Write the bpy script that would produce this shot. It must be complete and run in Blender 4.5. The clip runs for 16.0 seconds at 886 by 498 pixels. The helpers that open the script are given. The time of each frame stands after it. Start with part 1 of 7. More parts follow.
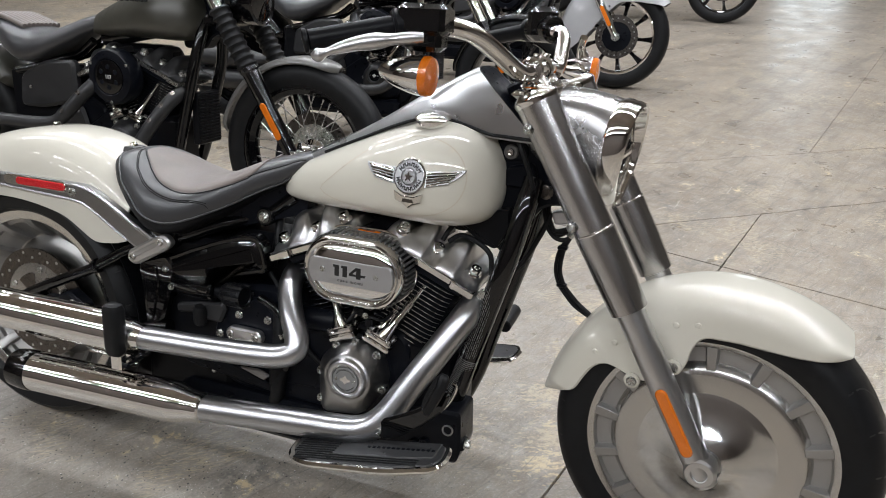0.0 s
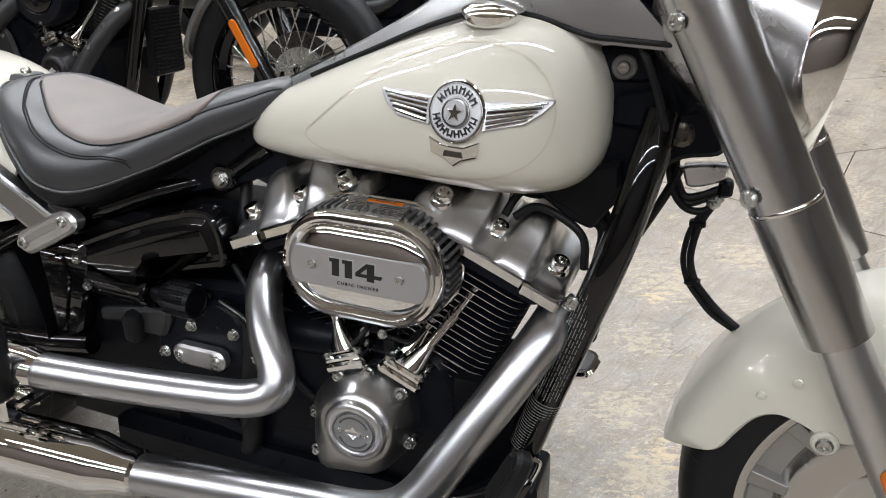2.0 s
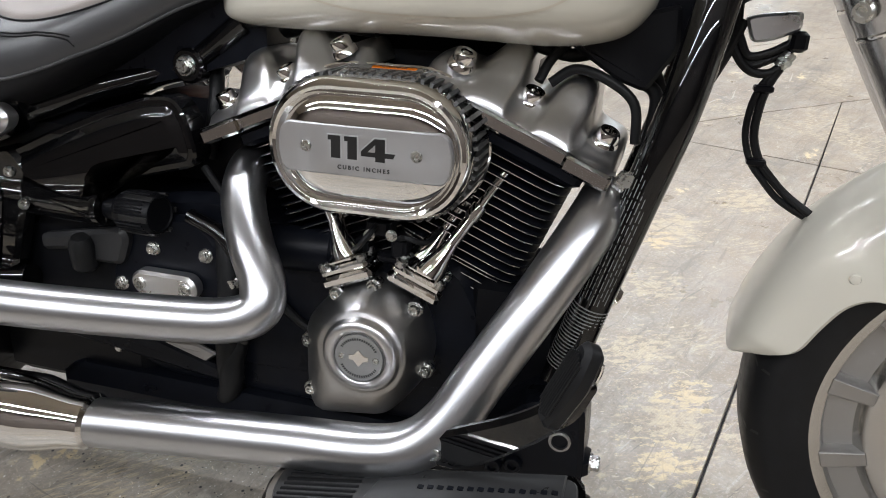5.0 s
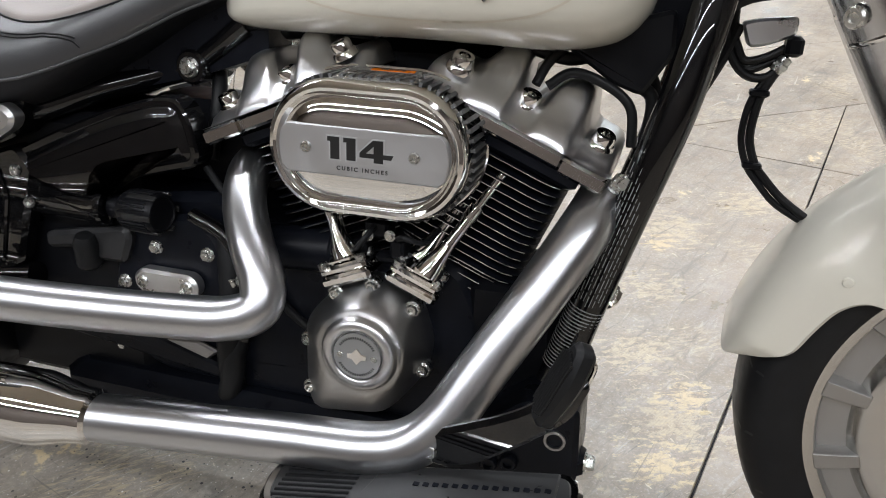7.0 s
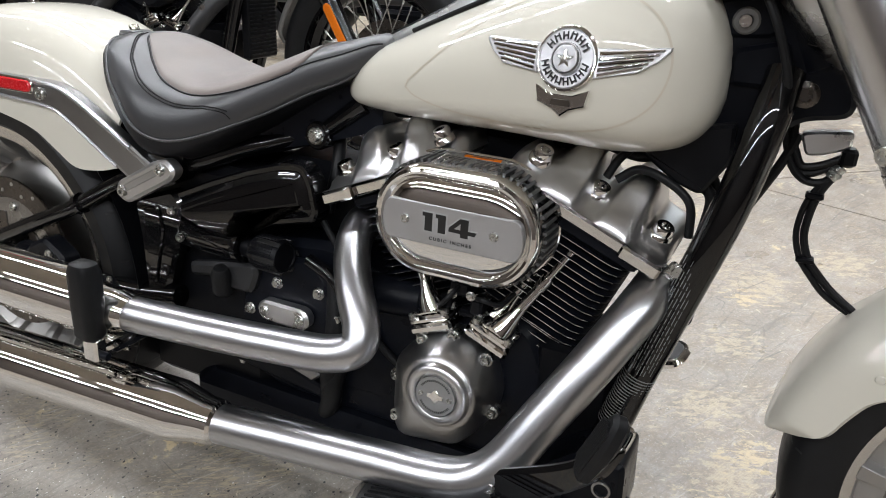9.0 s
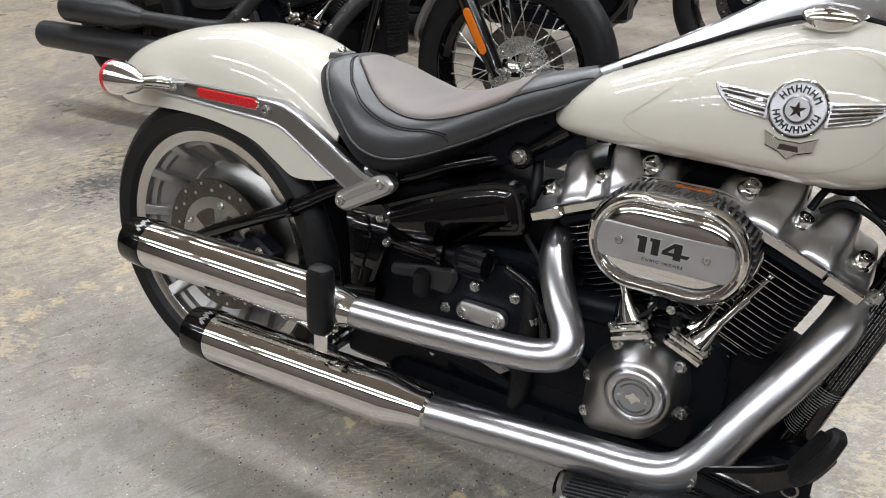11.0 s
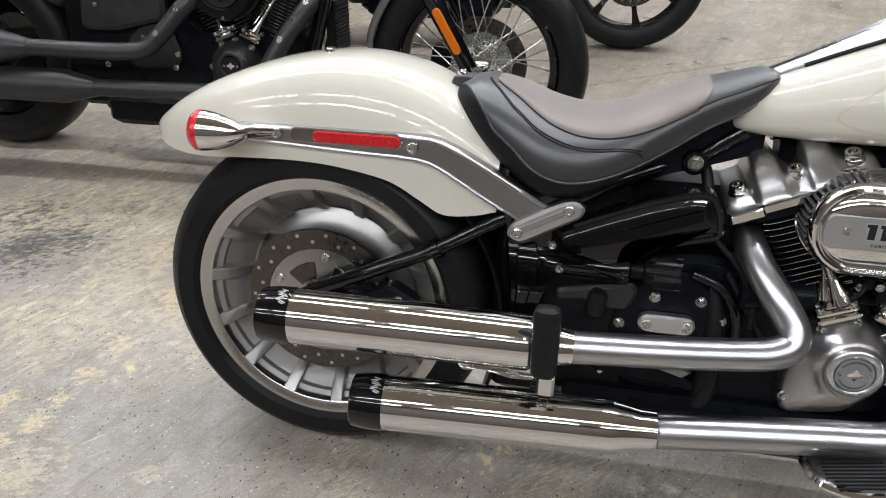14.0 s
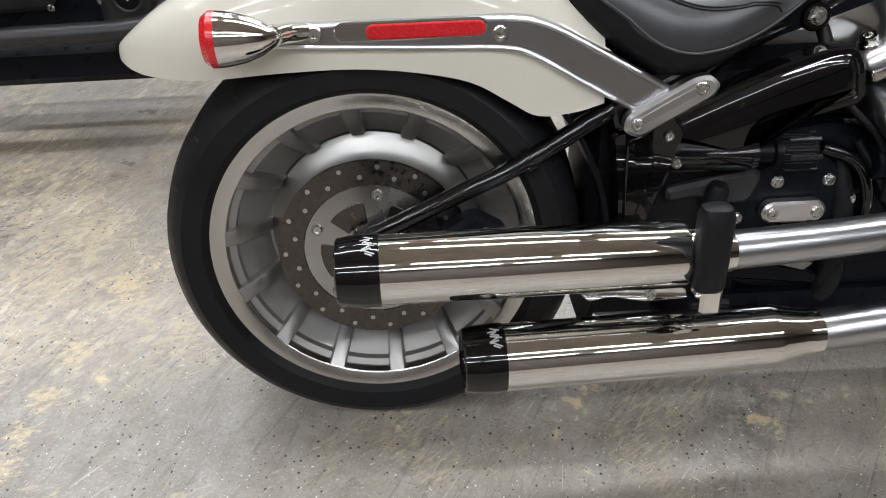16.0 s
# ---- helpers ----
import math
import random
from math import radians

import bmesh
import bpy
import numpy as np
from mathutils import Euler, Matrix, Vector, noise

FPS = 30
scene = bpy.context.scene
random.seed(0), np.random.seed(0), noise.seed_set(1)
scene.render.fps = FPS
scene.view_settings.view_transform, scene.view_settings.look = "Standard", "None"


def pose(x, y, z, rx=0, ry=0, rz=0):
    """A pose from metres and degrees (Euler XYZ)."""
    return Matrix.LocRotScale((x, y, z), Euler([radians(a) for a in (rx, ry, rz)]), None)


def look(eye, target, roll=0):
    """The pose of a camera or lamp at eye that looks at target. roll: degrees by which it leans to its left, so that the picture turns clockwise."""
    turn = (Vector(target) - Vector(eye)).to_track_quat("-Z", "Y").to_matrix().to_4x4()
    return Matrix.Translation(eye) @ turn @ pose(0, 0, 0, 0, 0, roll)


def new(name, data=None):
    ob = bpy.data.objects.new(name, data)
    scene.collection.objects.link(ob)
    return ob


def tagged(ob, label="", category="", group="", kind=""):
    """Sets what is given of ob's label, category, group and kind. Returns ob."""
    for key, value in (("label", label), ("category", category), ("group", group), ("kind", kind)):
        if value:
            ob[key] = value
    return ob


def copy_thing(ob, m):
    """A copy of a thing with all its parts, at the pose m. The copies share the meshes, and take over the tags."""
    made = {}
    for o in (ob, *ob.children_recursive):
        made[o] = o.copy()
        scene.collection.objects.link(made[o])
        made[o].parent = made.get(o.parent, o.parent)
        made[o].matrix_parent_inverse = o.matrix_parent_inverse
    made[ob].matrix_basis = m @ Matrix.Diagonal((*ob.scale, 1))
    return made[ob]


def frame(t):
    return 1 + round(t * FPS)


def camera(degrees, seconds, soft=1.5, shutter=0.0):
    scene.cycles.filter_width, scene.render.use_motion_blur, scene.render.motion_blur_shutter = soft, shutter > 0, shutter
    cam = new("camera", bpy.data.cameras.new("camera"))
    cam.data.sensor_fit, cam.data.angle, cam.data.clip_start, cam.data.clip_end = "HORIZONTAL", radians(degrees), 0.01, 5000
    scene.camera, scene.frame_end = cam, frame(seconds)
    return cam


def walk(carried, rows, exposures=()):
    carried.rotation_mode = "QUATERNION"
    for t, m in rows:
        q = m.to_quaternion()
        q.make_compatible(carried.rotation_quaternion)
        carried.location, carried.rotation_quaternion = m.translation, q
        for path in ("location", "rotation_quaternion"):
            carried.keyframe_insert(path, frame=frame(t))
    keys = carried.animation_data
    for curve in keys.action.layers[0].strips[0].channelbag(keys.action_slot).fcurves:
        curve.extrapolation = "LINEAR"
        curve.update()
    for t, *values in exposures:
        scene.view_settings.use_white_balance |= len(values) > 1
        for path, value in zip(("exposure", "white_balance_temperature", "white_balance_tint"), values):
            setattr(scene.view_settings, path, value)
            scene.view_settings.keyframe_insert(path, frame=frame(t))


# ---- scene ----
cam = camera(61.1, 16.0, 1.0)
PATH = [
    (0, (1.5891, -1.2467, 1.3387), (0.9269, 0.4891, 0.3997), -0.6),
    (0.5, (1.4640, -1.1302, 1.3283), (0.8356, 0.5988, 0.3529), -1.3),
    (1, (1.4042, -1.0075, 1.2940), (0.7941, 0.7015, 0.2738), -1.1),
    (1.5, (1.3753, -0.8499, 1.2294), (0.7406, 0.8236, 0.1655), -1),
    (2, (1.3133, -0.7557, 1.1232), (0.6838, 0.9013, 0.0302), -1.6),
    (2.5, (1.2517, -0.7198, 1.0171), (0.6626, 0.9469, -0.0822), -1.6),
    (3, (1.2237, -0.7080, 0.9411), (0.6669, 0.9748, -0.1499), -1.5),
    (3.5, (1.2133, -0.7063, 0.9213), (0.6856, 0.9924, -0.1603), -1.3),
    (4, (1.2100, -0.7108, 0.9130), (0.6988, 0.9975, -0.1634), -1.1),
    (6.5, (1.2182, -0.7162, 0.9150), (0.7045, 0.9906, -0.1614), -1.1),
    (7, (1.2227, -0.7196, 0.9182), (0.6941, 0.9837, -0.1561), -1),
    (7.5, (1.2238, -0.7274, 0.9254), (0.6630, 0.9683, -0.1437), -0.9),
    (8, (1.2370, -0.7428, 0.9494), (0.6259, 0.9384, -0.1156), -0.9),
    (8.5, (1.2551, -0.7595, 1.0014), (0.5604, 0.8913, -0.0604), -1.2),
    (9, (1.2858, -0.7817, 1.0483), (0.4769, 0.8209, -0.0052), -1.5),
    (9.5, (1.2950, -0.8198, 1.0847), (0.3844, 0.7250, 0.0260), -1.4),
    (10, (1.2672, -0.8673, 1.1170), (0.2994, 0.6411, 0.0573), -1.6),
    (10.2, (1.2456, -0.8874, 1.1284), (0.2724, 0.6128, 0.0625), -1.8),
    (12.3, (0.8738, -0.9882, 1.1961), (0.0857, 0.5432, 0.0250), -2.9),
    (12.5, (0.8311, -0.9865, 1.1971), (0.0679, 0.5533, 0.0208), -2.7),
    (13, (0.7088, -1.0248, 1.2024), (0.0603, 0.5651, 0.0250), -2),
    (13.5, (0.5582, -1.1041, 1.2180), (0.0686, 0.5478, 0.0500), -1.8),
    (14, (0.4811, -1.0942, 1.2190), (0.0965, 0.5877, 0.0520), -1.5),
    (14.5, (0.3994, -1.0087, 1.1992), (0.1006, 0.6793, 0.0177), -1.3),
    (15, (0.2595, -0.9842, 1.1670), (0.0834, 0.6957, -0.0500), -1.9),
    (15.5, (0.1474, -0.9638, 1.1118), (0.1076, 0.6893, -0.1541), -2.2),
    (16, (0.0971, -0.9385, 1.0514), (0.1098, 0.6897, -0.2457), -2.4),
]
walk(cam, [(t, look(eye, target, roll)) for t, eye, target, roll in PATH],
     exposures=[(0.0, -0.15), (2.0, 0.05), (3.5, 0.20), (8.0, 0.19), (9.5, 0.03), (12.5, -0.03), (14.5, -0.05), (16.0, 0.05)])

# ---- world and light ----
world = bpy.data.worlds.new("world")
scene.world = world
world.use_nodes = True
world.node_tree.nodes["Background"].inputs["Color"].default_value = (0.75, 0.8, 0.9, 1)
world.node_tree.nodes["Background"].inputs["Strength"].default_value = 0.05
TUBE_GLOW = 76.0
LAMP_Z = 4.6

# ---- materials ----
def material(name, color, rough=0.5, metal=0.0, coat=0.0, vary=0.1, scale=30.0, rough_vary=0.08, bump=0.0,
             bump_scale=200.0, stretch=(1, 1, 1), spec=0.5, coat_rough=0.05):
    m = bpy.data.materials.new(name)
    m.use_nodes = True
    nt = m.node_tree
    b = nt.nodes["Principled BSDF"]
    b.inputs["Metallic"].default_value = metal
    b.inputs["Coat Weight"].default_value = coat
    b.inputs["Coat Roughness"].default_value = coat_rough
    b.inputs["Specular IOR Level"].default_value = spec
    tc = nt.nodes.new("ShaderNodeTexCoord")
    mp = nt.nodes.new("ShaderNodeMapping")
    mp.inputs["Scale"].default_value = stretch
    nt.links.new(tc.outputs["Object"], mp.inputs["Vector"])

    def noise_node(s, detail=4.0):
        n = nt.nodes.new("ShaderNodeTexNoise")
        n.inputs["Scale"].default_value = s
        n.inputs["Detail"].default_value = detail
        nt.links.new(mp.outputs["Vector"], n.inputs["Vector"])
        return n.outputs["Fac"]

    big, fine = noise_node(scale * 0.2), noise_node(scale)
    mix = nt.nodes.new("ShaderNodeMath")
    mix.operation = "ADD"
    nt.links.new(big, mix.inputs[0])
    nt.links.new(fine, mix.inputs[1])
    ramp = nt.nodes.new("ShaderNodeMapRange")
    ramp.inputs["From Min"].default_value, ramp.inputs["From Max"].default_value = 0.6, 1.4
    ramp.inputs["To Min"].default_value, ramp.inputs["To Max"].default_value = 1 - vary, 1 + vary
    nt.links.new(mix.outputs[0], ramp.inputs["Value"])
    col = nt.nodes.new("ShaderNodeVectorMath")
    col.operation = "SCALE"
    col.inputs[0].default_value = color
    nt.links.new(ramp.outputs[0], col.inputs["Scale"])
    nt.links.new(col.outputs[0], b.inputs["Base Color"])
    rr = nt.nodes.new("ShaderNodeMapRange")
    rr.inputs["From Min"].default_value, rr.inputs["From Max"].default_value = 0.3, 0.7
    rr.inputs["To Min"].default_value, rr.inputs["To Max"].default_value = max(0.01, rough - rough_vary), min(1, rough + rough_vary)
    nt.links.new(fine, rr.inputs["Value"])
    nt.links.new(rr.outputs[0], b.inputs["Roughness"])
    if bump:
        bn = nt.nodes.new("ShaderNodeBump")
        bn.inputs["Strength"].default_value = bump
        bn.inputs["Distance"].default_value = 0.001
        nt.links.new(noise_node(bump_scale), bn.inputs["Height"])
        nt.links.new(bn.outputs[0], b.inputs["Normal"])
    return m


def glow(name, color, strength):
    m = bpy.data.materials.new(name)
    m.use_nodes = True
    b = m.node_tree.nodes["Principled BSDF"]
    b.inputs["Base Color"].default_value = (*[c * 0.5 for c in color], 1)
    b.inputs["Emission Color"].default_value = (*color, 1)
    b.inputs["Emission Strength"].default_value = strength
    return m


M_WHITE = material("pearl_white_paint", (0.62, 0.592, 0.512), 0.45, coat=1.0, vary=0.02, scale=8, coat_rough=0.012, spec=0.12)
M_CHROME = material("chrome", (0.80, 0.79, 0.77), 0.05, 1.0, vary=0.03, rough_vary=0.02)
M_BRUSH = material("brushed_steel", (0.485, 0.492, 0.508), 0.29, 1.0, vary=0.012, scale=12, rough_vary=0.012)
M_SATIN = material("satin_aluminium", (0.60, 0.60, 0.607), 0.31, 1.0, vary=0.015, scale=12, rough_vary=0.015)
M_WHEEL = material("machined_wheel_aluminium", (0.57, 0.56, 0.54), 0.24, 1.0, vary=0.03, scale=60, rough_vary=0.03)
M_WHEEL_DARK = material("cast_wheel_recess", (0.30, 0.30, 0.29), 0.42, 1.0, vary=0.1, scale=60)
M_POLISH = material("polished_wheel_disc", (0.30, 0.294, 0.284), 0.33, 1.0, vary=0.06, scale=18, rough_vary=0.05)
M_BLACK = material("gloss_black_paint", (0.002, 0.002, 0.0024), 0.3, coat=1.0, vary=0.2, spec=0.05, coat_rough=0.012, bump=0.10, bump_scale=14)
M_DULL = material("satin_black_casting", (0.0044, 0.0052, 0.0080), 0.34, vary=0.3, bump=0.12, bump_scale=900, spec=0.13)
M_RUBBER = material("black_rubber", (0.0086, 0.0088, 0.0095), 0.44, vary=0.3, scale=50, bump=0.1, bump_scale=400, spec=0.20)
M_PLASTIC = material("black_plastic", (0.0046, 0.0048, 0.0060), 0.36, vary=0.2, bump=0.05, bump_scale=600, spec=0.14)
M_LEATHER = material("black_vinyl_leather", (0.0135, 0.014, 0.017), 0.42, coat=0.35, coat_rough=0.32, vary=0.12, scale=60, rough_vary=0.015, bump=0.22, bump_scale=520, spec=0.8)
M_LEATHER.node_tree.nodes["Principled BSDF"].inputs["Sheen Weight"].default_value = 0.12
M_SUEDE = material("brown_grey_seat_suede", (0.122, 0.094, 0.080), 0.50, vary=0.32, scale=20, rough_vary=0.03, bump=0.25, bump_scale=500, spec=0.8)
M_SUEDE.node_tree.nodes["Principled BSDF"].inputs["Sheen Weight"].default_value = 0.30
M_THREAD = material("grey_seat_thread", (0.05, 0.048, 0.047), 0.7)
M_SKIRT = material("dark_seat_skirt_vinyl", (0.006, 0.006, 0.007), 0.5, vary=0.2, bump=0.2, bump_scale=420, spec=0.2)
M_STICKER = material("grey_sticker_print", (0.20, 0.20, 0.20), 0.5)
M_BRIGHT = material("bright_cast_plate", (0.74, 0.74, 0.75), 0.33, 1.0, vary=0.03)
M_BOARD = material("board_rubber", (0.030, 0.030, 0.031), 0.34, vary=0.2, scale=40, bump=0.05, bump_scale=400, spec=0.6)
M_ORANGE = material("amber_reflector_plastic", (0.64, 0.15, 0.005), 0.22, coat=0.6, vary=0.08, scale=300)
M_RED = material("red_reflector_plastic", (0.55, 0.012, 0.018), 0.25, coat=0.6, vary=0.12, scale=400)
M_STEEL = material("zinc_steel_fastener", (0.52, 0.52, 0.50), 0.28, 1.0, vary=0.1, scale=200)
M_DISC = material("drilled_brake_steel", (0.12, 0.108, 0.10), 0.30, 1.0, vary=0.12, scale=90)
# black of the print, and of the shade painted for grooves and slots
M_INK_SHADE = material("black_ink_and_groove_shade", (0.01, 0.01, 0.01), 0.4)
M_PRINT = material("white_print_ink", (0.42, 0.42, 0.42), 0.5)
M_LABEL = material("grey_sticker_film", (0.40, 0.39, 0.37), 0.22, 0.7, vary=0.05)
M_OLIVE = material("dark_olive_satin_paint", (0.045, 0.043, 0.034), 0.38, coat=0.4, vary=0.05, coat_rough=0.25)
M_GREYPAINT = material("grey_satin_fender_paint", (0.13, 0.127, 0.12), 0.34, coat=0.5, vary=0.05, coat_rough=0.2)
M_SILVERPAINT = material("silver_metallic_paint", (0.40, 0.40, 0.41), 0.42, 0.3, coat=0.8, vary=0.04)
M_HUB = material("polished_hub", (0.62, 0.62, 0.61), 0.13, 1.0, vary=0.03, scale=25, rough_vary=0.02)
M_LAMPBODY = material("white_lamp_housing", (0.7, 0.7, 0.7), 0.5)
# wheel metal toned down: the pockets' shade is put into this colour
M_POCKET_SHADED = material("shaded_cast_pocket", (0.36, 0.35, 0.335), 0.48, 0.8, vary=0.06, scale=60)
M_DASH = material("brushed_console_aluminium", (0.60, 0.605, 0.61), 0.28, 1.0, vary=0.012, scale=14, rough_vary=0.012)
M_STRIPE = material("beige_pinstripe", (0.56, 0.505, 0.41), 0.35, coat=1.0)
M_FIN_EDGE = material("machined_fin_edge", (0.62, 0.62, 0.62), 0.25, 1.0)
M_PLATE = material("silver_name_plate", (0.50, 0.50, 0.51), 0.42, 0.85, vary=0.03)
M_STRUT = material("satin_strut_face", (0.31, 0.307, 0.31), 0.33, 1.0, vary=0.04, scale=60, rough_vary=0.03)
M_PLEAT = material("grey_filter_pleat", (0.10, 0.10, 0.10), 0.45, 0.3, vary=0.1)
M_PIPE = material("satin_black_coating", (0.019, 0.019, 0.020), 0.42, vary=0.25, bump=0.1, bump_scale=700, spec=0.45)
M_RIB = material("machined_wheel_rib", (0.40, 0.392, 0.38), 0.46, 1.0, vary=0.05, scale=60)
M_NACELLE = material("brushed_nacelle_steel", (0.44, 0.435, 0.43), 0.27, 1.0, vary=0.015, scale=12, rough_vary=0.015)
M_MEDAL = material("grey_medallion", (0.30, 0.30, 0.295), 0.45, 0.6, vary=0.04)
M_FORK = material("brushed_fork_steel", (0.50, 0.492, 0.488), 0.24, 1.0, vary=0.015, scale=12, rough_vary=0.015)
M_WALL = material("painted_wall", (0.24, 0.215, 0.19), 0.7, vary=0.05, scale=5)
M_DARKWALL = material("dark_brown_wall", (0.085, 0.068, 0.058), 0.7, vary=0.08, scale=5)
M_CEIL = material("ceiling_paint", (0.40, 0.36, 0.315), 0.8, vary=0.06, scale=4)
M_TUBE = glow("fluorescent_tube", (0.945, 0.98, 1.035), TUBE_GLOW)
M_DAY = glow("daylight_outside", (0.85, 0.94, 1.0), 2.6)
M_GLASS = material("headlamp_lens", (0.16, 0.165, 0.17), 0.06, 0.7, vary=0.05)


def floor_material():
    m = bpy.data.materials.new("worn_concrete_floor")
    m.use_nodes = True
    nt = m.node_tree
    N, L = nt.nodes, nt.links
    b = N["Principled BSDF"]
    tc = N.new("ShaderNodeTexCoord")

    def noise_(s, detail=6.0, rough=0.6, stretch=None, rot=0.0):
        n = N.new("ShaderNodeTexNoise")
        n.inputs["Scale"].default_value, n.inputs["Detail"].default_value, n.inputs["Roughness"].default_value = s, detail, rough
        if stretch:
            mp = N.new("ShaderNodeMapping")
            mp.inputs["Scale"].default_value = stretch
            turn = N.new("ShaderNodeVectorRotate")
            turn.rotation_type = "Z_AXIS"
            turn.inputs["Angle"].default_value = -rot
            L.new(tc.outputs["Object"], turn.inputs["Vector"])
            L.new(turn.outputs[0], mp.inputs["Vector"])
            L.new(mp.outputs[0], n.inputs["Vector"])
        else:
            L.new(tc.outputs["Object"], n.inputs["Vector"])
        return n.outputs["Fac"]

    def step(src, lo, hi, a=0.0, c=1.0):
        n = N.new("ShaderNodeMapRange")
        for k, v in (("From Min", lo), ("From Max", hi), ("To Min", a), ("To Max", c)):
            n.inputs[k].default_value = v
        L.new(src, n.inputs["Value"])
        return n.outputs[0]

    def mix_(fac, a, c):
        n = N.new("ShaderNodeMix")
        n.data_type = "RGBA"
        L.new(fac, n.inputs[0])
        for sock, v in ((n.inputs[6], a), (n.inputs[7], c)):
            if isinstance(v, tuple):
                sock.default_value = (*v, 1)
            else:
                L.new(v, sock)
        return n.outputs[2]

    def mul(a, c):
        n = N.new("ShaderNodeMath")
        n.operation = "MULTIPLY"
        L.new(a, n.inputs[0])
        L.new(c, n.inputs[1])
        return n.outputs[0]

    def add(a, c, k=1.0):
        n = N.new("ShaderNodeMath")
        n.operation = "MULTIPLY_ADD"
        L.new(a, n.inputs[0])
        n.inputs[1].default_value = k
        L.new(c, n.inputs[2])
        return n.outputs[0]

    def near(x, y, r):
        """1 at a place of the floor, 0 beyond twice the reach r."""
        mp = N.new("ShaderNodeMapping")
        mp.inputs["Location"].default_value = (-x, -y, 0)
        L.new(tc.outputs["Object"], mp.inputs["Vector"])
        ln = N.new("ShaderNodeVectorMath")
        ln.operation = "LENGTH"
        L.new(mp.outputs[0], ln.inputs[0])
        return step(ln.outputs["Value"], 0.0, r * 2.0, 1.0, 0.0)

    def many(blots):
        """The blots' soft reach, torn into rags by streaky noise."""
        out = None
        for q in blots:
            m_ = near(*q)
            if out is None:
                out = m_
            else:
                n = N.new("ShaderNodeMath")
                n.operation = "MAXIMUM"
                L.new(out, n.inputs[0])
                L.new(m_, n.inputs[1])
                out = n.outputs[0]
        return step(add(out, ragged, 0.28), 0.675, 0.72)

    ragged = noise_(30.0, 9, 0.70, (1.0, 2.2, 1), 0.35)
    sep = N.new("ShaderNodeSeparateXYZ")
    L.new(tc.outputs["Object"], sep.inputs[0])
    east = step(sep.outputs["X"], 0.6, 1.5)
    cool = mix_(step(noise_(2.2), 0.35, 0.65), (0.218, 0.192, 0.162), (0.33, 0.288, 0.24))
    warm = mix_(step(noise_(1.7), 0.35, 0.65), (0.235, 0.189, 0.142), (0.34, 0.280, 0.212))
    north = step(sep.outputs["Y"], 0.6, 2.2)
    far = N.new("ShaderNodeMath")
    far.operation = "MAXIMUM"
    L.new(east, far.inputs[0])
    L.new(north, far.inputs[1])
    base = mix_(far.outputs[0], cool, warm)
    base = mix_(step(noise_(17.0, 8, 0.7), 0.42, 0.68, 0.0, 0.55), base, (0.42, 0.392, 0.355))
    base = mix_(step(noise_(120.0, 4, 0.6), 0.35, 0.7, 0.0, 0.38), base, (0.14, 0.128, 0.114))
    base = mix_(step(noise_(210.0, 3, 0.6), 0.55, 0.72, 0.0, 0.5), base, (0.51, 0.482, 0.445))
    base = mix_(step(noise_(7.0, 8, 0.7), 0.55, 0.72, 0.0, 0.5), base, (0.162, 0.150, 0.137))
    # scuffs and trowel streaks
    for ang, lo in ((1.08, 0.555), (1.32, 0.58), (0.5, 0.60), (-0.5, 0.62)):
        base = mix_(step(noise_(10.0, 6, 0.68, (0.35, 5.0, 1), ang), lo, lo + 0.10, 0.0, 0.5), base, (0.145, 0.132, 0.118))
    base = mix_(mul(step(noise_(13.0, 6, 0.7, (0.4, 6.0, 1), 1.0), 0.58, 0.66, 0.0, 0.55), step(noise_(2.9), 0.45, 0.6)), base, (0.52, 0.50, 0.47))
    # broad tyre scuffs along the aisle
    for size, lo, turn_, k in ((2.6, 0.50, 1.21, 0.55), (5.5, 0.53, 1.09, 0.55), (11.0, 0.55, 1.36, 0.5)):
        base = mix_(mul(far.outputs[0], step(noise_(size, 9, 0.74, (0.22, 2.4, 1), turn_), lo, lo + 0.16, 0.0, k)), base, (0.135, 0.125, 0.112))
    base = mix_(mul(far.outputs[0], step(noise_(26.0, 6, 0.72, (0.5, 1.8, 1), 1.21), 0.60, 0.66, 0.0, 0.6)), base, (0.50, 0.45, 0.38))
    # dark oily stains
    base = mix_(mul(step(noise_(2.3, 8), 0.60, 0.70, 0, 0.6), step(noise_(30.0), 0.4, 0.55)), base, (0.085, 0.088, 0.085))
    base = mix_(mul(many([(-1.14, 0.46, 0.16), (-1.02, 0.52, 0.10), (-1.25, 0.62, 0.12)]), step(noise_(40.0), 0.3, 0.55, 0.6, 0.95)), base, (0.065, 0.065, 0.062))
    # pale scraped residue, ridged by a notched trowel, with yellow glue left in places
    wave = N.new("ShaderNodeTexWave")
    wave.inputs["Scale"].default_value, wave.inputs["Distortion"].default_value, wave.inputs["Detail"].default_value = 62.0, 5.0, 3.0
    mpw = N.new("ShaderNodeMapping")
    mpw.inputs["Rotation"].default_value = (0, 0, 0.5)
    L.new(tc.outputs["Object"], mpw.inputs["Vector"])
    L.new(mpw.outputs[0], wave.inputs["Vector"])
    ridges = step(wave.outputs["Fac"], 0.25, 0.8, 0.75, 0.95)
    pale = many([(-0.60, -0.29, 0.09), (-0.80, 0.35, 0.12), (-0.42, 0.15, 0.07), (-0.72, 0.48, 0.10), (-0.34, -0.24, 0.04), (-0.55, 0.24, 0.06), (1.28, 0.97, 0.10), (1.47, 1.16, 0.08), (1.24, 0.46, 0.08), (1.32, 0.30, 0.10), (1.07, 0.24, 0.08), (1.26, 0.70, 0.07)])
    base = mix_(mul(mul(pale, ridges), step(noise_(70.0, 6, 0.7), 0.36, 0.52, 0.10, 0.85)), base, (0.47, 0.39, 0.27))
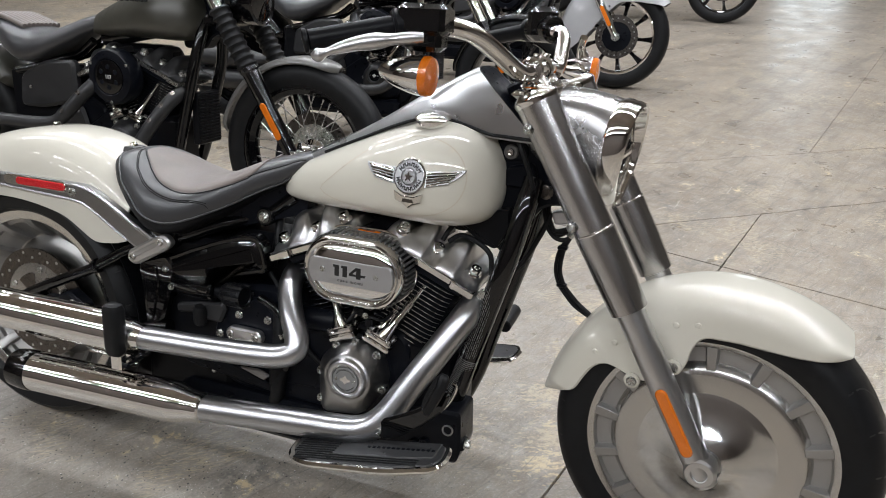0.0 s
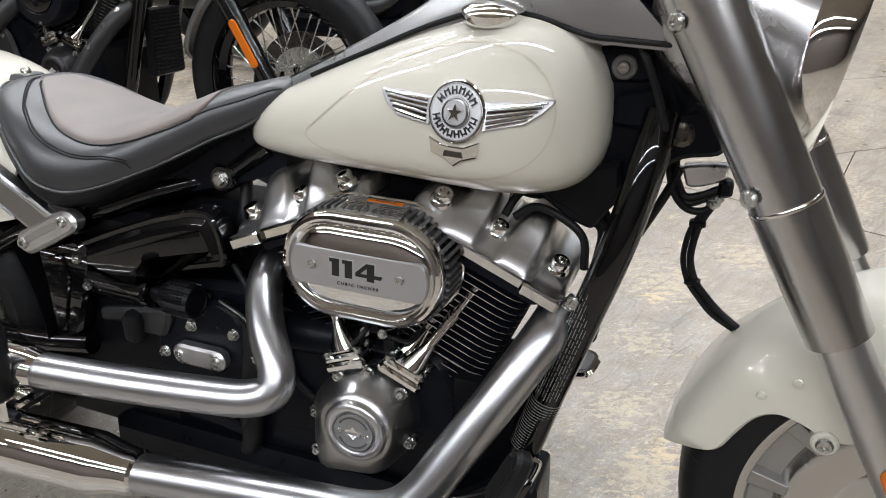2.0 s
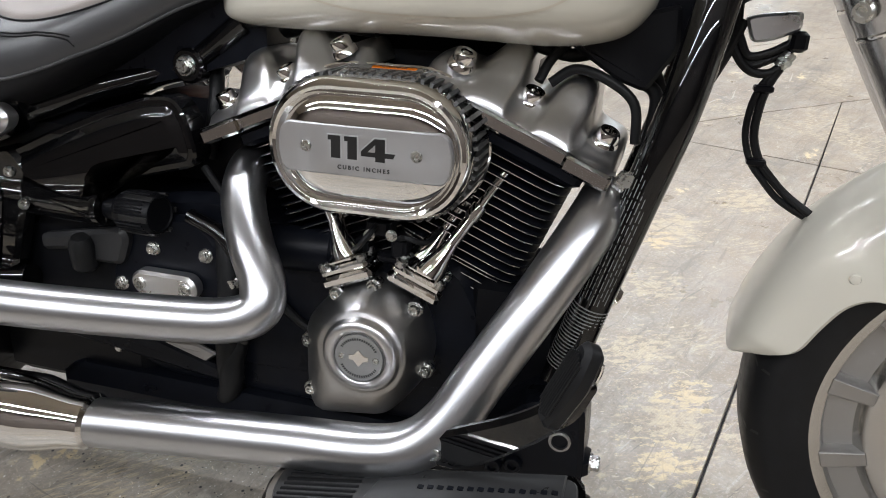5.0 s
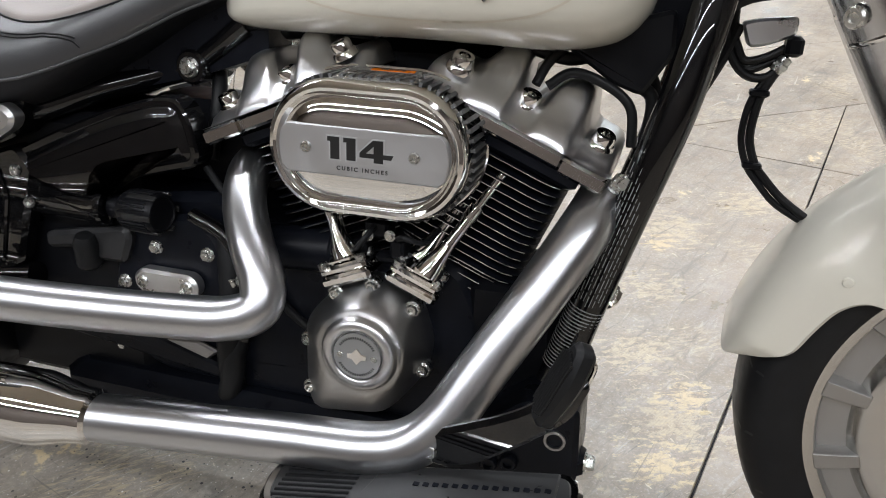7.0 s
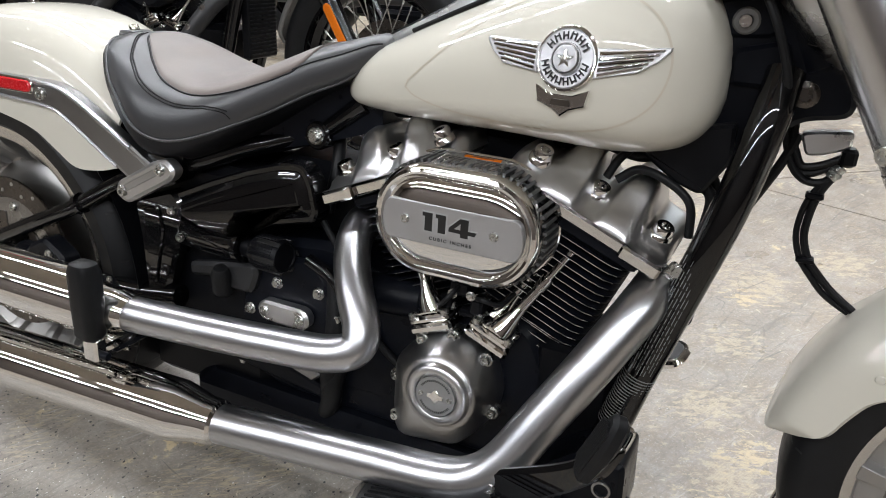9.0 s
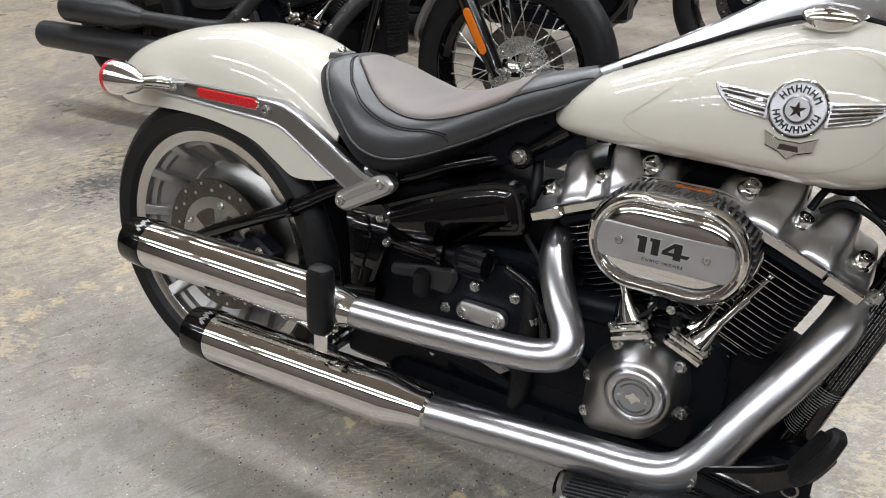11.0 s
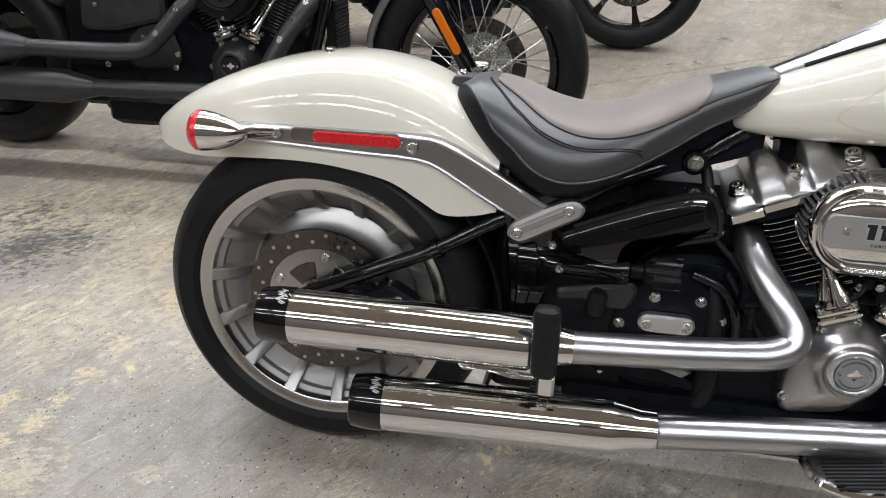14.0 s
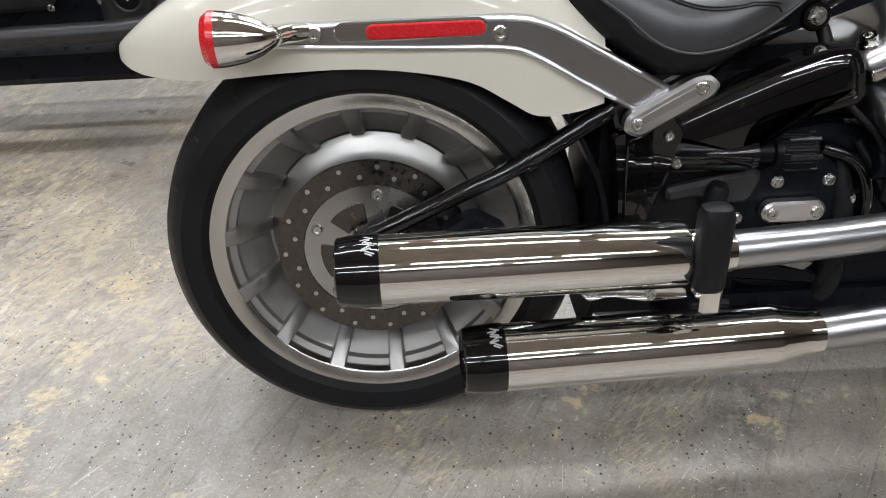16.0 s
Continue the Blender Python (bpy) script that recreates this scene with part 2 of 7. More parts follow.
    scr = mul(step(noise_(60.0, 4, 0.7, (0.5, 2.4, 1), 0.6), 0.5, 0.58), step(noise_(3.1, 5), 0.54, 0.62))
    base = mix_(mul(scr, ridges), base, (0.44, 0.37, 0.265))
    west = step(sep.outputs["X"], -0.25, -0.8, 0.0, 0.8)
    base = mix_(mul(mul(west, step(noise_(2.4, 5, 0.6), 0.44, 0.56)), step(noise_(22.0, 9, 0.74, (1.0, 1.7, 1), 0.9), 0.45, 0.55, 0.0, 0.85)), base, (0.47, 0.385, 0.262))
    base = mix_(mul(west, step(noise_(9.0, 8, 0.75), 0.56, 0.64, 0.0, 0.6)), base, (0.12, 0.11, 0.098))
    wisps = mul(step(noise_(16.0, 8, 0.72, (0.7, 2.0, 1), 1.15), 0.555, 0.60), step(noise_(2.1, 4, 0.6), 0.42, 0.54))
    base = mix_(mul(mul(west, wisps), ridges), base, (0.56, 0.495, 0.395))
    glue = many([(-0.71, -0.225, 0.035), (-0.636, 0.0, 0.04), (-0.62, 0.11, 0.045), (-0.645, -0.09, 0.035), (-0.58, 0.31, 0.06), (-0.78, -0.12, 0.05), (-0.74, -0.30, 0.05), (-0.66, -0.16, 0.045), (1.30, 0.19, 0.06), (1.26, 0.90, 0.04), (1.33, 0.36, 0.05)])
    base = mix_(mul(glue, step(noise_(90.0, 6, 0.7), 0.36, 0.55, 0.2, 0.9)), base, (0.52, 0.41, 0.25))
    wild = mul(step(noise_(34.0, 5, 0.7), 0.52, 0.6), step(noise_(4.3, 3), 0.63, 0.68))
    base = mix_(wild, base, (0.58, 0.47, 0.30))
    # hairline crazing and fine scratches
    def thin(src, width, depth):
        return step(src, 0.0, width, depth, 0.0)

    warp = N.new("ShaderNodeTexNoise")
    warp.inputs["Scale"].default_value, warp.inputs["Detail"].default_value = 6.0, 5.0
    L.new(tc.outputs["Object"], warp.inputs["Vector"])
    bent = N.new("ShaderNodeVectorMath")
    bent.operation = "MULTIPLY_ADD"
    bent.inputs[1].default_value = (0.14, 0.14, 0.0)
    L.new(warp.outputs["Color"], bent.inputs[0])
    L.new(tc.outputs["Object"], bent.inputs[2])
    for size, width, mask_size, lo in ((9.0, 0.020, 1.9, 0.46), (23.0, 0.035, 2.7, 0.50)):
        v = N.new("ShaderNodeTexVoronoi")
        v.feature = "DISTANCE_TO_EDGE"
        v.inputs["Scale"].default_value = size
        L.new(bent.outputs[0], v.inputs["Vector"])
        base = mix_(mul(thin(v.outputs["Distance"], width, 0.45), mul(step(noise_(mask_size, 5, 0.65), lo, lo + 0.12), far.outputs[0])), base, (0.07, 0.068, 0.062))
    for ang, size, lo, colour in ((0.95, 26.0, 0.66, (0.09, 0.088, 0.084)), (1.25, 34.0, 0.66, (0.10, 0.098, 0.092)), (-0.3, 30.0, 0.67, (0.10, 0.10, 0.095)), (0.8, 40.0, 0.67, (0.58, 0.55, 0.49)), (1.4, 28.0, 0.68, (0.56, 0.53, 0.47))):
        base = mix_(mul(step(noise_(size, 3, 0.6, (0.12, 3.2, 1), ang), lo, lo + 0.025, 0.0, 0.5), step(noise_(3.7, 4, 0.6), 0.40, 0.55)), base, colour)
    for ang, size, lo in ((0.4, 42.0, 0.655), (-0.7, 48.0, 0.66)):
        base = mix_(mul(step(noise_(size, 4, 0.65, (0.45, 1.6, 1), ang), lo, lo + 0.02, 0.0, 0.85), step(noise_(2.6, 4, 0.6), 0.47, 0.60)), base, (0.60, 0.52, 0.39))
    # paint flakes, thick round the parked machine and thin in the aisle
    dense = step(sep.outputs["X"], 0.7, 1.4, 1.0, 0.10)
    for size, lo, colour, off in ((75.0, 0.145, (0.030, 0.030, 0.032), 0.0), (130.0, 0.14, (0.045, 0.044, 0.043), 3.1), (70.0, 0.07, (0.78, 0.77, 0.74), 7.3), (120.0, 0.09, (0.72, 0.70, 0.66), 5.7)):
        v = N.new("ShaderNodeTexVoronoi")
        v.inputs["Scale"].default_value = size
        mp = N.new("ShaderNodeMapping")
        mp.inputs["Location"].default_value = (off, off * 2, 0)
        L.new(tc.outputs["Object"], mp.inputs["Vector"])
        L.new(mp.outputs[0], v.inputs["Vector"])
        pick = N.new("ShaderNodeSeparateColor")
        L.new(v.outputs["Color"], pick.inputs[0])
        dot = mul(step(v.outputs["Distance"], lo, lo + 0.07, 1.0, 0.0), step(pick.outputs[0], 0.66, 0.70))
        base = mix_(mul(dot, mul(dense, step(noise_(5.0), 0.40, 0.52, 0.25, 1.0))), base, colour)
    L.new(base, b.inputs["Base Color"])
    L.new(step(noise_(5.0), 0.3, 0.7, 0.24, 0.46), b.inputs["Roughness"])
    bn = N.new("ShaderNodeBump")
    bn.inputs["Strength"].default_value = 0.25
    bn.inputs["Distance"].default_value = 0.002
    L.new(noise_(60.0, 8), bn.inputs["Height"])
    L.new(bn.outputs[0], b.inputs["Normal"])
    return m


M_FLOOR = floor_material()

# ---- geometry helpers: a shape is (verts, faces) ----
def V(*a):
    return Vector(a)


def join(*shapes):
    vs, fs = [], []
    for v, f in shapes:
        o = len(vs)
        vs += list(v)
        fs += [tuple(i + o for i in q) for q in f]
    return vs, fs


def moved(shape, m):
    return [m @ Vector(v) for v in shape[0]], shape[1]


def part(name, shape, mat, parent=None, label="", sharp=35):
    me = bpy.data.meshes.new(name)
    me.from_pydata([tuple(v) for v in shape[0]], [], shape[1])
    me.materials.append(mat)
    bm = bmesh.new()
    bm.from_mesh(me)
    bmesh.ops.recalc_face_normals(bm, faces=bm.faces)
    bm.to_mesh(me)
    bm.free()
    me.polygons.foreach_set("use_smooth", [True] * len(me.polygons))
    me.set_sharp_from_angle(angle=radians(sharp))
    ob = new(name, me)
    ob.parent = parent
    if label:
        tagged(ob, label)
    return ob


def again(ob, name=None, m=None):
    """One more piece on the same mesh."""
    o = new(name or ob.name.split(".")[0], ob.data)
    o.parent = ob.parent
    if m is not None:
        o.matrix_local = m
    return o


def thing(name, label, category, group="", kind="", m=None):
    ob = tagged(new(name), label, category, group, kind)
    ob.empty_display_size = 0.1
    if m is not None:
        ob.matrix_basis = m
    return ob


def loft(rings, caps=True, closed=True, loop=False):
    vs, fs, n = [], [], len(rings[0])
    for r in rings:
        vs += [Vector(p) for p in r]
    k = len(rings)
    for i in range(k if loop else k - 1):
        j = (i + 1) % k
        for a in range(n if closed else n - 1):
            c = (a + 1) % n
            fs.append((i * n + a, i * n + c, j * n + c, j * n + a))
    if caps and closed and not loop:
        fs += [tuple(reversed(range(n))), tuple(range((k - 1) * n, k * n))]
    return vs, fs


def spline(pts, steps=6):
    """Catmull-Rom through points of any dimension."""
    p = [np.array(q, float) for q in pts]
    p = [2 * p[0] - p[1]] + p + [2 * p[-1] - p[-2]]
    out = []
    for i in range(1, len(p) - 2):
        for s in range(steps):
            t = s / steps
            out.append(0.5 * (2 * p[i] + (p[i + 1] - p[i - 1]) * t + (2 * p[i - 1] - 5 * p[i] + 4 * p[i + 1] - p[i + 2]) * t * t
                              + (3 * p[i] - p[i - 1] - 3 * p[i + 1] + p[i + 2]) * t ** 3))
    out.append(p[-2])
    return out


def tube(pts, r, n=20, steps=6, caps=True):
    """A round tube along a smooth line; r: one radius or one for each point."""
    rs = r if isinstance(r, (list, tuple)) else [r] * len(pts)
    line = [(*p, q) for p, q in zip(pts, rs)]
    line = spline(line, steps) if steps > 1 else [np.array(q, float) for q in line]
    c = [Vector(q[:3]) for q in line]
    rings, side = [], None
    for i in range(len(c)):
        d = (c[min(i + 1, len(c) - 1)] - c[max(i - 1, 0)]).normalized()
        if side is None:
            side = d.cross(V(0, 0, 1) if abs(d.z) < 0.9 else V(1, 0, 0)).normalized()
        side = (side - d * side.dot(d)).normalized()
        up = d.cross(side)
        rings.append([c[i] + (side * math.cos(2 * math.pi * k / n) + up * math.sin(2 * math.pi * k / n)) * line[i][3] for k in range(n)])
    return loft(rings, caps)


def axis_frame(origin, way):
    """A frame whose z runs along way."""
    return Matrix.Translation(origin) @ Vector(way).to_track_quat("Z", "Y").to_matrix().to_4x4()


def lathe(profile, origin=(0, 0, 0), way=(0, 0, 1), n=48, caps=True):
    """profile: (radius, height along way)."""
    m = axis_frame(origin, way)
    rings = [[m @ V(r * math.cos(2 * math.pi * k / n), r * math.sin(2 * math.pi * k / n), h) for k in range(n)] for r, h in profile]
    return loft(rings, caps)


def rod(a, b, r, n=16, chamfer=0.15):
    a, b = Vector(a), Vector(b)
    h, c = (b - a).length, r * chamfer
    return lathe([(r - c, 0), (r, c), (r, h - c), (r - c, h)], a, b - a, n)


def box(c, s, ch=0.003, m=None):
    """A chamfered box with centre c and size s."""
    x, y, z = (v / 2 for v in s)
    ch = min(ch, x * 0.9, y * 0.9, z * 0.9)
    rings = []
    for zz, i in ((-z, ch), (-z + ch, 0), (z - ch, 0), (z, ch)):
        q = []
        for sx, sy in ((-1, -1), (1, -1), (1, 1), (-1, 1)):
            pa, pb = (sx * (x - i), sy * (y - i - ch)), (sx * (x - i - ch), sy * (y - i))
            q += [pa, pb] if sx * sy > 0 else [pb, pa]
        rings.append([Vector(c) + V(u, v, zz) for u, v in q])
    sh = loft(rings)
    return moved(sh, m) if m is not None else sh


def inset(outline, d):
    """A closed outline in the plane moved inwards by d."""
    p = [np.array(q, float) for q in outline]
    area = sum(a[0] * b[1] - b[0] * a[1] for a, b in zip(p, p[1:] + p[:1]))
    s, out = (1 if area > 0 else -1), []
    for i in range(len(p)):
        a, b = p[i] - p[i - 1], p[(i + 1) % len(p)] - p[i]
        a, b = a / (np.linalg.norm(a) + 1e-9), b / (np.linalg.norm(b) + 1e-9)
        na, nb = np.array((-a[1], a[0])) * s, np.array((-b[1], b[0])) * s
        w = na + nb
        w = w / max(1.0, 0.5 * (w @ w)) if w @ w > 0.2 else na
        out.append(p[i] + w * d)
    return out


def rounded(corners, r=0.01, n=5):
    """An outline with rounded corners."""
    out, k = [], len(corners)
    for i in range(k):
        p, a, b = (np.array(corners[j % k], float) for j in (i, i - 1, i + 1))
        ra = min(r, 0.45 * np.linalg.norm(a - p), 0.45 * np.linalg.norm(b - p))
        s, e = p + (a - p) / np.linalg.norm(a - p) * ra, p + (b - p) / np.linalg.norm(b - p) * ra
        out += [(1 - t) ** 2 * s + 2 * t * (1 - t) * p + t * t * e for t in np.linspace(0, 1, n)]
    return out


def plate(outline, y0, y1, ch=0.002, skew=0.0):
    """An outline in x, z drawn out from y0 to y1, with chamfered rims. skew: y gained per metre of x."""
    ins = inset(outline, ch)
    d = ch if y1 > y0 else -ch
    rings = [[V(u[0], y + skew * u[0], u[1]) for u in o] for o, y in ((ins, y0), (outline, y0 + d), (outline, y1 - d), (ins, y1))]
    return loft(rings)


def bolt(p, way=(0, -1, 0), r=0.007, h=0.005, n=14):
    """A round-headed socket bolt."""
    return lathe([(r, 0), (r, h * 0.6), (r * 0.8, h), (r * 0.5, h), (r * 0.45, h * 0.45), (0.0005, h * 0.4)], p, way, n)


def hexbolt(p, way=(0, -1, 0), r=0.008, h=0.006):
    return join(lathe([(r * 1.25, 0), (r * 1.25, h * 0.25)], p, way, 14), lathe([(r, h * 0.25), (r, h * 0.85), (r * 0.85, h)], p, way, 6))


def stadium(cx, cz, a, b, n=12):
    """An oval with straight long sides: half length a, half height b."""
    return [(cx + s * (a - b) + b * math.cos(t), cz + b * math.sin(t))
            for s, t0 in ((1, -math.pi / 2), (-1, math.pi / 2)) for t in np.linspace(t0, t0 + math.pi, n)]


def words(name, text, size, mat, m, parent, depth=0.0006, bold=0.0, spacing=1.0):
    """Lettering in the built-in font as a mesh; it lies in the plane of m, x to the right, y up."""
    cu = bpy.data.curves.new(name, "FONT")
    cu.body, cu.size, cu.extrude, cu.offset, cu.space_character = text, size, depth, bold, spacing
    cu.align_x, cu.align_y = "CENTER", "CENTER"
    tmp = bpy.data.objects.new(name, cu)
    scene.collection.objects.link(tmp)
    bpy.context.view_layer.update()
    me = bpy.data.meshes.new_from_object(tmp.evaluated_get(bpy.context.evaluated_depsgraph_get()))
    bpy.data.objects.remove(tmp)
    me.name = name
    me.materials.clear()
    me.materials.append(mat)
    ob = new(name, me)
    ob.parent = parent
    ob.matrix_local = m
    return ob


def facing(x, y, z, turn=0.0):
    """A frame on the bike's right flank: x forward, y up, z outwards."""
    return Matrix.Translation((x, y, z)) @ Matrix(((1, 0, 0, 0), (0, 0, -1, 0), (0, 1, 0, 0), (0, 0, 0, 1))) @ Matrix.Rotation(radians(turn), 4, "Z")

# ---- the hall ----
floor = tagged(new("floor"), "worn grey concrete floor with saw-cut joints", "floor", kind="structure")
rnd = random.Random(4)
# the corner where two saw cuts cross, the ways they run, and two long cracks beyond it
CROSS, CUT_E, CUT_N = V(1.681, 1.441, 0), V(0.9686, -0.2487, 0), V(0.2487, 0.9686, 0)


def ragged_line(a, b, wobble, step=0.07):
    a, b = V(*a, 0), V(*b, 0)
    n = max(2, min(90, int((b - a).length / step)))
    side = V(-(b - a).y, (b - a).x, 0).normalized()
    return [a.lerp(b, (k / n) ** 1.6) + side * (rnd.uniform(-wobble, wobble) if 0 < k < n else 0) for k in range(n + 1)]


def slab(outline, gap=0.0022):
    o = [(p.x, p.y) for p in outline]
    return loft([[V(*q, z) for q in inset(o, d)] for z, d in ((-0.10, gap), (-0.002, gap), (0.0, gap + 0.0012))])


NEAR_CRACK, FAR_CRACK = (1.149, 1.578), (0.165, 1.830)
crack_a = ragged_line(NEAR_CRACK, (1.82, 2.001), 0.004)
crack_b = ragged_line((1.82, 2.001), (14.97, 10.30), 0.004)
crack_c = ragged_line(FAR_CRACK, (2.059, 2.914), 0.006)
crack_d = ragged_line((2.059, 2.914), (14.97, 10.30), 0.006)
SW, SE, NORTH_END = CROSS - CUT_E * 16, CROSS + CUT_E * 16, V(5.92, 18.4, 0)
part("slab", slab([CROSS, SW, SW - CUT_N * 16, CROSS - CUT_N * 16]), M_FLOOR, floor)
part("slab", slab([CROSS, CROSS - CUT_N * 16, SE - CUT_N * 16, SE]), M_FLOOR, floor)
part("slab", slab(crack_a + [CROSS]), M_FLOOR, floor)
part("slab", slab(crack_b + [SE, CROSS]), M_FLOOR, floor)
part("slab", slab(crack_a[:-1] + crack_b + crack_d[-2::-1] + crack_c[-2::-1], 0.0014), M_FLOOR, floor)
part("slab", slab(crack_c + [NORTH_END, V(-13.8, 18.4, 0), SW], 0.0010), M_FLOOR, floor)
part("slab", slab(crack_d + [V(18, 18.4, 0), NORTH_END], 0.0010), M_FLOOR, floor)
part("joint_filler", box((0, 2, -0.06), (40, 40, 0.1), 0.002), M_DULL, floor)
for name, c, s in (("wall_north", (-5.0, 14.1, 2.6), (14.4, 0.2, 5.2)), ("wall_north", (7.8, 14.1, 2.6), (8.8, 0.2, 5.2)), ("wall_north", (2.8, 14.1, 3.8), (1.2, 0.2, 2.8)),
                   ("wall_east", (12.1, 3, 2.6), (0.2, 22, 5.2)), ("wall_west", (-12.1, 3, 2.6), (0.2, 22, 5.2))):
    tagged(part(name, box(c, s, 0.01), M_WALL), "plain light painted wall of the hall", "wall", kind="structure")
tagged(part("wall_south", box((0, -7.1, 2.6), (24.4, 0.2, 5.2), 0.01), M_DARKWALL), "plain dark brown wall of the hall", "wall", kind="structure")
tagged(part("ceiling", box((0, 3, 5.3), (24.4, 22.4, 0.2), 0.01), M_CEIL), "light painted hall ceiling", "ceiling", kind="structure")


doorway = thing("door_1", "daylit glass door in the far wall", "door", kind="structure")
for c, size in (((2.225, 14.1, 1.2), (0.05, 0.08, 2.4)), ((3.375, 14.1, 1.2), (0.05, 0.08, 2.4)), ((2.8, 14.1, 2.375), (1.10, 0.08, 0.05))):
    part("door_frame", box(c, size, 0.005), M_DULL, doorway)
tagged(part("backdrop", box((2.8, 14.9, 1.6), (5.0, 0.02, 3.4), 0.002), M_DAY), "bright daylight outside the glass door", "backdrop", kind="structure")


def ceiling_lamp():
    lamp = thing("ceiling_lamp", "long white ceiling lamp with a glowing diffuser", "lamp", "rows of ceiling lamps")
    part("housing", box((0, 0, 0.035), (2.7, 0.15, 0.06), 0.01), M_LAMPBODY, lamp)
    part("diffuser", ([V(-1.3, -0.055, 0), V(1.3, -0.055, 0), V(1.3, 0.055, 0), V(-1.3, 0.055, 0)], [(0, 3, 2, 1)]), M_TUBE, lamp, "glowing white diffuser")
    for x in (-0.9, 0.9):
        part("drop_wire", rod((x, 0, 0.06), (x, 0, 5.19 - LAMP_Z), 0.004, 6), M_STEEL, lamp)
    return lamp


LAMPS = [(x + 0.4 * (k % 2), y) for k, y in enumerate((-5.6, -3.4, 1.0, 3.2, 5.4, 7.6)) for x in (-4.5, -1.5, 1.5, 4.5)]
first = ceiling_lamp()
first.matrix_basis = pose(*LAMPS[0], LAMP_Z)
for x, y in LAMPS[1:]:
    copy_thing(first, pose(x, y, LAMP_Z))

# ---- the white cruiser ----
LEAN = 11.0
bike = thing("motorcycle", "cream white cruiser motorcycle with chrome exhausts, leaning on its stand", "motorcycle", "row of motorcycles", m=pose(0, 0, 0, -LEAN, 0, 0))
STEER = -7.1
NECK = V(1.235, 0, 0.945)
RAKE = V(-0.5, 0, 0.866)
TURNED = Matrix.Translation(NECK) @ Matrix.Rotation(radians(STEER), 4, RAKE) @ Matrix.Translation(-NECK)


def front(name, shape, mat, label="", parent=None):
    """A part that turns with the handlebar."""
    return part(name, moved(shape, TURNED), mat, parent or bike, label)


def wheel_rings(profile, c, n=96):
    """Rings round the wheel axle through c; profile: (radius, y)."""
    return [[V(c[0] + r * math.cos(2 * math.pi * k / n), c[1] + y, c[2] + r * math.sin(2 * math.pi * k / n)) for k in range(n)] for r, y in profile]


def tyre_shape(c, w, r_out, r_in, n=96):
    p = [(r_in, -w * 0.86), (r_in + 0.012, -w * 0.97), (r_in + (r_out - r_in) * 0.5, -w), (r_out - 0.030, -w * 0.95), (r_out - 0.014, -w * 0.80),
         (r_out - 0.005, -w * 0.5), (r_out, 0), (r_out - 0.005, w * 0.5), (r_out - 0.014, w * 0.80), (r_out - 0.030, w * 0.95),
         (r_in + (r_out - r_in) * 0.5, w), (r_in + 0.012, w * 0.97), (r_in, w * 0.86)]
    return loft(wheel_rings(p, c, n), False)


def sector(c, r0, r1, a0, a1, y0, y1, n=6, ch=0.004):
    """A rounded pocket-shaped block between two radii and two angles."""
    out = [(c[0] + r0 * math.cos(a), c[2] + r0 * math.sin(a)) for a in np.linspace(a0, a1, n)]
    out += [(c[0] + r1 * math.cos(a), c[2] + r1 * math.sin(a)) for a in np.linspace(a1, a0, n)]
    return plate(rounded(out, 0.004, 3), c[1] + y0, c[1] + y1, ch)


def rim_rib(c, a, half, stations):
    """A cast rib across a wheel's rim; stations: (radius, top y, floor y)."""
    ca, sa = math.cos(a), math.sin(a)
    rings = []
    for r, top, low in stations:
        h = half * r
        rings.append([V(c[0] + r * ca - u * sa, c[1] + y, c[2] + r * sa + u * ca) for u, y in
                      ((-h - 0.003, low), (-h, top + 0.0015), (-h + 0.0015, top), (h - 0.0015, top), (h, top + 0.0015), (h + 0.003, low))])
    return loft(rings)


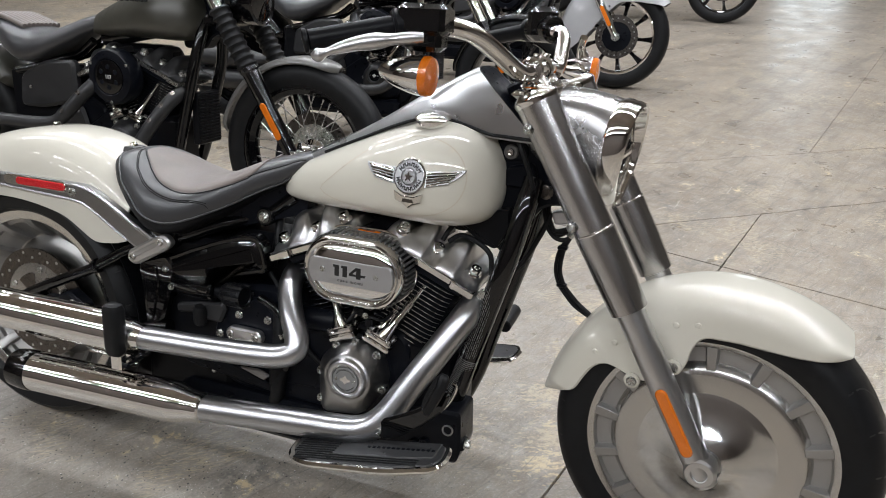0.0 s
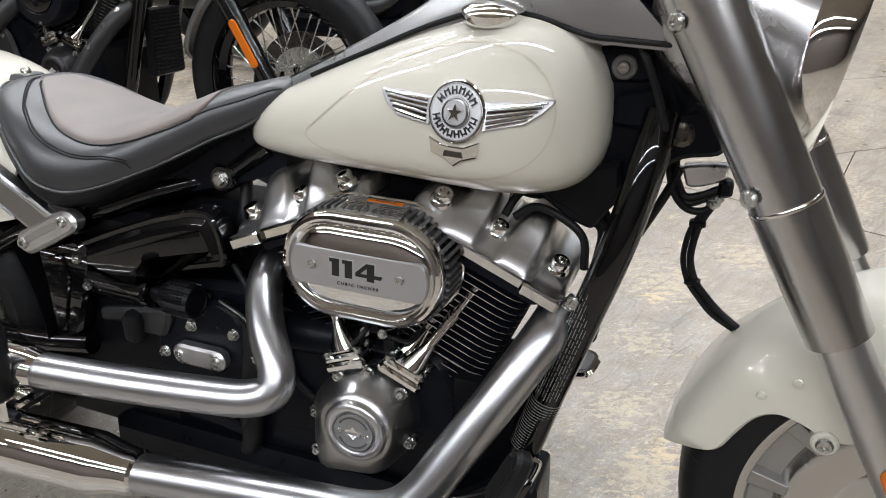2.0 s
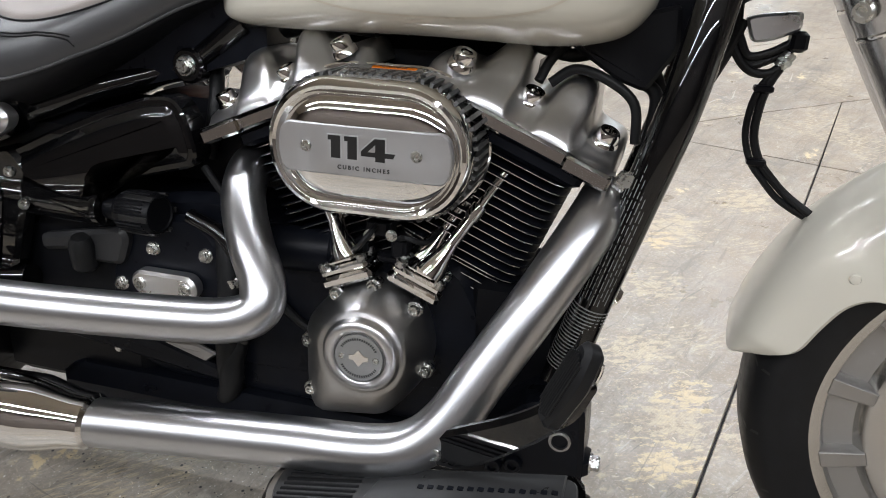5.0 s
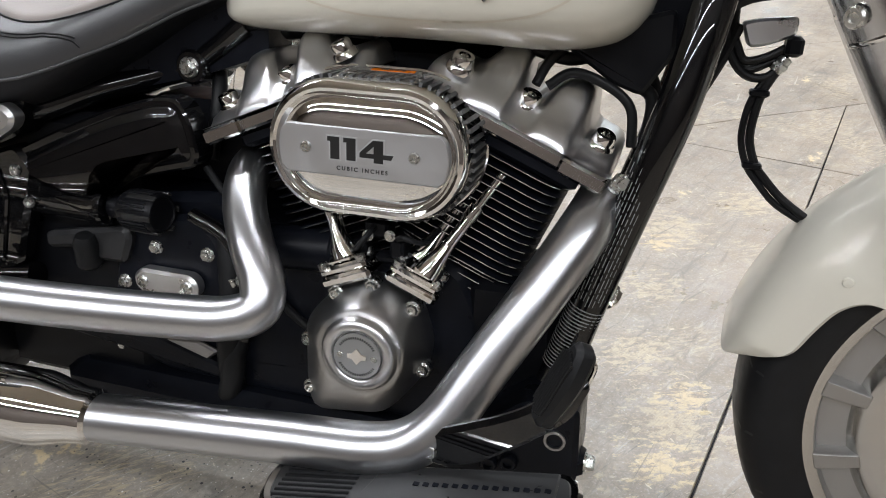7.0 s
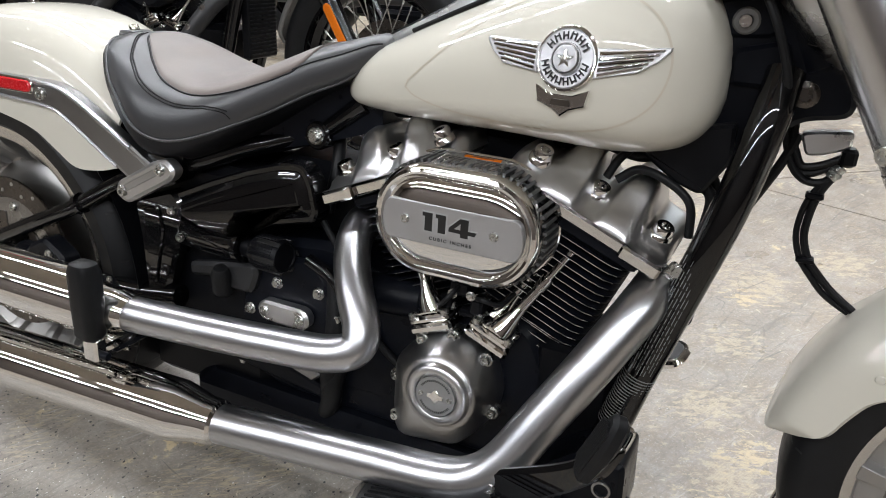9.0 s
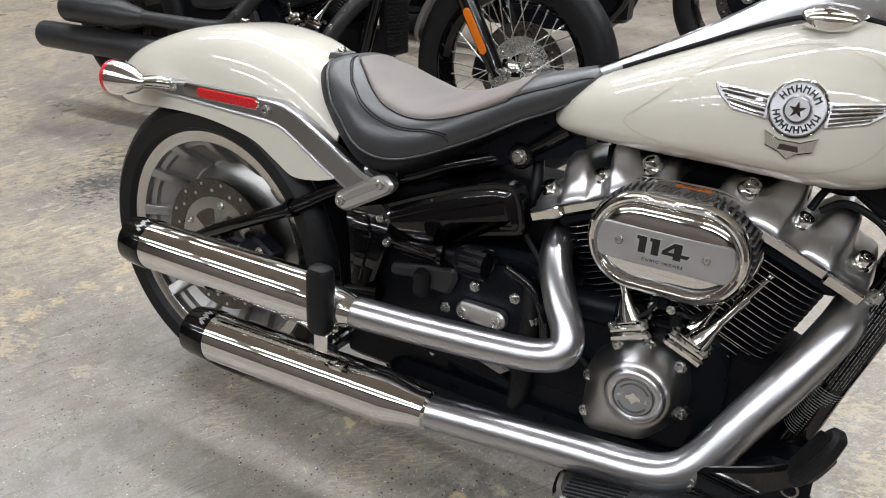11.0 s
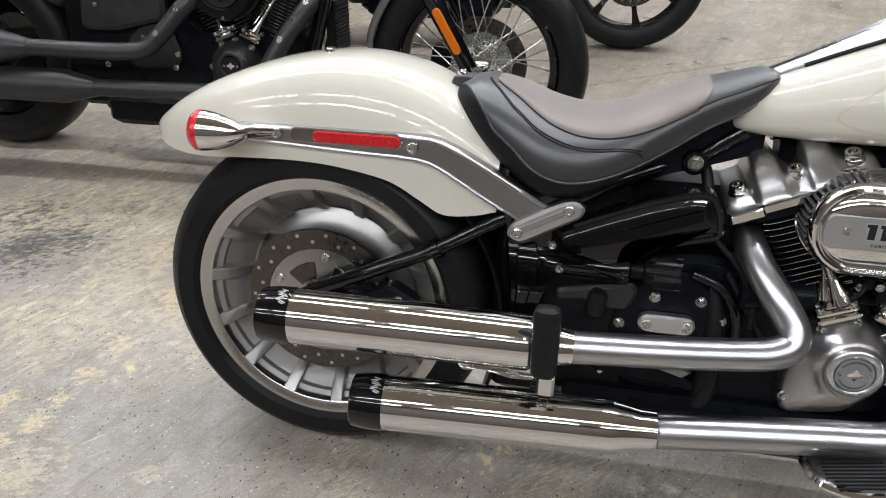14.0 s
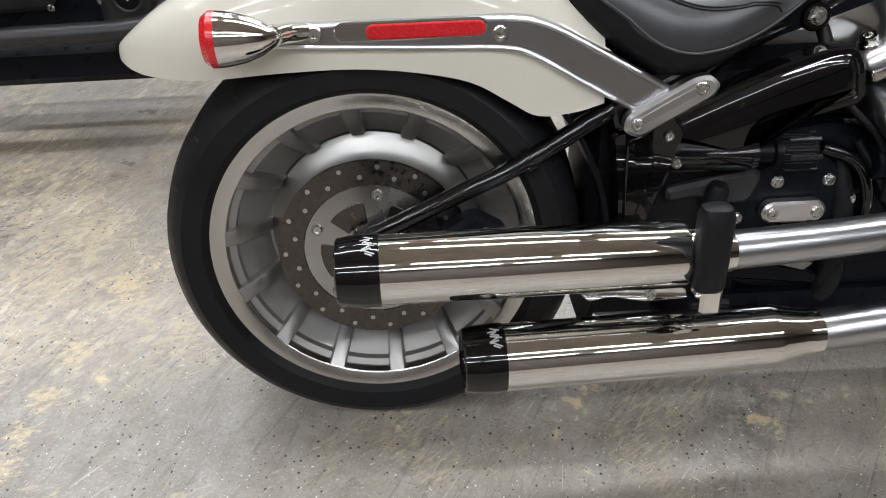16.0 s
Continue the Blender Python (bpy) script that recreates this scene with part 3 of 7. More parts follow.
def disc_wheel(c, w, make, rear, R=0.325):
    """A cast disc wheel with fourteen pockets round its rim."""
    f = -w  # the outer face
    make("tyre", tyre_shape(c, w * 1.08 + 0.008, R, 0.244 if rear else 0.236), M_RUBBER, "black street tyre with grooved tread")
    # tread grooves as flush strips, the shade inside them painted black
    ww = w * 1.08 + 0.008
    for k in range(22):
        for sgn in (-1, 1):
            a = 2 * math.pi * (k + (0.5 if sgn > 0 else 0)) / 22
            line = []
            for t in np.linspace(0, 1, 12):
                yy = ww * (0.12 + 0.80 * t)
                rr = R - float(np.interp(yy / ww, (0, 0.5, 0.8, 0.95), (0, 0.005, 0.014, 0.030)))
                aa = 0.16 * t + 0.05 * math.sin(t * 3)
                line.append((rr * math.cos(aa), sgn * yy, rr * math.sin(aa)))
            strip = [[V(p[0] * s0, p[1], p[2] * s0 + e) for e, s0 in ((-0.002, 1.0004), (0.002, 1.0004), (0.002, 0.985), (-0.002, 0.985))] for p in line]
            make("tread_groove", moved(loft(strip), Matrix.Translation(c) @ Matrix.Rotation(-a, 4, "Y")), M_INK_SHADE)
    top = 0.2500 if rear else 0.2425
    lip = [(0.236, f + 0.03), (top - 0.001, f + 0.006), (top, f + 0.001), (top - 0.003, f - 0.002), (0.2265, f + 0.001), (0.2240, f + 0.003), (0.222, f + 0.014)]
    make("rim", loft(wheel_rings(lip, c), False), M_WHEEL, "machined aluminium rim lip")
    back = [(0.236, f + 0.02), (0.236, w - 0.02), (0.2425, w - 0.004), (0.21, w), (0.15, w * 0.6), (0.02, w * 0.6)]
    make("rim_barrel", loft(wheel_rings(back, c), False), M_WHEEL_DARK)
    if rear:
        face = [(0.2240, f + 0.004), (0.2225, f + 0.018), (0.2130, f + 0.023), (0.2115, f + 0.033), (0.170, f + 0.076), (0.166, f + 0.077), (0.158, f + 0.073), (0.146, f + 0.066), (0.130, f + 0.060), (0.11, f + 0.058), (0.03, f + 0.058)]
    else:
        face = [(0.2240, f + 0.004), (0.2205, f + 0.016), (0.190, f + 0.015), (0.181, f + 0.004), (0.176, f + 0.0005), (0.166, f - 0.001), (0.112, f - 0.004), (0.10, f - 0.003)]
        hub = [(0.132, f - 0.0025), (0.126, f - 0.005), (0.112, f - 0.008), (0.098, f - 0.012), (0.080, f - 0.018), (0.062, f - 0.029), (0.048, f - 0.038), (0.036, f - 0.043), (0.030, f - 0.040), (0.026, f - 0.044), (0.012, f - 0.046)]
        make("hub", loft(wheel_rings(hub, c), False), M_HUB, "polished domed hub")
    # pocket floors take the darker metal that carries their shade
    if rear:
        make("pocket_floor", loft(wheel_rings(face[:5], c), False), M_POCKET_SHADED)
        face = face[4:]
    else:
        make("pocket_floor", loft(wheel_rings(face[:3], c), False), M_POCKET_SHADED)
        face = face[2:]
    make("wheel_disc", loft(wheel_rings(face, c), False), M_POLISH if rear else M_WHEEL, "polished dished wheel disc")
    for k in range(14):
        a = 2 * math.pi * (k + 0.2) / 14
        d = math.pi / 14
        if rear:
            make("spoke", rim_rib(c, a + d, 0.056, [(0.166, f + 0.066, f + 0.082), (0.182, f + 0.044, f + 0.068), (0.202, f + 0.020, f + 0.048), (0.2265, f + 0.0012, f + 0.024)]), M_RIB)
        else:
            make("spoke", rim_rib(c, a + d, 0.048, [(0.178, f + 0.0005, f + 0.016), (0.198, f + 0.0005, f + 0.016), (0.2250, f + 0.001, f + 0.016)]), M_RIB)


def rear_make(name, shape, mat, label="", parent=None):
    return part(name, shape, mat, parent or bike, label)


REAR = (0, 0, 0.325)
FRONT = (1.670, 0, 0.311)
disc_wheel(REAR, 0.110, rear_make, True)
disc_wheel(FRONT, 0.064, front, False, 0.316)

# rear brake
rc = V(0, -0.098, 0.325)
part("brake_disc", lathe([(0.146, 0), (0.146, 0.005), (0.108, 0.005), (0.108, 0)], rc, (0, -1, 0), 72, False), M_DISC, bike, "drilled steel brake disc")
part("disc_carrier", lathe([(0.108, 0), (0.107, 0.004), (0.085, 0.006), (0.05, 0.008), (0.03, 0.012), (0.012, 0.013)], rc, (0, -1, 0), 48), M_NACELLE, bike)
hole = None
for k in range(30):
    a = 2 * math.pi * k / 30
    r = 0.136 if k % 2 else 0.121
    p = rc + V(r * math.cos(a), -0.0054, r * math.sin(a))
    if hole is None:
        hole = part("drill_hole", lathe([(0.0038, -0.001), (0.0036, 0.0006)], (0, 0, 0), (0, -1, 0), 10), M_SATIN, bike)
        hole.matrix_local = Matrix.Translation(p)
    else:
        again(hole, m=Matrix.Translation(p))
for k in range(5):
    a = 2 * math.pi * (k + 0.15) / 5
    part("disc_bolt", bolt(rc + V(0.092 * math.cos(a), -0.005, 0.092 * math.sin(a)), r=0.0085), M_STEEL, bike)
    part("carrier_window", sector((0, 0, 0.325), 0.045, 0.082, a + 0.25, a + 1.0, -0.1035, -0.1065, 5, 0.001), M_DISC, bike)

# rear fender: a ridge line, an edge line and a half width along the bike
RF = spline([(-0.354, 0.626, 0.620, 0.006), (-0.344, 0.638, 0.612, 0.030), (-0.315, 0.660, 0.604, 0.064), (-0.27, 0.690, 0.601, 0.098), (-0.20, 0.725, 0.602, 0.126), (-0.10, 0.759, 0.610, 0.138),
             (0.0, 0.777, 0.612, 0.142), (0.08, 0.779, 0.604, 0.143), (0.15, 0.768, 0.588, 0.143), (0.20, 0.751, 0.560, 0.143), (0.24, 0.731, 0.538, 0.142),
             (0.29, 0.698, 0.540, 0.140), (0.33, 0.665, 0.55, 0.138)], 5)


def fender_ring(x, top, low, w, n=22, shell=0.0):
    out = []
    for k in range(n + 1):
        a = math.pi * k / n
        c, s = math.cos(a), math.sin(a)
        out.append(V(x, -(w - shell) * math.copysign(abs(c) ** 0.55, c), low + (top - shell - low) * s ** 0.75))
    return out


shell = [fender_ring(*q) for q in RF]
inner = [fender_ring(*q, shell=0.004) for q in RF]
part("rear_fender", loft([list(a) + list(reversed(b)) for a, b in zip(shell, inner)]), M_WHITE, bike, "cream white rear fender")
part("fender_bolt", bolt((0.0, 0, 0.776), (0, 0, 1), 0.010, 0.009), M_CHROME, bike)

# fender strut with its reflector
STRUT_TOP = spline([(-0.123, 0.668), (-0.115, 0.672), (-0.04, 0.674), (0.103, 0.674), (0.200, 0.673), (0.246, 0.664), (0.31, 0.632), (0.418, 0.570)], 5)
STRUT_LOW = spline([(-0.121, 0.652), (-0.112, 0.645), (-0.025, 0.639), (0.102, 0.633), (0.195, 0.629), (0.236, 0.616), (0.295, 0.581), (0.375, 0.535)], 5)


def strut_strip(inner, y0, y1, edge=0.003):
    """A band along the strut, inset from both its edges."""
    rings = []
    for a, b in zip(STRUT_TOP, STRUT_LOW):
        a, b = V(a[0], 0, a[1]), V(b[0], 0, b[1])
        d = (b - a).normalized()
        a, b = a + d * inner, b - d * inner
        rings.append([q + V(0, y, 0) for q, y in ((a, y0), (a, y1 + edge), (a + d * edge, y1), (b - d * edge, y1), (b, y1 + edge), (b, y0))])
    return loft(rings)


part("fender_strut", strut_strip(0.0, -0.130, -0.1490), M_BRUSH, bike, "brushed steel fender strut")
part("strut_face", strut_strip(0.0075, -0.146, -0.1500, 0.001), M_STRUT, bike)
for edge, s in ((STRUT_TOP, 1), (STRUT_LOW, -1)):
    part("strut_ridge", tube([(q[0], -0.1475, q[1] - s * 0.004) for q in edge[::3]], 0.0036, 8, 2), M_BRUSH, bike)
part("reflector_frame", plate(stadium(0.075, 0.661, 0.098, 0.0125), -0.148, -0.153, 0.002), M_CHROME, bike)
part("reflector", plate(stadium(0.094, 0.661, 0.076, 0.0095), -0.150, -0.156, 0.002), M_RED, bike, "red rear reflector")
for x, z in ((-0.047, 0.661), (0.189, 0.652)):
    part("strut_bolt", bolt((x, -0.1495, z), r=0.0105, h=0.007), M_STEEL, bike)
part("strut_cap", plate(rounded([(0.352, 0.516), (0.375, 0.506), (0.470, 0.560), (0.478, 0.575), (0.462, 0.590), (0.44, 0.586), (0.355, 0.538)], 0.010, 4), -0.140, -0.166, 0.005), M_SATIN, bike, "bright strut end cap")
part("strut_cap_inlay", plate(rounded([(0.372, 0.524), (0.452, 0.568), (0.446, 0.577), (0.366, 0.533)], 0.004, 3), -0.165, -0.1675, 0.001), M_BRUSH, bike)
for x, z in ((0.370, 0.527), (0.451, 0.573)):
    part("strut_bolt", bolt((x, -0.165, z), r=0.009, h=0.006), M_STEEL, bike)

# rear indicator
part("indicator_stalk", tube([(-0.060, -0.148, 0.664), (-0.078, -0.166, 0.667), (-0.090, -0.187, 0.668)], [0.012, 0.013, 0.012], 16, 4), M_CHROME, bike)
part("indicator_body", lathe([(0.003, 0), (0.011, 0.006), (0.021, 0.022), (0.029, 0.043), (0.033, 0.064), (0.034, 0.075)], (-0.082, -0.19, 0.667), (-1, -0.06, 0.02), 32), M_CHROME, bike, "chrome bullet indicator")
part("indicator_lens", lathe([(0.034, 0.074), (0.034, 0.083), (0.028, 0.091), (0.012, 0.095), (0.0005, 0.096)], (-0.082, -0.19, 0.667), (-1, -0.06, 0.02), 32), M_RED, bike, "red indicator lens")

# seat
SEAT = spline([(0.238, 0.722, 0.706, 0.034), (0.245, 0.736, 0.694, 0.062), (0.267, 0.748, 0.676, 0.090), (0.30, 0.750, 0.645, 0.116), (0.35, 0.735, 0.605, 0.142), (0.40, 0.714, 0.576, 0.158), (0.45, 0.703, 0.572, 0.154),
               (0.50, 0.706, 0.594, 0.148), (0.55, 0.720, 0.624, 0.132), (0.60, 0.742, 0.656, 0.106), (0.65, 0.764, 0.690, 0.084), (0.70, 0.779, 0.716, 0.066), (0.735, 0.788, 0.742, 0.055), (0.752, 0.786, 0.758, 0.042), (0.757, 0.778, 0.764, 0.03)], 5)


def seat_ring(x, top, low, w, n=40):
    out = []
    for k in range(n):
        a = 2 * math.pi * k / n
        c, s = math.cos(a), math.sin(a)
        mid = low + (top - low) * 0.42
        z = mid + (top - mid) * abs(s) ** 0.8 if s > 0 else mid - (mid - low) * abs(s) ** 0.5
        out.append(V(x, w * math.copysign(abs(c) ** 0.68, c), z))
    return out


part("seat_base", loft([seat_ring(*q) for q in SEAT]), M_LEATHER, bike, "black leather solo seat")


def seat_skin(u, v, lift=0.0):
    """A place on the seat's cover: u along it (0 to 1), v the angle above the widest line of the right flank."""
    i = u * (len(SEAT) - 1)
    k = min(int(i), len(SEAT) - 2)
    x, top, low, w = SEAT[k] * (1 - i + k) + SEAT[k + 1] * (i - k)
    c, sn = math.cos(v), math.sin(v)
    mid = low + (top - low) * 0.42
    z = mid + (top - mid) * abs(sn) ** 0.8 if sn > 0 else mid - (mid - low) * abs(sn) ** 0.5
    return V(x, -w * math.copysign(abs(c) ** 0.68, c) - lift * c, z + lift * sn)


def along(knots):
    return lambda u: float(np.interp(u, [k[0] for k in knots], [k[1] for k in knots]))


PAD_END = 0.72
PAD_EDGE = along([(0.228, 1.45), (0.245, 1.36), (0.31, 1.125), (0.38, 0.925), (0.44, 0.80), (0.52, 0.63), (0.60, 0.46), (0.65, 0.37), (0.69, 0.34), (0.71, 0.50), (0.72, 0.90)])
TONGUE_SEAM = along([(0.52, 0.63), (0.60, 0.48), (0.68, 0.40), (0.75, 0.40), (0.83, 0.375), (0.96, 0.37)])
BAND_SEAM = along([(0.205, 1.45), (0.22, 1.275), (0.28, 0.82), (0.33, 0.655), (0.39, 0.55), (0.46, 0.425), (0.52, 0.30), (0.55, 0.15), (0.58, -0.05)])
PIPING = along([(0.10, 1.2), (0.15, 0.85), (0.19, 0.50), (0.24, 0.07), (0.31, 0.0), (0.45, -0.05), (0.52, -0.12), (0.58, -0.22), (0.64, -0.38), (0.70, -0.52), (0.78, -0.62), (0.95, -0.62)])
pad = []
for u in np.linspace(0.228, PAD_END, 56):
    e = PAD_EDGE(u)
    vs = np.linspace(e, math.pi - e, 29)
    rim = [min(1.0, k / 2.0, (28 - k) / 2.0) for k in range(29)]
    pad.append([seat_skin(u, v, -0.001 + 0.0042 * r ** 0.5) for v, r in zip(vs, rim)] + [seat_skin(u, v, -0.010) for v in reversed(vs)])
part("seat_pad", loft(pad), M_SUEDE, bike, "worn grey-brown suede seat centre", 60)
skirt = []
for u in np.linspace(0.06, 0.93, 70):
    vs = np.linspace(PIPING(u) - 0.02, -1.45, 12)
    skirt.append([seat_skin(u, v, 0.0012) for v in vs] + [seat_skin(u, v, -0.006) for v in reversed(vs)])
part("seat_skirt", loft(skirt), M_SKIRT, bike, "dark vinyl skirt below the seat piping", 60)
part("piping", tube([seat_skin(u, PIPING(u), 0.0012) for u in np.linspace(0.10, 0.93, 48)], 0.0021, 8, 2), M_LEATHER, bike, "black seat piping")


def seam(line, u0, u1, off, lift=0.0006):
    us = np.linspace(u0, u1, 46)
    part("seam", tube([seat_skin(u, line(u) + off, lift) for u in us], 0.0010, 6, 2), M_SKIRT, bike)
    pts = [seat_skin(u, line(u) + off + 0.018, lift) for u in np.linspace(u0, u1, 110)]
    bits = [rod(pts[k].lerp(pts[k + 1], 0.15), pts[k].lerp(pts[k + 1], 0.75), 0.00055, 5) for k in range(len(pts) - 1)]
    part("stitching", join(*bits), M_THREAD, bike, "row of dark stitches")


seam(PAD_EDGE, 0.232, PAD_END - 0.02, -0.02)
seam(TONGUE_SEAM, PAD_END - 0.03, 0.93, 0.0)
seam(BAND_SEAM, 0.207, 0.58, 0.0)
seam(BAND_SEAM, 0.207, 0.575, 0.055)
pan = [(0.42, 0.60, 0.555, 0.09), (0.50, 0.62, 0.585, 0.075), (0.58, 0.67, 0.605, 0.05), (0.66, 0.71, 0.625, 0.035), (0.75, 0.735, 0.655, 0.03)]
part("seat_pan", loft([[V(x, -w, b), V(x, -w, a), V(x, w, a), V(x, w, b)] for x, a, b, w in pan]), M_DULL, bike)
part("seat_tab", plate(rounded([(0.225, 0.734), (0.262, 0.730), (0.262, 0.750), (0.230, 0.750)], 0.006, 3), -0.022, 0.022, 0.002), M_LEATHER, bike)
part("seat_bolt", bolt((0.243, 0.0, 0.748), (-0.3, 0, 1), 0.009, 0.010), M_CHROME, bike)

# tank
TANK = spline([(0.686, 0.720, 0.703, 0.012), (0.698, 0.742, 0.691, 0.036), (0.73, 0.766, 0.685, 0.064), (0.80, 0.800, 0.684, 0.100), (0.88, 0.836, 0.685, 0.128), (0.96, 0.870, 0.686, 0.150), (1.04, 0.897, 0.685, 0.168), (1.10, 0.906, 0.684, 0.167),
               (1.150, 0.896, 0.690, 0.148), (1.180, 0.872, 0.703, 0.120), (1.199, 0.836, 0.726, 0.086), (1.207, 0.80, 0.755, 0.05)], 6)


def tank_ring(x, top, low, w, n=56):
    mid, out = low + (top - low) * 0.36, []
    for k in range(n):
        a = 2 * math.pi * k / n
        c, s = math.cos(a), math.sin(a)
        z = mid + (top - mid) * abs(s) ** 0.95 if s > 0 else mid - (mid - low) * abs(s) ** 0.7
        out.append(V(x, w * math.copysign(abs(c) ** 0.8, c), z))
    return out


def tank_side(x, z):
    """The y of the tank's right flank."""
    xs = [q[0] for q in TANK]
    top, low, w = (float(np.interp(x, xs, [q[i] for q in TANK])) for i in (1, 2, 3))
    mid = low + (top - low) * 0.36
    s = min(1, max(0, (z - mid) / (top - mid))) ** (1 / 0.95) if z > mid else min(1, (mid - z) / (mid - low)) ** (1 / 0.7)
    return -w * (1 - s * s) ** 0.4


tank = part("fuel_tank", loft([tank_ring(*q) for q in TANK]), M_WHITE, bike, "cream white teardrop fuel tank", 60)


def on_tank(outline, lift0, lift1, ch=0.0008):
    """A thin plate that follows the tank's flank."""
    ins = inset(outline, ch)
    return loft([[V(u[0], tank_side(u[0], u[1]) - l, u[1]) for u in o] for o, l in ((outline, lift0), (outline, lift1 - ch), (ins, lift1))])


# pinstripe loop
loop = spline([(0.83, 0.745), (0.90, 0.805), (0.96, 0.845), (1.03, 0.868), (1.075, 0.871), (1.115, 0.861), (1.142, 0.840), (1.156, 0.812), (1.157, 0.785), (1.146, 0.757), (1.122, 0.736), (1.085, 0.722), (1.02, 0.714), (0.92, 0.714), (0.85, 0.724), (0.826, 0.735)], 6)
stripe = [[V(q[0], tank_side(q[0], q[1]) - 0.0006, q[1]) for q in o] for o in (loop, inset(loop, 0.0022))]
part("pinstripe", loft([[a, b] for a, b in zip(*stripe)], False, False, True), M_STRIPE, tank, "thin beige pinstripe")
# winged badge, kept to plain shapes
EX, EZ = 1.051, 0.798
badge = part("badge", on_tank([(EX + 0.0345 * math.cos(t), EZ + 0.0345 * math.sin(t)) for t in np.linspace(0, 2 * math.pi, 48, False)], 0.0, 0.006, 0.0015), M_CHROME, tank, "chrome winged tank badge")
part("badge_field", on_tank([(EX + 0.0312 * math.cos(t), EZ + 0.0312 * math.sin(t)) for t in np.linspace(0, 2 * math.pi, 40, False)], 0.004, 0.0066), M_PLATE, badge)
part("badge_boss", on_tank([(EX + 0.0150 * math.cos(t), EZ + 0.0150 * math.sin(t)) for t in np.linspace(0, 2 * math.pi, 32, False)], 0.005, 0.0085, 0.0015), M_STRUT, badge)
part("badge_star", on_tank([(EX + (0.0105 if k % 2 else 0.0045) * math.sin(math.pi * k / 5), EZ - (0.0105 if k % 2 else 0.0045) * math.cos(math.pi * k / 5)) for k in range(10)], 0.007, 0.0100), M_CHROME, badge)
for n, a0, step in ((6, 146, -22.4), (8, 197, 20.8)):
    for k in range(n):
        a = radians(a0 + step * k)
        ca, sa = math.cos(a), math.sin(a)
        for t0, t1, r0, r1 in ((-0.0032, -0.0018, 0.0195, 0.0278), (0.0017, 0.0033, 0.0195, 0.0278), (-0.0018, 0.0017, 0.0228 + 0.002 * (k % 2), 0.0245 + 0.002 * (k % 2))):
            q = [(EX + r * ca - t * sa, EZ + r * sa + t * ca) for r, t in ((r0, t0), (r1, t0), (r1, t1), (r0, t1))]
            part("badge_mark", on_tank(q, 0.004, 0.0074, 0.0003), M_INK_SHADE, badge)
for r0, r1 in ((0.0300, 0.0312), (0.0158, 0.0168)):
    part("badge_ring", loft([[V(EX + r * math.cos(t), tank_side(EX + r * math.cos(t), EZ + r * math.sin(t)) - l, EZ + r * math.sin(t)) for t in np.linspace(0, 2 * math.pi, 48, False)] for r, l in ((r0, 0.004), (r0, 0.0075), (r1, 0.0075), (r1, 0.004))]), M_STRUT, badge)
shield = [(EX - 0.031, EZ - 0.030), (EX - 0.012, EZ - 0.038), (EX + 0.012, EZ - 0.038), (EX + 0.031, EZ - 0.030), (EX + 0.028, EZ - 0.048), (EX + 0.010, EZ - 0.054), (EX, EZ - 0.062), (EX - 0.010, EZ - 0.054), (EX - 0.028, EZ - 0.048)]
part("badge_shield", on_tank(shield, 0.0, 0.0055, 0.0015), M_CHROME, badge)
part("badge_mark", on_tank([(EX - 0.012, EZ - 0.050), (EX + 0.012, EZ - 0.050), (EX + 0.010, EZ - 0.043), (EX - 0.010, EZ - 0.043)], 0.003, 0.0062, 0.0003), M_DISC, badge)
for s in (-1, 1):
    tip, root = (EX + s * 0.104, EZ + 0.010 + (0.002 if s < 0 else 0.008)), EX + s * 0.032
    wing = [(root, EZ + 0.013), (tip[0], tip[1] + 0.001), (tip[0], tip[1] - 0.003), (tip[0] - s * 0.010, tip[1] - 0.014), (tip[0] - s * 0.028, tip[1] - 0.026), (root, EZ - 0.018)]
    w = part("badge_wing", on_tank(wing, 0.0, 0.005, 0.0012), M_PLATE, badge)
    for k in range(5):
        z0, z1 = EZ - 0.0155 + 0.0056 * k, tip[1] - 0.0215 + 0.0046 * k
        q = [(root + s * 0.004, z0), (tip[0] - s * (0.024 - 0.0045 * k), z1), (tip[0] - s * (0.024 - 0.0045 * k), z1 + 0.0024), (root + s * 0.004, z0 + 0.0036)]
        part("badge_feather", on_tank(q, 0.003, 0.0066, 0.0008), M_CHROME, w)
part("fuel_cap", lathe([(0.026, -0.012), (0.033, -0.002), (0.037, 0.0), (0.038, 0.004), (0.038, 0.012), (0.036, 0.014), (0.026, 0.018), (0.012, 0.0205), (0.0005, 0.021)], (1.06, -0.071, 0.893), (0, -0.25, 1), 40), M_CHROME, tank, "chrome fuel cap")
def tank_top(x, y):
    """The z of the tank's upper surface."""
    xs = [q[0] for q in TANK]
    top, low, w = (float(np.interp(x, xs, [q[i] for q in TANK])) for i in (1, 2, 3))
    mid = low + (top - low) * 0.36
    return mid + (top - mid) * max(0.0, 1 - min(1.0, abs(y) / w) ** 2.5) ** 0.475


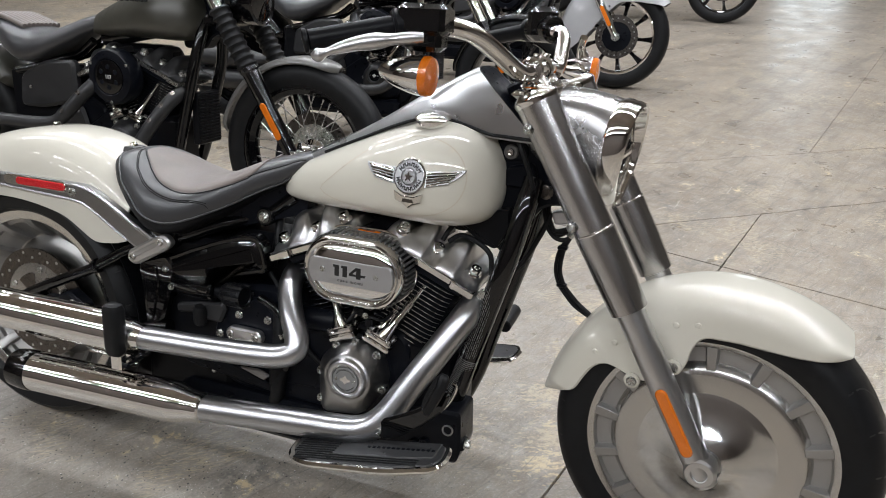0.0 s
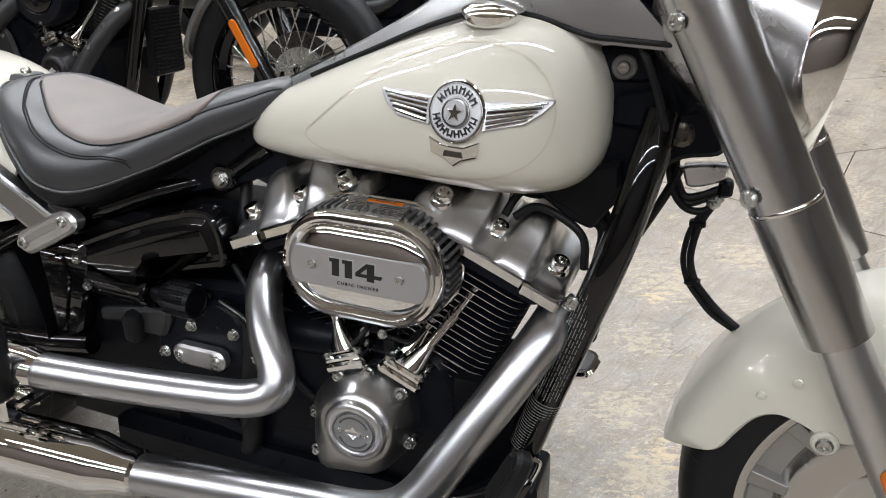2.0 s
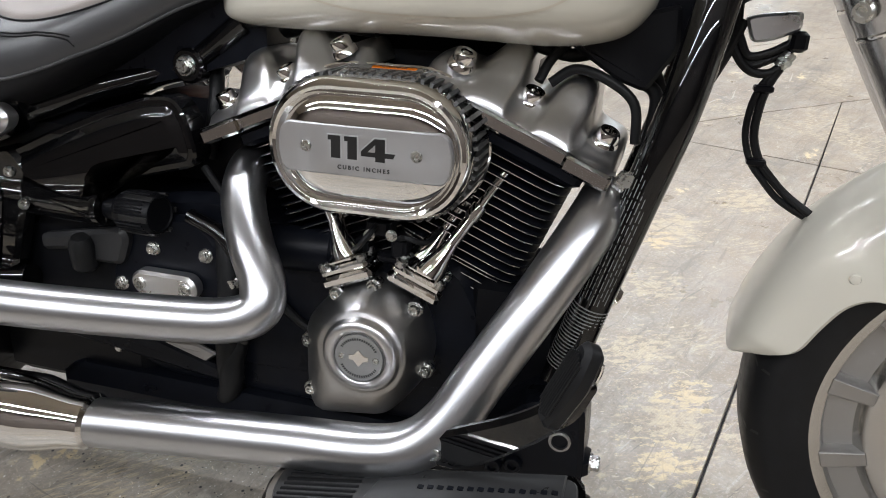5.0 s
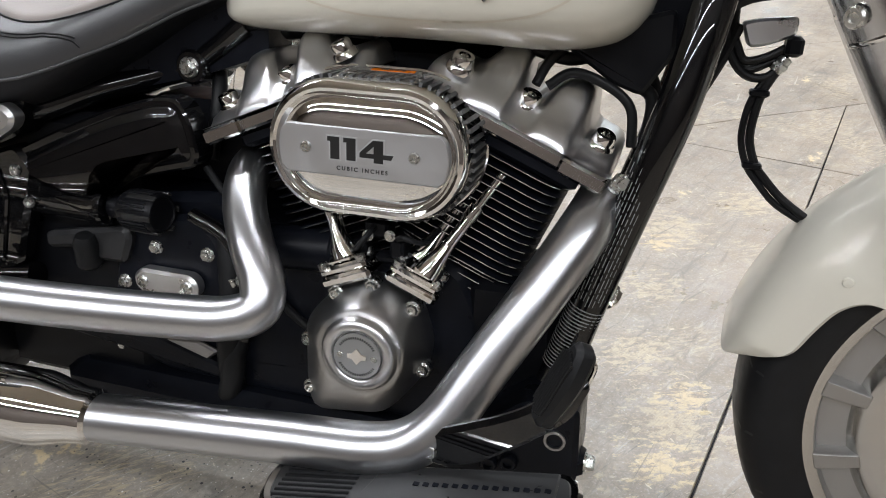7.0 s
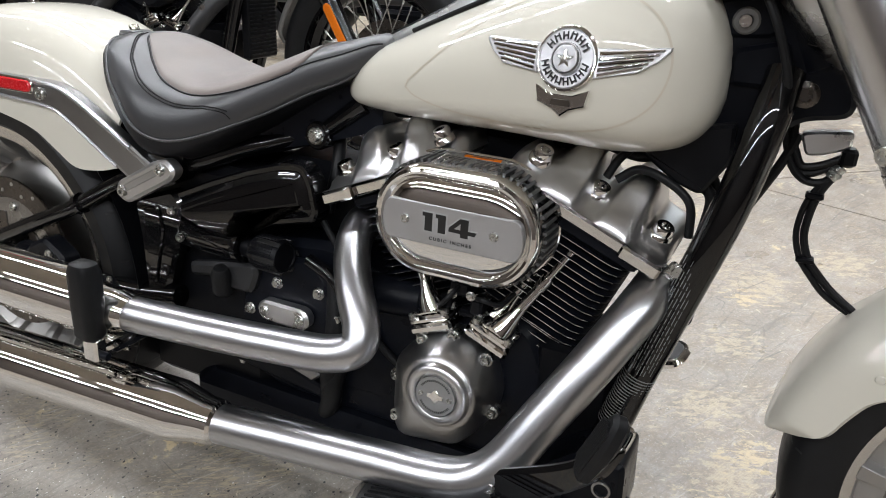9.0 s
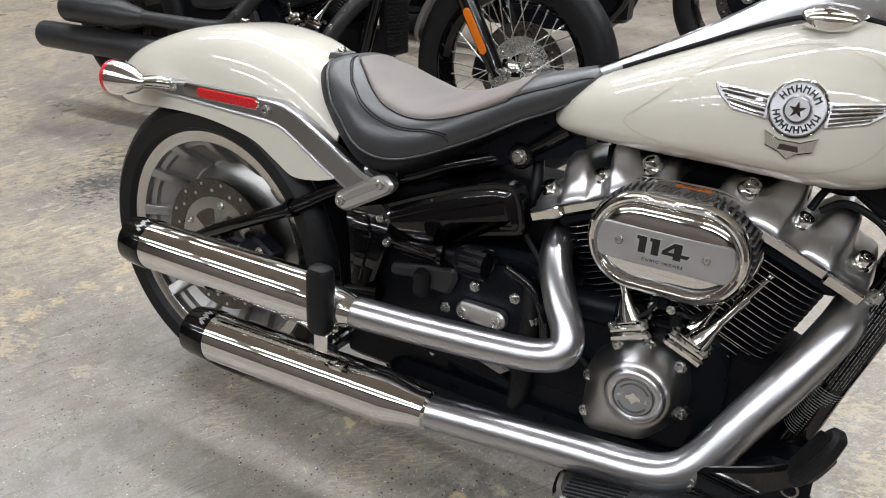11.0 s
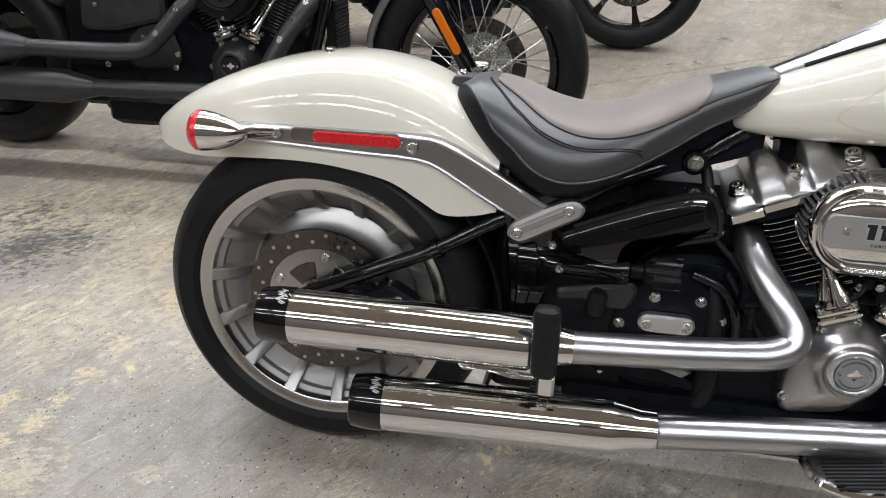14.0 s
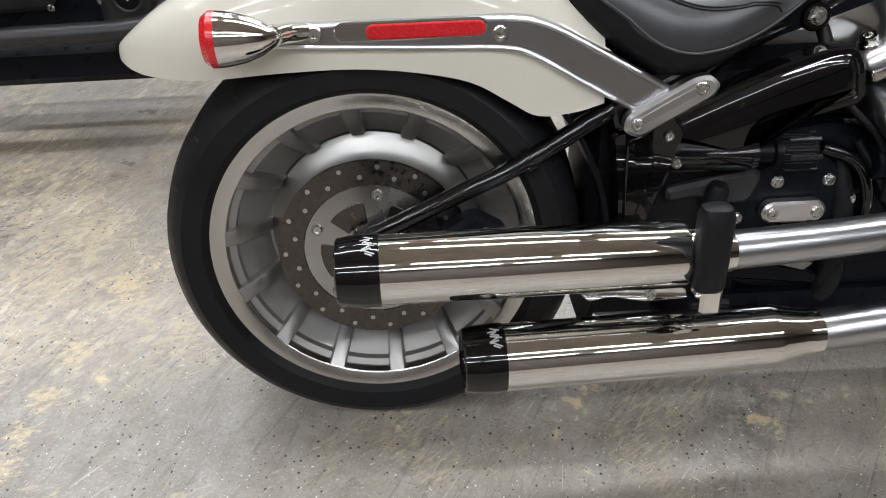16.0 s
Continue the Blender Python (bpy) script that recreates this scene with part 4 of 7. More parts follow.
dash, edging = [], []
for x, z, w, sl in spline([(0.735, 0.783, 0.013, 0.0), (0.84, 0.836, 0.028, 0.0), (0.92, 0.880, 0.042, 0.05), (1.00, 0.930, 0.057, 0.28), (1.06, 0.964, 0.069, 0.62), (1.10, 0.986, 0.075, 0.86), (1.125, 0.999, 0.078, 1.00), (1.138, 1.004, 0.079, 1.06)], 6):
    low = tank_top(min(1.160, x + sl * 0.09), w) - 0.004
    h, t = z - low, w * 0.72
    half = [(w, low), (w * 0.99, low + 0.25 * h), (w * 0.94, low + 0.5 * h), (w * 0.86, low + 0.78 * h), (t + 0.004, z - 0.009), (t, z - 0.004), (t - 0.006, z - 0.001), (t - 0.014, z), (t * 0.4, z + 0.002)]
    dash.append([V(x + sl * (z - b), -a, b) for a, b in half] + [V(x + sl * (z - b), a, b) for a, b in reversed(half)])
    edging.append((x + sl * (h - 0.008), -w - 0.001, low + 0.007))
part("dash_console", loft(dash, False), M_DASH, bike, "brushed metal tank console")
mid = sum(dash[-1], V(0, 0, 0)) / len(dash[-1])
part("console_end", loft([[p.lerp(mid, 0.03) for p in dash[-1]], [p.lerp(mid, 0.06) + V(-0.004, 0, 0) for p in dash[-1]]]), M_DULL, bike)
part("console_edging", tube(edging[3:-1:2], 0.0034, 8, 3), M_RUBBER, bike, "black rubber console edging")

# fork: right and left legs
def fork_at(z, y, dx=0.0):
    return V(1.300 + (0.945 - z) * 0.5774 + dx, y, z)


for y, side in ((-0.118, -1), (0.118, 1)):
    front("fork_cover", tube([fork_at(0.965, y), fork_at(0.85, y), fork_at(0.741, y)], [0.040, 0.0385, 0.0375], 32, 4), M_FORK, "brushed steel upper fork cover")
    front("fork_shroud", tube([fork_at(0.738, y), fork_at(0.66, y), fork_at(0.600, y)], [0.0385, 0.0375, 0.0355], 32, 4), M_FORK, "brushed steel fork shroud")
    front("fork_ring", tube([fork_at(0.742, y), fork_at(0.740, y), fork_at(0.737, y)], [0.0380, 0.0389, 0.0380], 32, 2), M_CHROME)
    front("fork_slider", tube([fork_at(0.62, y), fork_at(0.45, y), fork_at(0.31, y), fork_at(0.28, y)], [0.0275, 0.027, 0.026, 0.022], 28, 3), M_SATIN, "satin aluminium fork slider")
    front("axle_clamp", lathe([(0.026, -0.03), (0.030, -0.025), (0.030, 0.022), (0.026, 0.027), (0.016, 0.027), (0.015, 0.016), (0.0005, 0.016)], (FRONT[0], y, FRONT[2]), (0, side, 0), 28), M_SATIN)
for z in (0.925, 0.757):
    p = fork_at(z, -0.118)
    front("cover_bolt", bolt(p + V(-0.024, -0.0335, -0.008), (-0.55, -0.83, -0.05), 0.010, 0.006), M_STEEL)
front("fork_reflector", moved(plate(stadium(0, 0, 0.071, 0.0115), 0, -0.007, 0.003), Matrix.Translation(fork_at(0.405, -0.143)) @ Matrix.Rotation(radians(60), 4, "Y")), M_ORANGE, "amber fork reflector")

# headlamp nacelle
NAC = spline([(1.245, 0.963, 0.88, 0.070), (1.285, 0.977, 0.835, 0.088), (1.330, 0.978, 0.800, 0.082), (1.373, 0.971, 0.772, 0.080), (1.409, 0.963, 0.757, 0.087)], 6)


def soft_box(x, top, low, w, n=40, e=0.45, lean=0.0, taper=0.0):
    out, mid, h = [], (top + low) / 2, (top - low) / 2
    for k in range(n):
        a = 2 * math.pi * k / n
        c, s = math.cos(a), math.sin(a)
        z = h * math.copysign(abs(s) ** e, s)
        out.append(V(x + lean * z, w * (1 - taper * max(0.0, -z / h) ** 1.3 - 0.3 * taper * max(0.0, z / h) ** 3) * math.copysign(abs(c) ** e, c), mid + z))
    return out


front("headlamp_nacelle", loft([soft_box(*q, e=0.62, lean=0.15, taper=0.38 * k / (len(NAC) - 1)) for k, q in enumerate(NAC)]), M_NACELLE, "brushed steel headlamp nacelle")
BEZ = [(1.400, 0.965, 0.755, 0.088), (1.407, 0.968, 0.752, 0.091), (1.420, 0.966, 0.754, 0.090), (1.433, 0.963, 0.757, 0.087), (1.442, 0.960, 0.761, 0.083), (1.445, 0.956, 0.766, 0.080), (1.442, 0.951, 0.771, 0.077), (1.410, 0.942, 0.780, 0.072)]
front("headlamp_bezel", loft([soft_box(*q, e=0.66, lean=0.15, taper=0.38) for q in BEZ], False), M_CHROME, "chrome headlamp bezel")
front("headlamp_lens", loft([soft_box(*q, e=0.8, lean=0.15, taper=0.38) for q in [(1.411, 0.943, 0.779, 0.073), (1.422, 0.925, 0.80, 0.056), (1.428, 0.880, 0.84, 0.022)]]), M_GLASS, "clear headlamp lens")
front("headlamp_bar", box((1.430, 0, 0.862), (0.010, 0.11, 0.012), 0.003), M_CHROME)
for y in (-0.118, 0.118):
    front("fork_cap", tube([fork_at(0.962, y), fork_at(0.972, y), fork_at(0.980, y)], [0.041, 0.042, 0.034], 28, 3), M_CHROME)
front("top_clamp", join(box((1.275, 0, 0.972), (0.075, 0.25, 0.014), 0.006), box((1.255, 0, 0.979), (0.05, 0.12, 0.012), 0.005)), M_CHROME, "chrome fork top clamp")

# front fender
ffa = [(171, 0.335), (169, 0.315), (167, 0.298), (163, 0.281), (156, 0.277), (149, 0.274), (144, 0.262), (141, 0.240), (138, 0.208), (133, 0.190), (124, 0.186), (112, 0.190), (107, 0.205), (104, 0.228), (101, 0.246), (97, 0.257), (90, 0.258), (78, 0.263), (70, 0.272), (63, 0.286), (55, 0.314), (52, 0.333)]
rings = []
for a, r in spline(ffa, 4):
    ca, sa = math.cos(radians(a)), math.sin(radians(a))
    end = min(1.0, abs(a - 51.0) / 7, abs(a - 172) / 7) ** 0.5
    w = 0.092 * (0.55 + 0.45 * end)
    row = []
    for k in range(25):
        b = math.pi * k / 24
        c, s = math.cos(b), math.sin(b)
        rr = r + (0.341 + 0.004 * max(0.0, (a - 140) / 34) - r) * s ** 0.6
        row.append(V(FRONT[0] + rr * ca, -w * math.copysign(abs(c) ** 0.55, c), FRONT[2] + rr * sa))
    row2 = [V(p.x - 0.004 * ca, p.y * 0.96, p.z - 0.004 * sa) for p in reversed(row)]
    rings.append(row + row2)
front("front_fender", loft(rings), M_WHITE, "cream white front fender")
for a, r in ((143, 0.290), (134, 0.282), (108, 0.280), (100, 0.279)):
    front("fender_rivet", lathe([(0.006, 0), (0.005, 0.002), (0.0005, 0.003)], (FRONT[0] + r * math.cos(radians(a)), -0.0915, FRONT[2] + r * math.sin(radians(a))), (0, -1, 0), 12), M_WHITE)
for a, r in ((139, 0.203), (114, 0.199)):
    p = V(FRONT[0] + r * math.cos(radians(a)), 0, FRONT[2] + r * math.sin(radians(a)))
    front("fender_lug", rod(p + V(0, -0.07, 0), p + V(0, -0.098, 0), 0.016, 20), M_WHITE)
    front("fender_bolt", bolt(p + V(0, -0.097, 0), r=0.010, h=0.006), M_STEEL)

# ---- drive train, shared by the cruisers in the row ----
CRANK = V(0.935, 0, 0.30)


def fin_shape():
    n = 5
    rows = [(0.083, -0.0011), (0.0845, -0.0005), (0.0845, 0.0005), (0.083, 0.0011)]
    return loft([[V(*q, z) for q in rounded([(-w, -w - 0.008), (w, -w - 0.008), (w, w + 0.008), (-w, w + 0.008)], 0.035, n)] for w, z in rows])


def polar_dome(outline, c, levels, n=80):
    """A smooth dome from an outline to rings round c; levels: (share of the outline, radius, y)."""
    poly = [V(p[0] - c[0], 0, p[1] - c[1]) for p in outline]
    reach = []
    for k in range(n):
        a = 2 * math.pi * k / n
        d, best = (math.cos(a), math.sin(a)), 0.05
        for p, q in zip(poly, poly[1:] + poly[:1]):
            ex, ez = q.x - p.x, q.z - p.z
            det = ex * d[1] - ez * d[0]
            if abs(det) > 1e-9:
                u = (p.z * d[0] - p.x * d[1]) / det
                far = (p.x + u * ex) * d[0] + (p.z + u * ez) * d[1]
                if 0 <= u <= 1 and far > 0:
                    best = far
        reach.append((d, best))
    return loft([[V(c[0] + d[0] * (r + (b - r) * s), y, c[1] + d[1] * (r + (b - r) * s)) for d, b in reach] for s, r, y in levels])


def engine(owner, bright, cover, detail=True):
    """A 45 degree twin: case, finned cylinders, heads, rocker covers, push rods and the cam cover."""
    case = [(0.52, 0.24), (0.60, 0.205), (0.98, 0.205), (1.05, 0.25), (1.06, 0.36), (1.02, 0.44), (0.86, 0.44), (0.80, 0.43)]
    part("crankcase", plate(rounded(case, 0.03), -0.085, 0.12, 0.012), M_DULL, owner, "black engine crankcase")
    gearbox = [(0.50, 0.30), (0.52, 0.235), (0.72, 0.225), (0.80, 0.30), (0.80, 0.44), (0.70, 0.485), (0.58, 0.47), (0.50, 0.40)]
    part("gearbox", plate(rounded(gearbox, 0.03), -0.080, 0.12, 0.012), M_DULL, owner)
    part("oil_pan", box((0.74, -0.02, 0.165), (0.60, 0.20, 0.10), 0.02), M_DULL, owner)
    part("lower_case", box((0.73, 0.02, 0.215), (0.68, 0.165, 0.16), 0.02), M_DULL, owner)
    part("battery_box", box((0.452, 0.0, 0.37), (0.255, 0.18, 0.40), 0.015), M_PLASTIC, owner)
    part("regulator", box((1.085, -0.02, 0.30), (0.13, 0.13, 0.26), 0.02), M_PLASTIC, owner)
    part("intake_duct", box((0.93, 0.02, 0.64), (0.30, 0.09, 0.10), 0.02), M_PLASTIC, owner)
    part("fuse_box", box((0.67, 0.03, 0.53), (0.24, 0.12, 0.12), 0.015), M_PLASTIC, owner)
    fin = None
    for s, tilt in ((1, 22.5), (-1, -22.5)):
        m = Matrix.Translation(CRANK) @ Matrix.Rotation(radians(tilt), 4, "Y")
        part("cylinder", moved(rod((0, 0, 0.08), (0, 0, 0.31), 0.066, 32), m), M_DULL, owner)
        for k in range(17):
            h = 0.125 + 0.0108 * k
            mm = m @ Matrix.Translation((0.010, 0, h)) @ Matrix.Diagonal((0.92 if k < 4 else 1, 0.85 if k < 4 else 1, 1, 1))
            if fin is None:
                fin = part("cooling_fin", fin_shape(), M_DULL, owner, "black cooling fin with a bright machined edge")
                fin.data.materials.append(M_FIN_EDGE)
                for p in fin.data.polygons:
                    p.material_index = 1 if p.normal.y < -0.6 else 0
                fin.matrix_local = mm
            else:
                again(fin, m=mm)
        part("cylinder_head", moved(box((0.010, 0, 0.3125), (0.180, 0.19, 0.022), 0.006), m), M_DULL, owner)
        # along the cover: place, top, shoulder line, half width
        prof = [(-0.106, 0.352, 0.348, 0.096), (-0.102, 0.363, 0.357, 0.102), (-0.090, 0.371, 0.363, 0.105), (-0.064, 0.373, 0.364, 0.107), (-0.054, 0.381, 0.367, 0.108), (-0.042, 0.401, 0.371, 0.109),
                (-0.025, 0.408, 0.373, 0.110), (-0.010, 0.403, 0.372, 0.110), (-0.001, 0.378, 0.365, 0.109), (0.011, 0.367, 0.360, 0.109), (0.023, 0.376, 0.364, 0.109), (0.034, 0.400, 0.371, 0.110),
                (0.052, 0.407, 0.372, 0.110), (0.068, 0.401, 0.370, 0.110), (0.078, 0.377, 0.361, 0.111), (0.086, 0.365, 0.353, 0.117), (0.112, 0.362, 0.352, 0.118), (0.121, 0.358, 0.350, 0.115), (0.126, 0.350, 0.346, 0.104)]
        rings = []
        half = [(0.0, 1.0), (0.28, 1.0), (0.43, 0.92), (0.54, 0.70), (0.62, 0.40), (0.69, 0.12), (0.74, -0.08), (0.77, -0.42), (0.84, -1.0), (0.91, -1.65), (0.97, -2.3), (0.995, -2.75), (1.0, -3.2)]
        turn = (lambda q: q) if s > 0 else (lambda q: 0.012 - q)
        for u, top, sh, w in spline(prof, 4):
            row = []
            for c, q in half + [(-c, q) for c, q in half[:0:-1]]:
                row.append(V(turn(u), w * c, max(0.3405, sh + ((top - sh) if q > 0 else 0.010) * q)))
            rings.append(row)
        part("rocker_cover", moved(loft(rings), m), cover, owner, "rocker cover with two humps", 45)
        part("head_rail", moved(join(box((turn(0.000), 0, 0.3305), (0.20, 0.215, 0.017), 0.003), box((turn(0.098), 0, 0.3300), (0.054, 0.232, 0.018), 0.003)), m), bright, owner, "polished head rail")
        for u, y, hh in ((-0.072, -0.080, 0.364), (0.010, -0.068, 0.359), (0.100, -0.066, 0.357)):
            part("cover_bolt", lathe([(0.0165, -0.002), (0.0150, 0.004), (0.0128, 0.006), (0.0124, 0.014), (0.0110, 0.016), (0.0068, 0.016), (0.0064, 0.009), (0.0005, 0.0085)], m @ V(turn(u), y, hh), m.to_3x3() @ V(0, -0.30, 1), 20), bright, owner)
        # push rods and lifter block
        foot = V(0.894 if s < 0 else 0.974, -0.112, 0.418)
        way = (m.to_3x3() @ V(0, 0, 1)).normalized()
        fw = Matrix((way.cross(V(0, 1, 0)).normalized(), V(0, 1, 0), way)).transposed().to_4x4()
        fw.translation = foot
        block = part("lifter_block", join(moved(box((0, 0, 0.0), (0.066, 0.044, 0.014), 0.004), fw), moved(box((0, 0, 0.0120), (0.063, 0.041, 0.012), 0.004), fw), moved(box((0, 0, 0.022), (0.040, 0.036, 0.014), 0.006), fw)), M_CHROME, owner, "chrome lifter block")
        for v in (-0.025, 0.025):
            for y in (-0.013, 0.013):
                part("lifter_bolt", lathe([(0.0065, 0), (0.0065, 0.008), (0.005, 0.009)], fw @ V(v, y, 0.015), way, 12), M_STEEL, block)
        for v in (-0.013, 0.013):
            a, b = fw @ V(v * 0.7, v, 0.024), V(1.052 - 0.85 * v, -0.068 + v, 0.552) if s > 0 else V(0.842 + 0.85 * v, -0.085 + v, 0.560)
            d = b - a
            part("push_rod_tube", join(lathe([(0.0165, 0), (0.0155, 0.010), (0.0095, 0.032), (0.0080, 0.042)], a, d, 18), rod(a, a + d * 0.62, 0.0072, 16), lathe([(0.0088, 0), (0.0092, 0.004), (0.0092, 0.014), (0.0088, 0.018)], a + d * 0.55, d, 16), rod(a + d * 0.6, b, 0.0056, 16)),
                 M_CHROME, owner, "chrome push rod tube")
    # cam cover
    out = [(0.833, 0.350), (0.858, 0.380), (0.887, 0.403), (0.921, 0.416), (0.957, 0.404), (0.980, 0.382), (0.994, 0.334), (0.987, 0.295), (0.960, 0.258), (0.936, 0.232), (0.838, 0.218), (0.832, 0.262)]
    c = (0.9235, -0.152, 0.339)
    cam = part("cam_cover", polar_dome(rounded(out, 0.022, 5), (c[0], c[2]), [(1, 0, -0.085), (1, 0, -0.106), (0.985, 0.04, -0.113), (0.90, 0.04, -0.120), (0.72, 0.044, -0.132), (0.5, 0.046, -0.143), (0.28, 0.048, -0.152), (0.10, 0.049, -0.157),
                                                                               (0, 0.0485, -0.1585), (0, 0.0465, -0.161), (0, 0.045, -0.165), (0, 0.0425, -0.168), (0, 0.037, -0.1690), (0, 0.0325, -0.1685), (0, 0.0305, -0.1665), (0, 0.0300, -0.162)]), cover, owner, "round cam cover with a lettered medallion", 60)
    med = part("medallion", lathe([(0.0293, 0.008), (0.0293, 0.0150), (0.0288, 0.0158), (0.0005, 0.0158)], c, (0, -1, 0), 48), M_MEDAL if cover is not M_PIPE else M_BLACK, cam)
    ink = M_INK_SHADE if cover is not M_PIPE else M_PRINT
    for x in (-0.021, 0.021):
        part("medallion_screw", bolt((c[0] + x, c[1] - 0.0155, c[2]), r=0.0038, h=0.002), M_STEEL, med)
    if detail:
        for a0, n in ((30, 18), (210, 18)):
            for k in range(n):
                a = radians(a0 + k * 7)
                q = [(c[0] + r * math.cos(a + t), c[2] + r * math.sin(a + t)) for r, t in ((0.0222, -0.036), (0.0252, -0.036), (0.0252, 0.036), (0.0222, 0.036))]
                part("medallion_mark", plate(q, c[1] - 0.0155, c[1] - 0.0162, 0.0002), ink, med)
    part("medallion_crest", plate([(c[0] - 0.012, c[2] - 0.003), (c[0] - 0.006, c[2] - 0.004), (c[0], c[2] - 0.011), (c[0] + 0.006, c[2] - 0.004), (c[0] + 0.012, c[2] - 0.003), (c[0] + 0.012, c[2] + 0.003),
                                   (c[0] + 0.006, c[2] + 0.004), (c[0], c[2] + 0.011), (c[0] - 0.006, c[2] + 0.004), (c[0] - 0.012, c[2] + 0.003)], c[1] - 0.0155, c[1] - 0.0168, 0.0004), M_PRINT if cover is M_PIPE else M_CHROME, med)
    for x, z in ((0.876, 0.392), (0.923, 0.408), (0.974, 0.387), (0.989, 0.309), (0.838, 0.323), (0.840, 0.256)):
        part("cover_bolt", join(rod((x, -0.105, z), (x, -0.121, z), 0.0100, 18), bolt((x, -0.120, z), r=0.0072, h=0.006)), M_STEEL, cam)


def tubes_of_frame(owner):
    for y in (-0.085, 0.085):
        part("down_tube", tube([(1.264, y * 0.40, 0.795), (1.257, y * 0.75, 0.738), (1.236, y, 0.636), (1.205, y, 0.527), (1.174, y, 0.42), (1.137, y, 0.29), (1.085, y * 0.9, 0.20), (0.97, y * 0.7, 0.165), (0.60, y * 0.6, 0.165), (0.47, y * 0.6, 0.22), (0.42, y * 0.7, 0.36), (0.43, y, 0.50)], 0.0217, 24, 6), M_BLACK, owner, "gloss black frame tube")
        part("seat_rail", tube([(0.40, y * 1.35, 0.560), (0.46, y * 1.15, 0.575), (0.53, y * 0.75, 0.602), (0.60, y * 0.35, 0.622), (0.65, y * 0.3, 0.640), (0.72, y * 0.3, 0.69)], 0.0165, 16, 5), M_BLACK, owner)
    part("back_bone", tube([(1.25, 0, 0.85), (1.10, 0, 0.77), (0.9, 0, 0.725), (0.76, 0, 0.70)], 0.030, 18, 5), M_BLACK, owner)
    part("steering_head", join(rod((1.215, 0, 0.985), (1.305, 0, 0.80), 0.036, 24), plate(rounded([(1.15, 0.85), (1.27, 0.90), (1.335, 0.80), (1.345, 0.752), (1.285, 0.742), (1.25, 0.690), (1.15, 0.69)], 0.02), -0.030, 0.030, 0.006), plate(rounded([(1.205, 0.815), (1.262, 0.830), (1.272, 0.80), (1.25, 0.775), (1.205, 0.775)], 0.01), -0.028, -0.040, 0.005)), M_DULL, owner)


engine(bike, M_CHROME, M_SATIN)
tubes_of_frame(bike)

# air cleaner
AC = (0.926, 0.577)
part("back_plate", plate(stadium(AC[0], AC[1], 0.122, 0.084, 24), -0.088, -0.095, 0.002), M_CHROME, bike)
part("air_filter", plate(stadium(AC[0], AC[1], 0.105, 0.065, 20), -0.08, -0.145, 0.002), M_PLASTIC, bike, "pleated black air filter")
pl = stadium(AC[0], AC[1], 0.1145, 0.0740, 24)
pleat = None
for i in range(len(pl)):
    a, b = np.array(pl[i - 1]), np.array(pl[i])
    if np.linalg.norm(b - a) > 0.03:
        pieces = [(a + (b - a) * t) for t in np.linspace(0.12, 0.9, 7)]
    else:
        pieces = [(a + b) / 2]
    d = (b - a) / np.linalg.norm(b - a)
    for p in pieces:
        mm = Matrix.Translation((p[0], -0.116, p[1])) @ Matrix.Rotation(-math.atan2(d[1], d[0]), 4, "Y")
        if pleat is None:
            pleat = part("pleat", loft([[V(-0.0024, y, -0.004), V(0.0024, y, -0.004), V(0.0007, y, 0.0035), V(-0.0007, y, 0.0035)] for y in (-0.022, 0.022)]), M_PLEAT, bike)
            pleat.matrix_local = mm
        else:
            again(pleat, m=mm)
rings = []
for f, y in ((0.0, -0.134), (0.0, -0.146), (0.0015, -0.151), (0.005, -0.1555), (0.009, -0.157), (0.0125, -0.1555), (0.0145, -0.152), (0.017, -0.1500), (0.019, -0.1515), (0.023, -0.1540), (0.029, -0.1568), (0.037, -0.1590), (0.047, -0.1602), (0.055, -0.1605)):
    rings.append([V(x, y, z) for x, z in stadium(AC[0], AC[1], 0.115 - f, 0.0745 - f, 24)])
cover = part("air_cleaner_cover", loft(rings), M_CHROME, bike, "chrome oval air cleaner cover", 25)
band = [q for q in stadium(AC[0], AC[1], 0.0965, 0.0570, 40) if abs(q[1] - AC[1]) < 0.0275]
right = sorted([q for q in band if q[0] > AC[0]], key=lambda q: q[1])
left = sorted([q for q in band if q[0] < AC[0]], key=lambda q: -q[1])
part("name_plate", plate(rounded([(AC[0] + 0.087, AC[1] - 0.027)] + right[1:-1] + [(AC[0] + 0.087, AC[1] + 0.027), (AC[0] - 0.087, AC[1] + 0.027)] + left[1:-1] + [(AC[0] - 0.087, AC[1] - 0.027)], 0.004, 3), -0.150, -0.1615, 0.0015), M_PLATE, cover, "silver grey name plate")
one = [(0.0, 0.0), (0.0105, 0.0), (0.0105, 0.028), (-0.0035, 0.028), (-0.0035, 0.022), (0.0, 0.022)]
four = [(0.0, 0.0055), (0.0, 0.0115), (0.015, 0.028), (0.0265, 0.028), (0.0265, 0.0115), (0.038, 0.0115), (0.0355, 0.0055), (0.0265, 0.0055), (0.0265, 0.0), (0.0160, 0.0), (0.0160, 0.0055)]
for shape, x0 in ((one, -0.0350), (one, -0.0165), (four, -0.0015)):
    o = [(AC[0] + x0 + x, AC[1] - 0.008 + 0.86 * z) for x, z in shape]
    part("number_edge", plate(inset(o, -0.0013), -0.1610, -0.1620, 0.0002), M_PRINT, cover)
    part("number", plate(o, -0.1612, -0.1626, 0.0002), M_INK_SHADE, cover)
part("number_eye", plate([(AC[0] + x - 0.0015, AC[1] - 0.008 + 0.86 * z) for x, z in ((0.0160, 0.0115), (0.0160, 0.0205), (0.0078, 0.0115))], -0.1620, -0.1632, 0.0001), M_PLATE, cover)
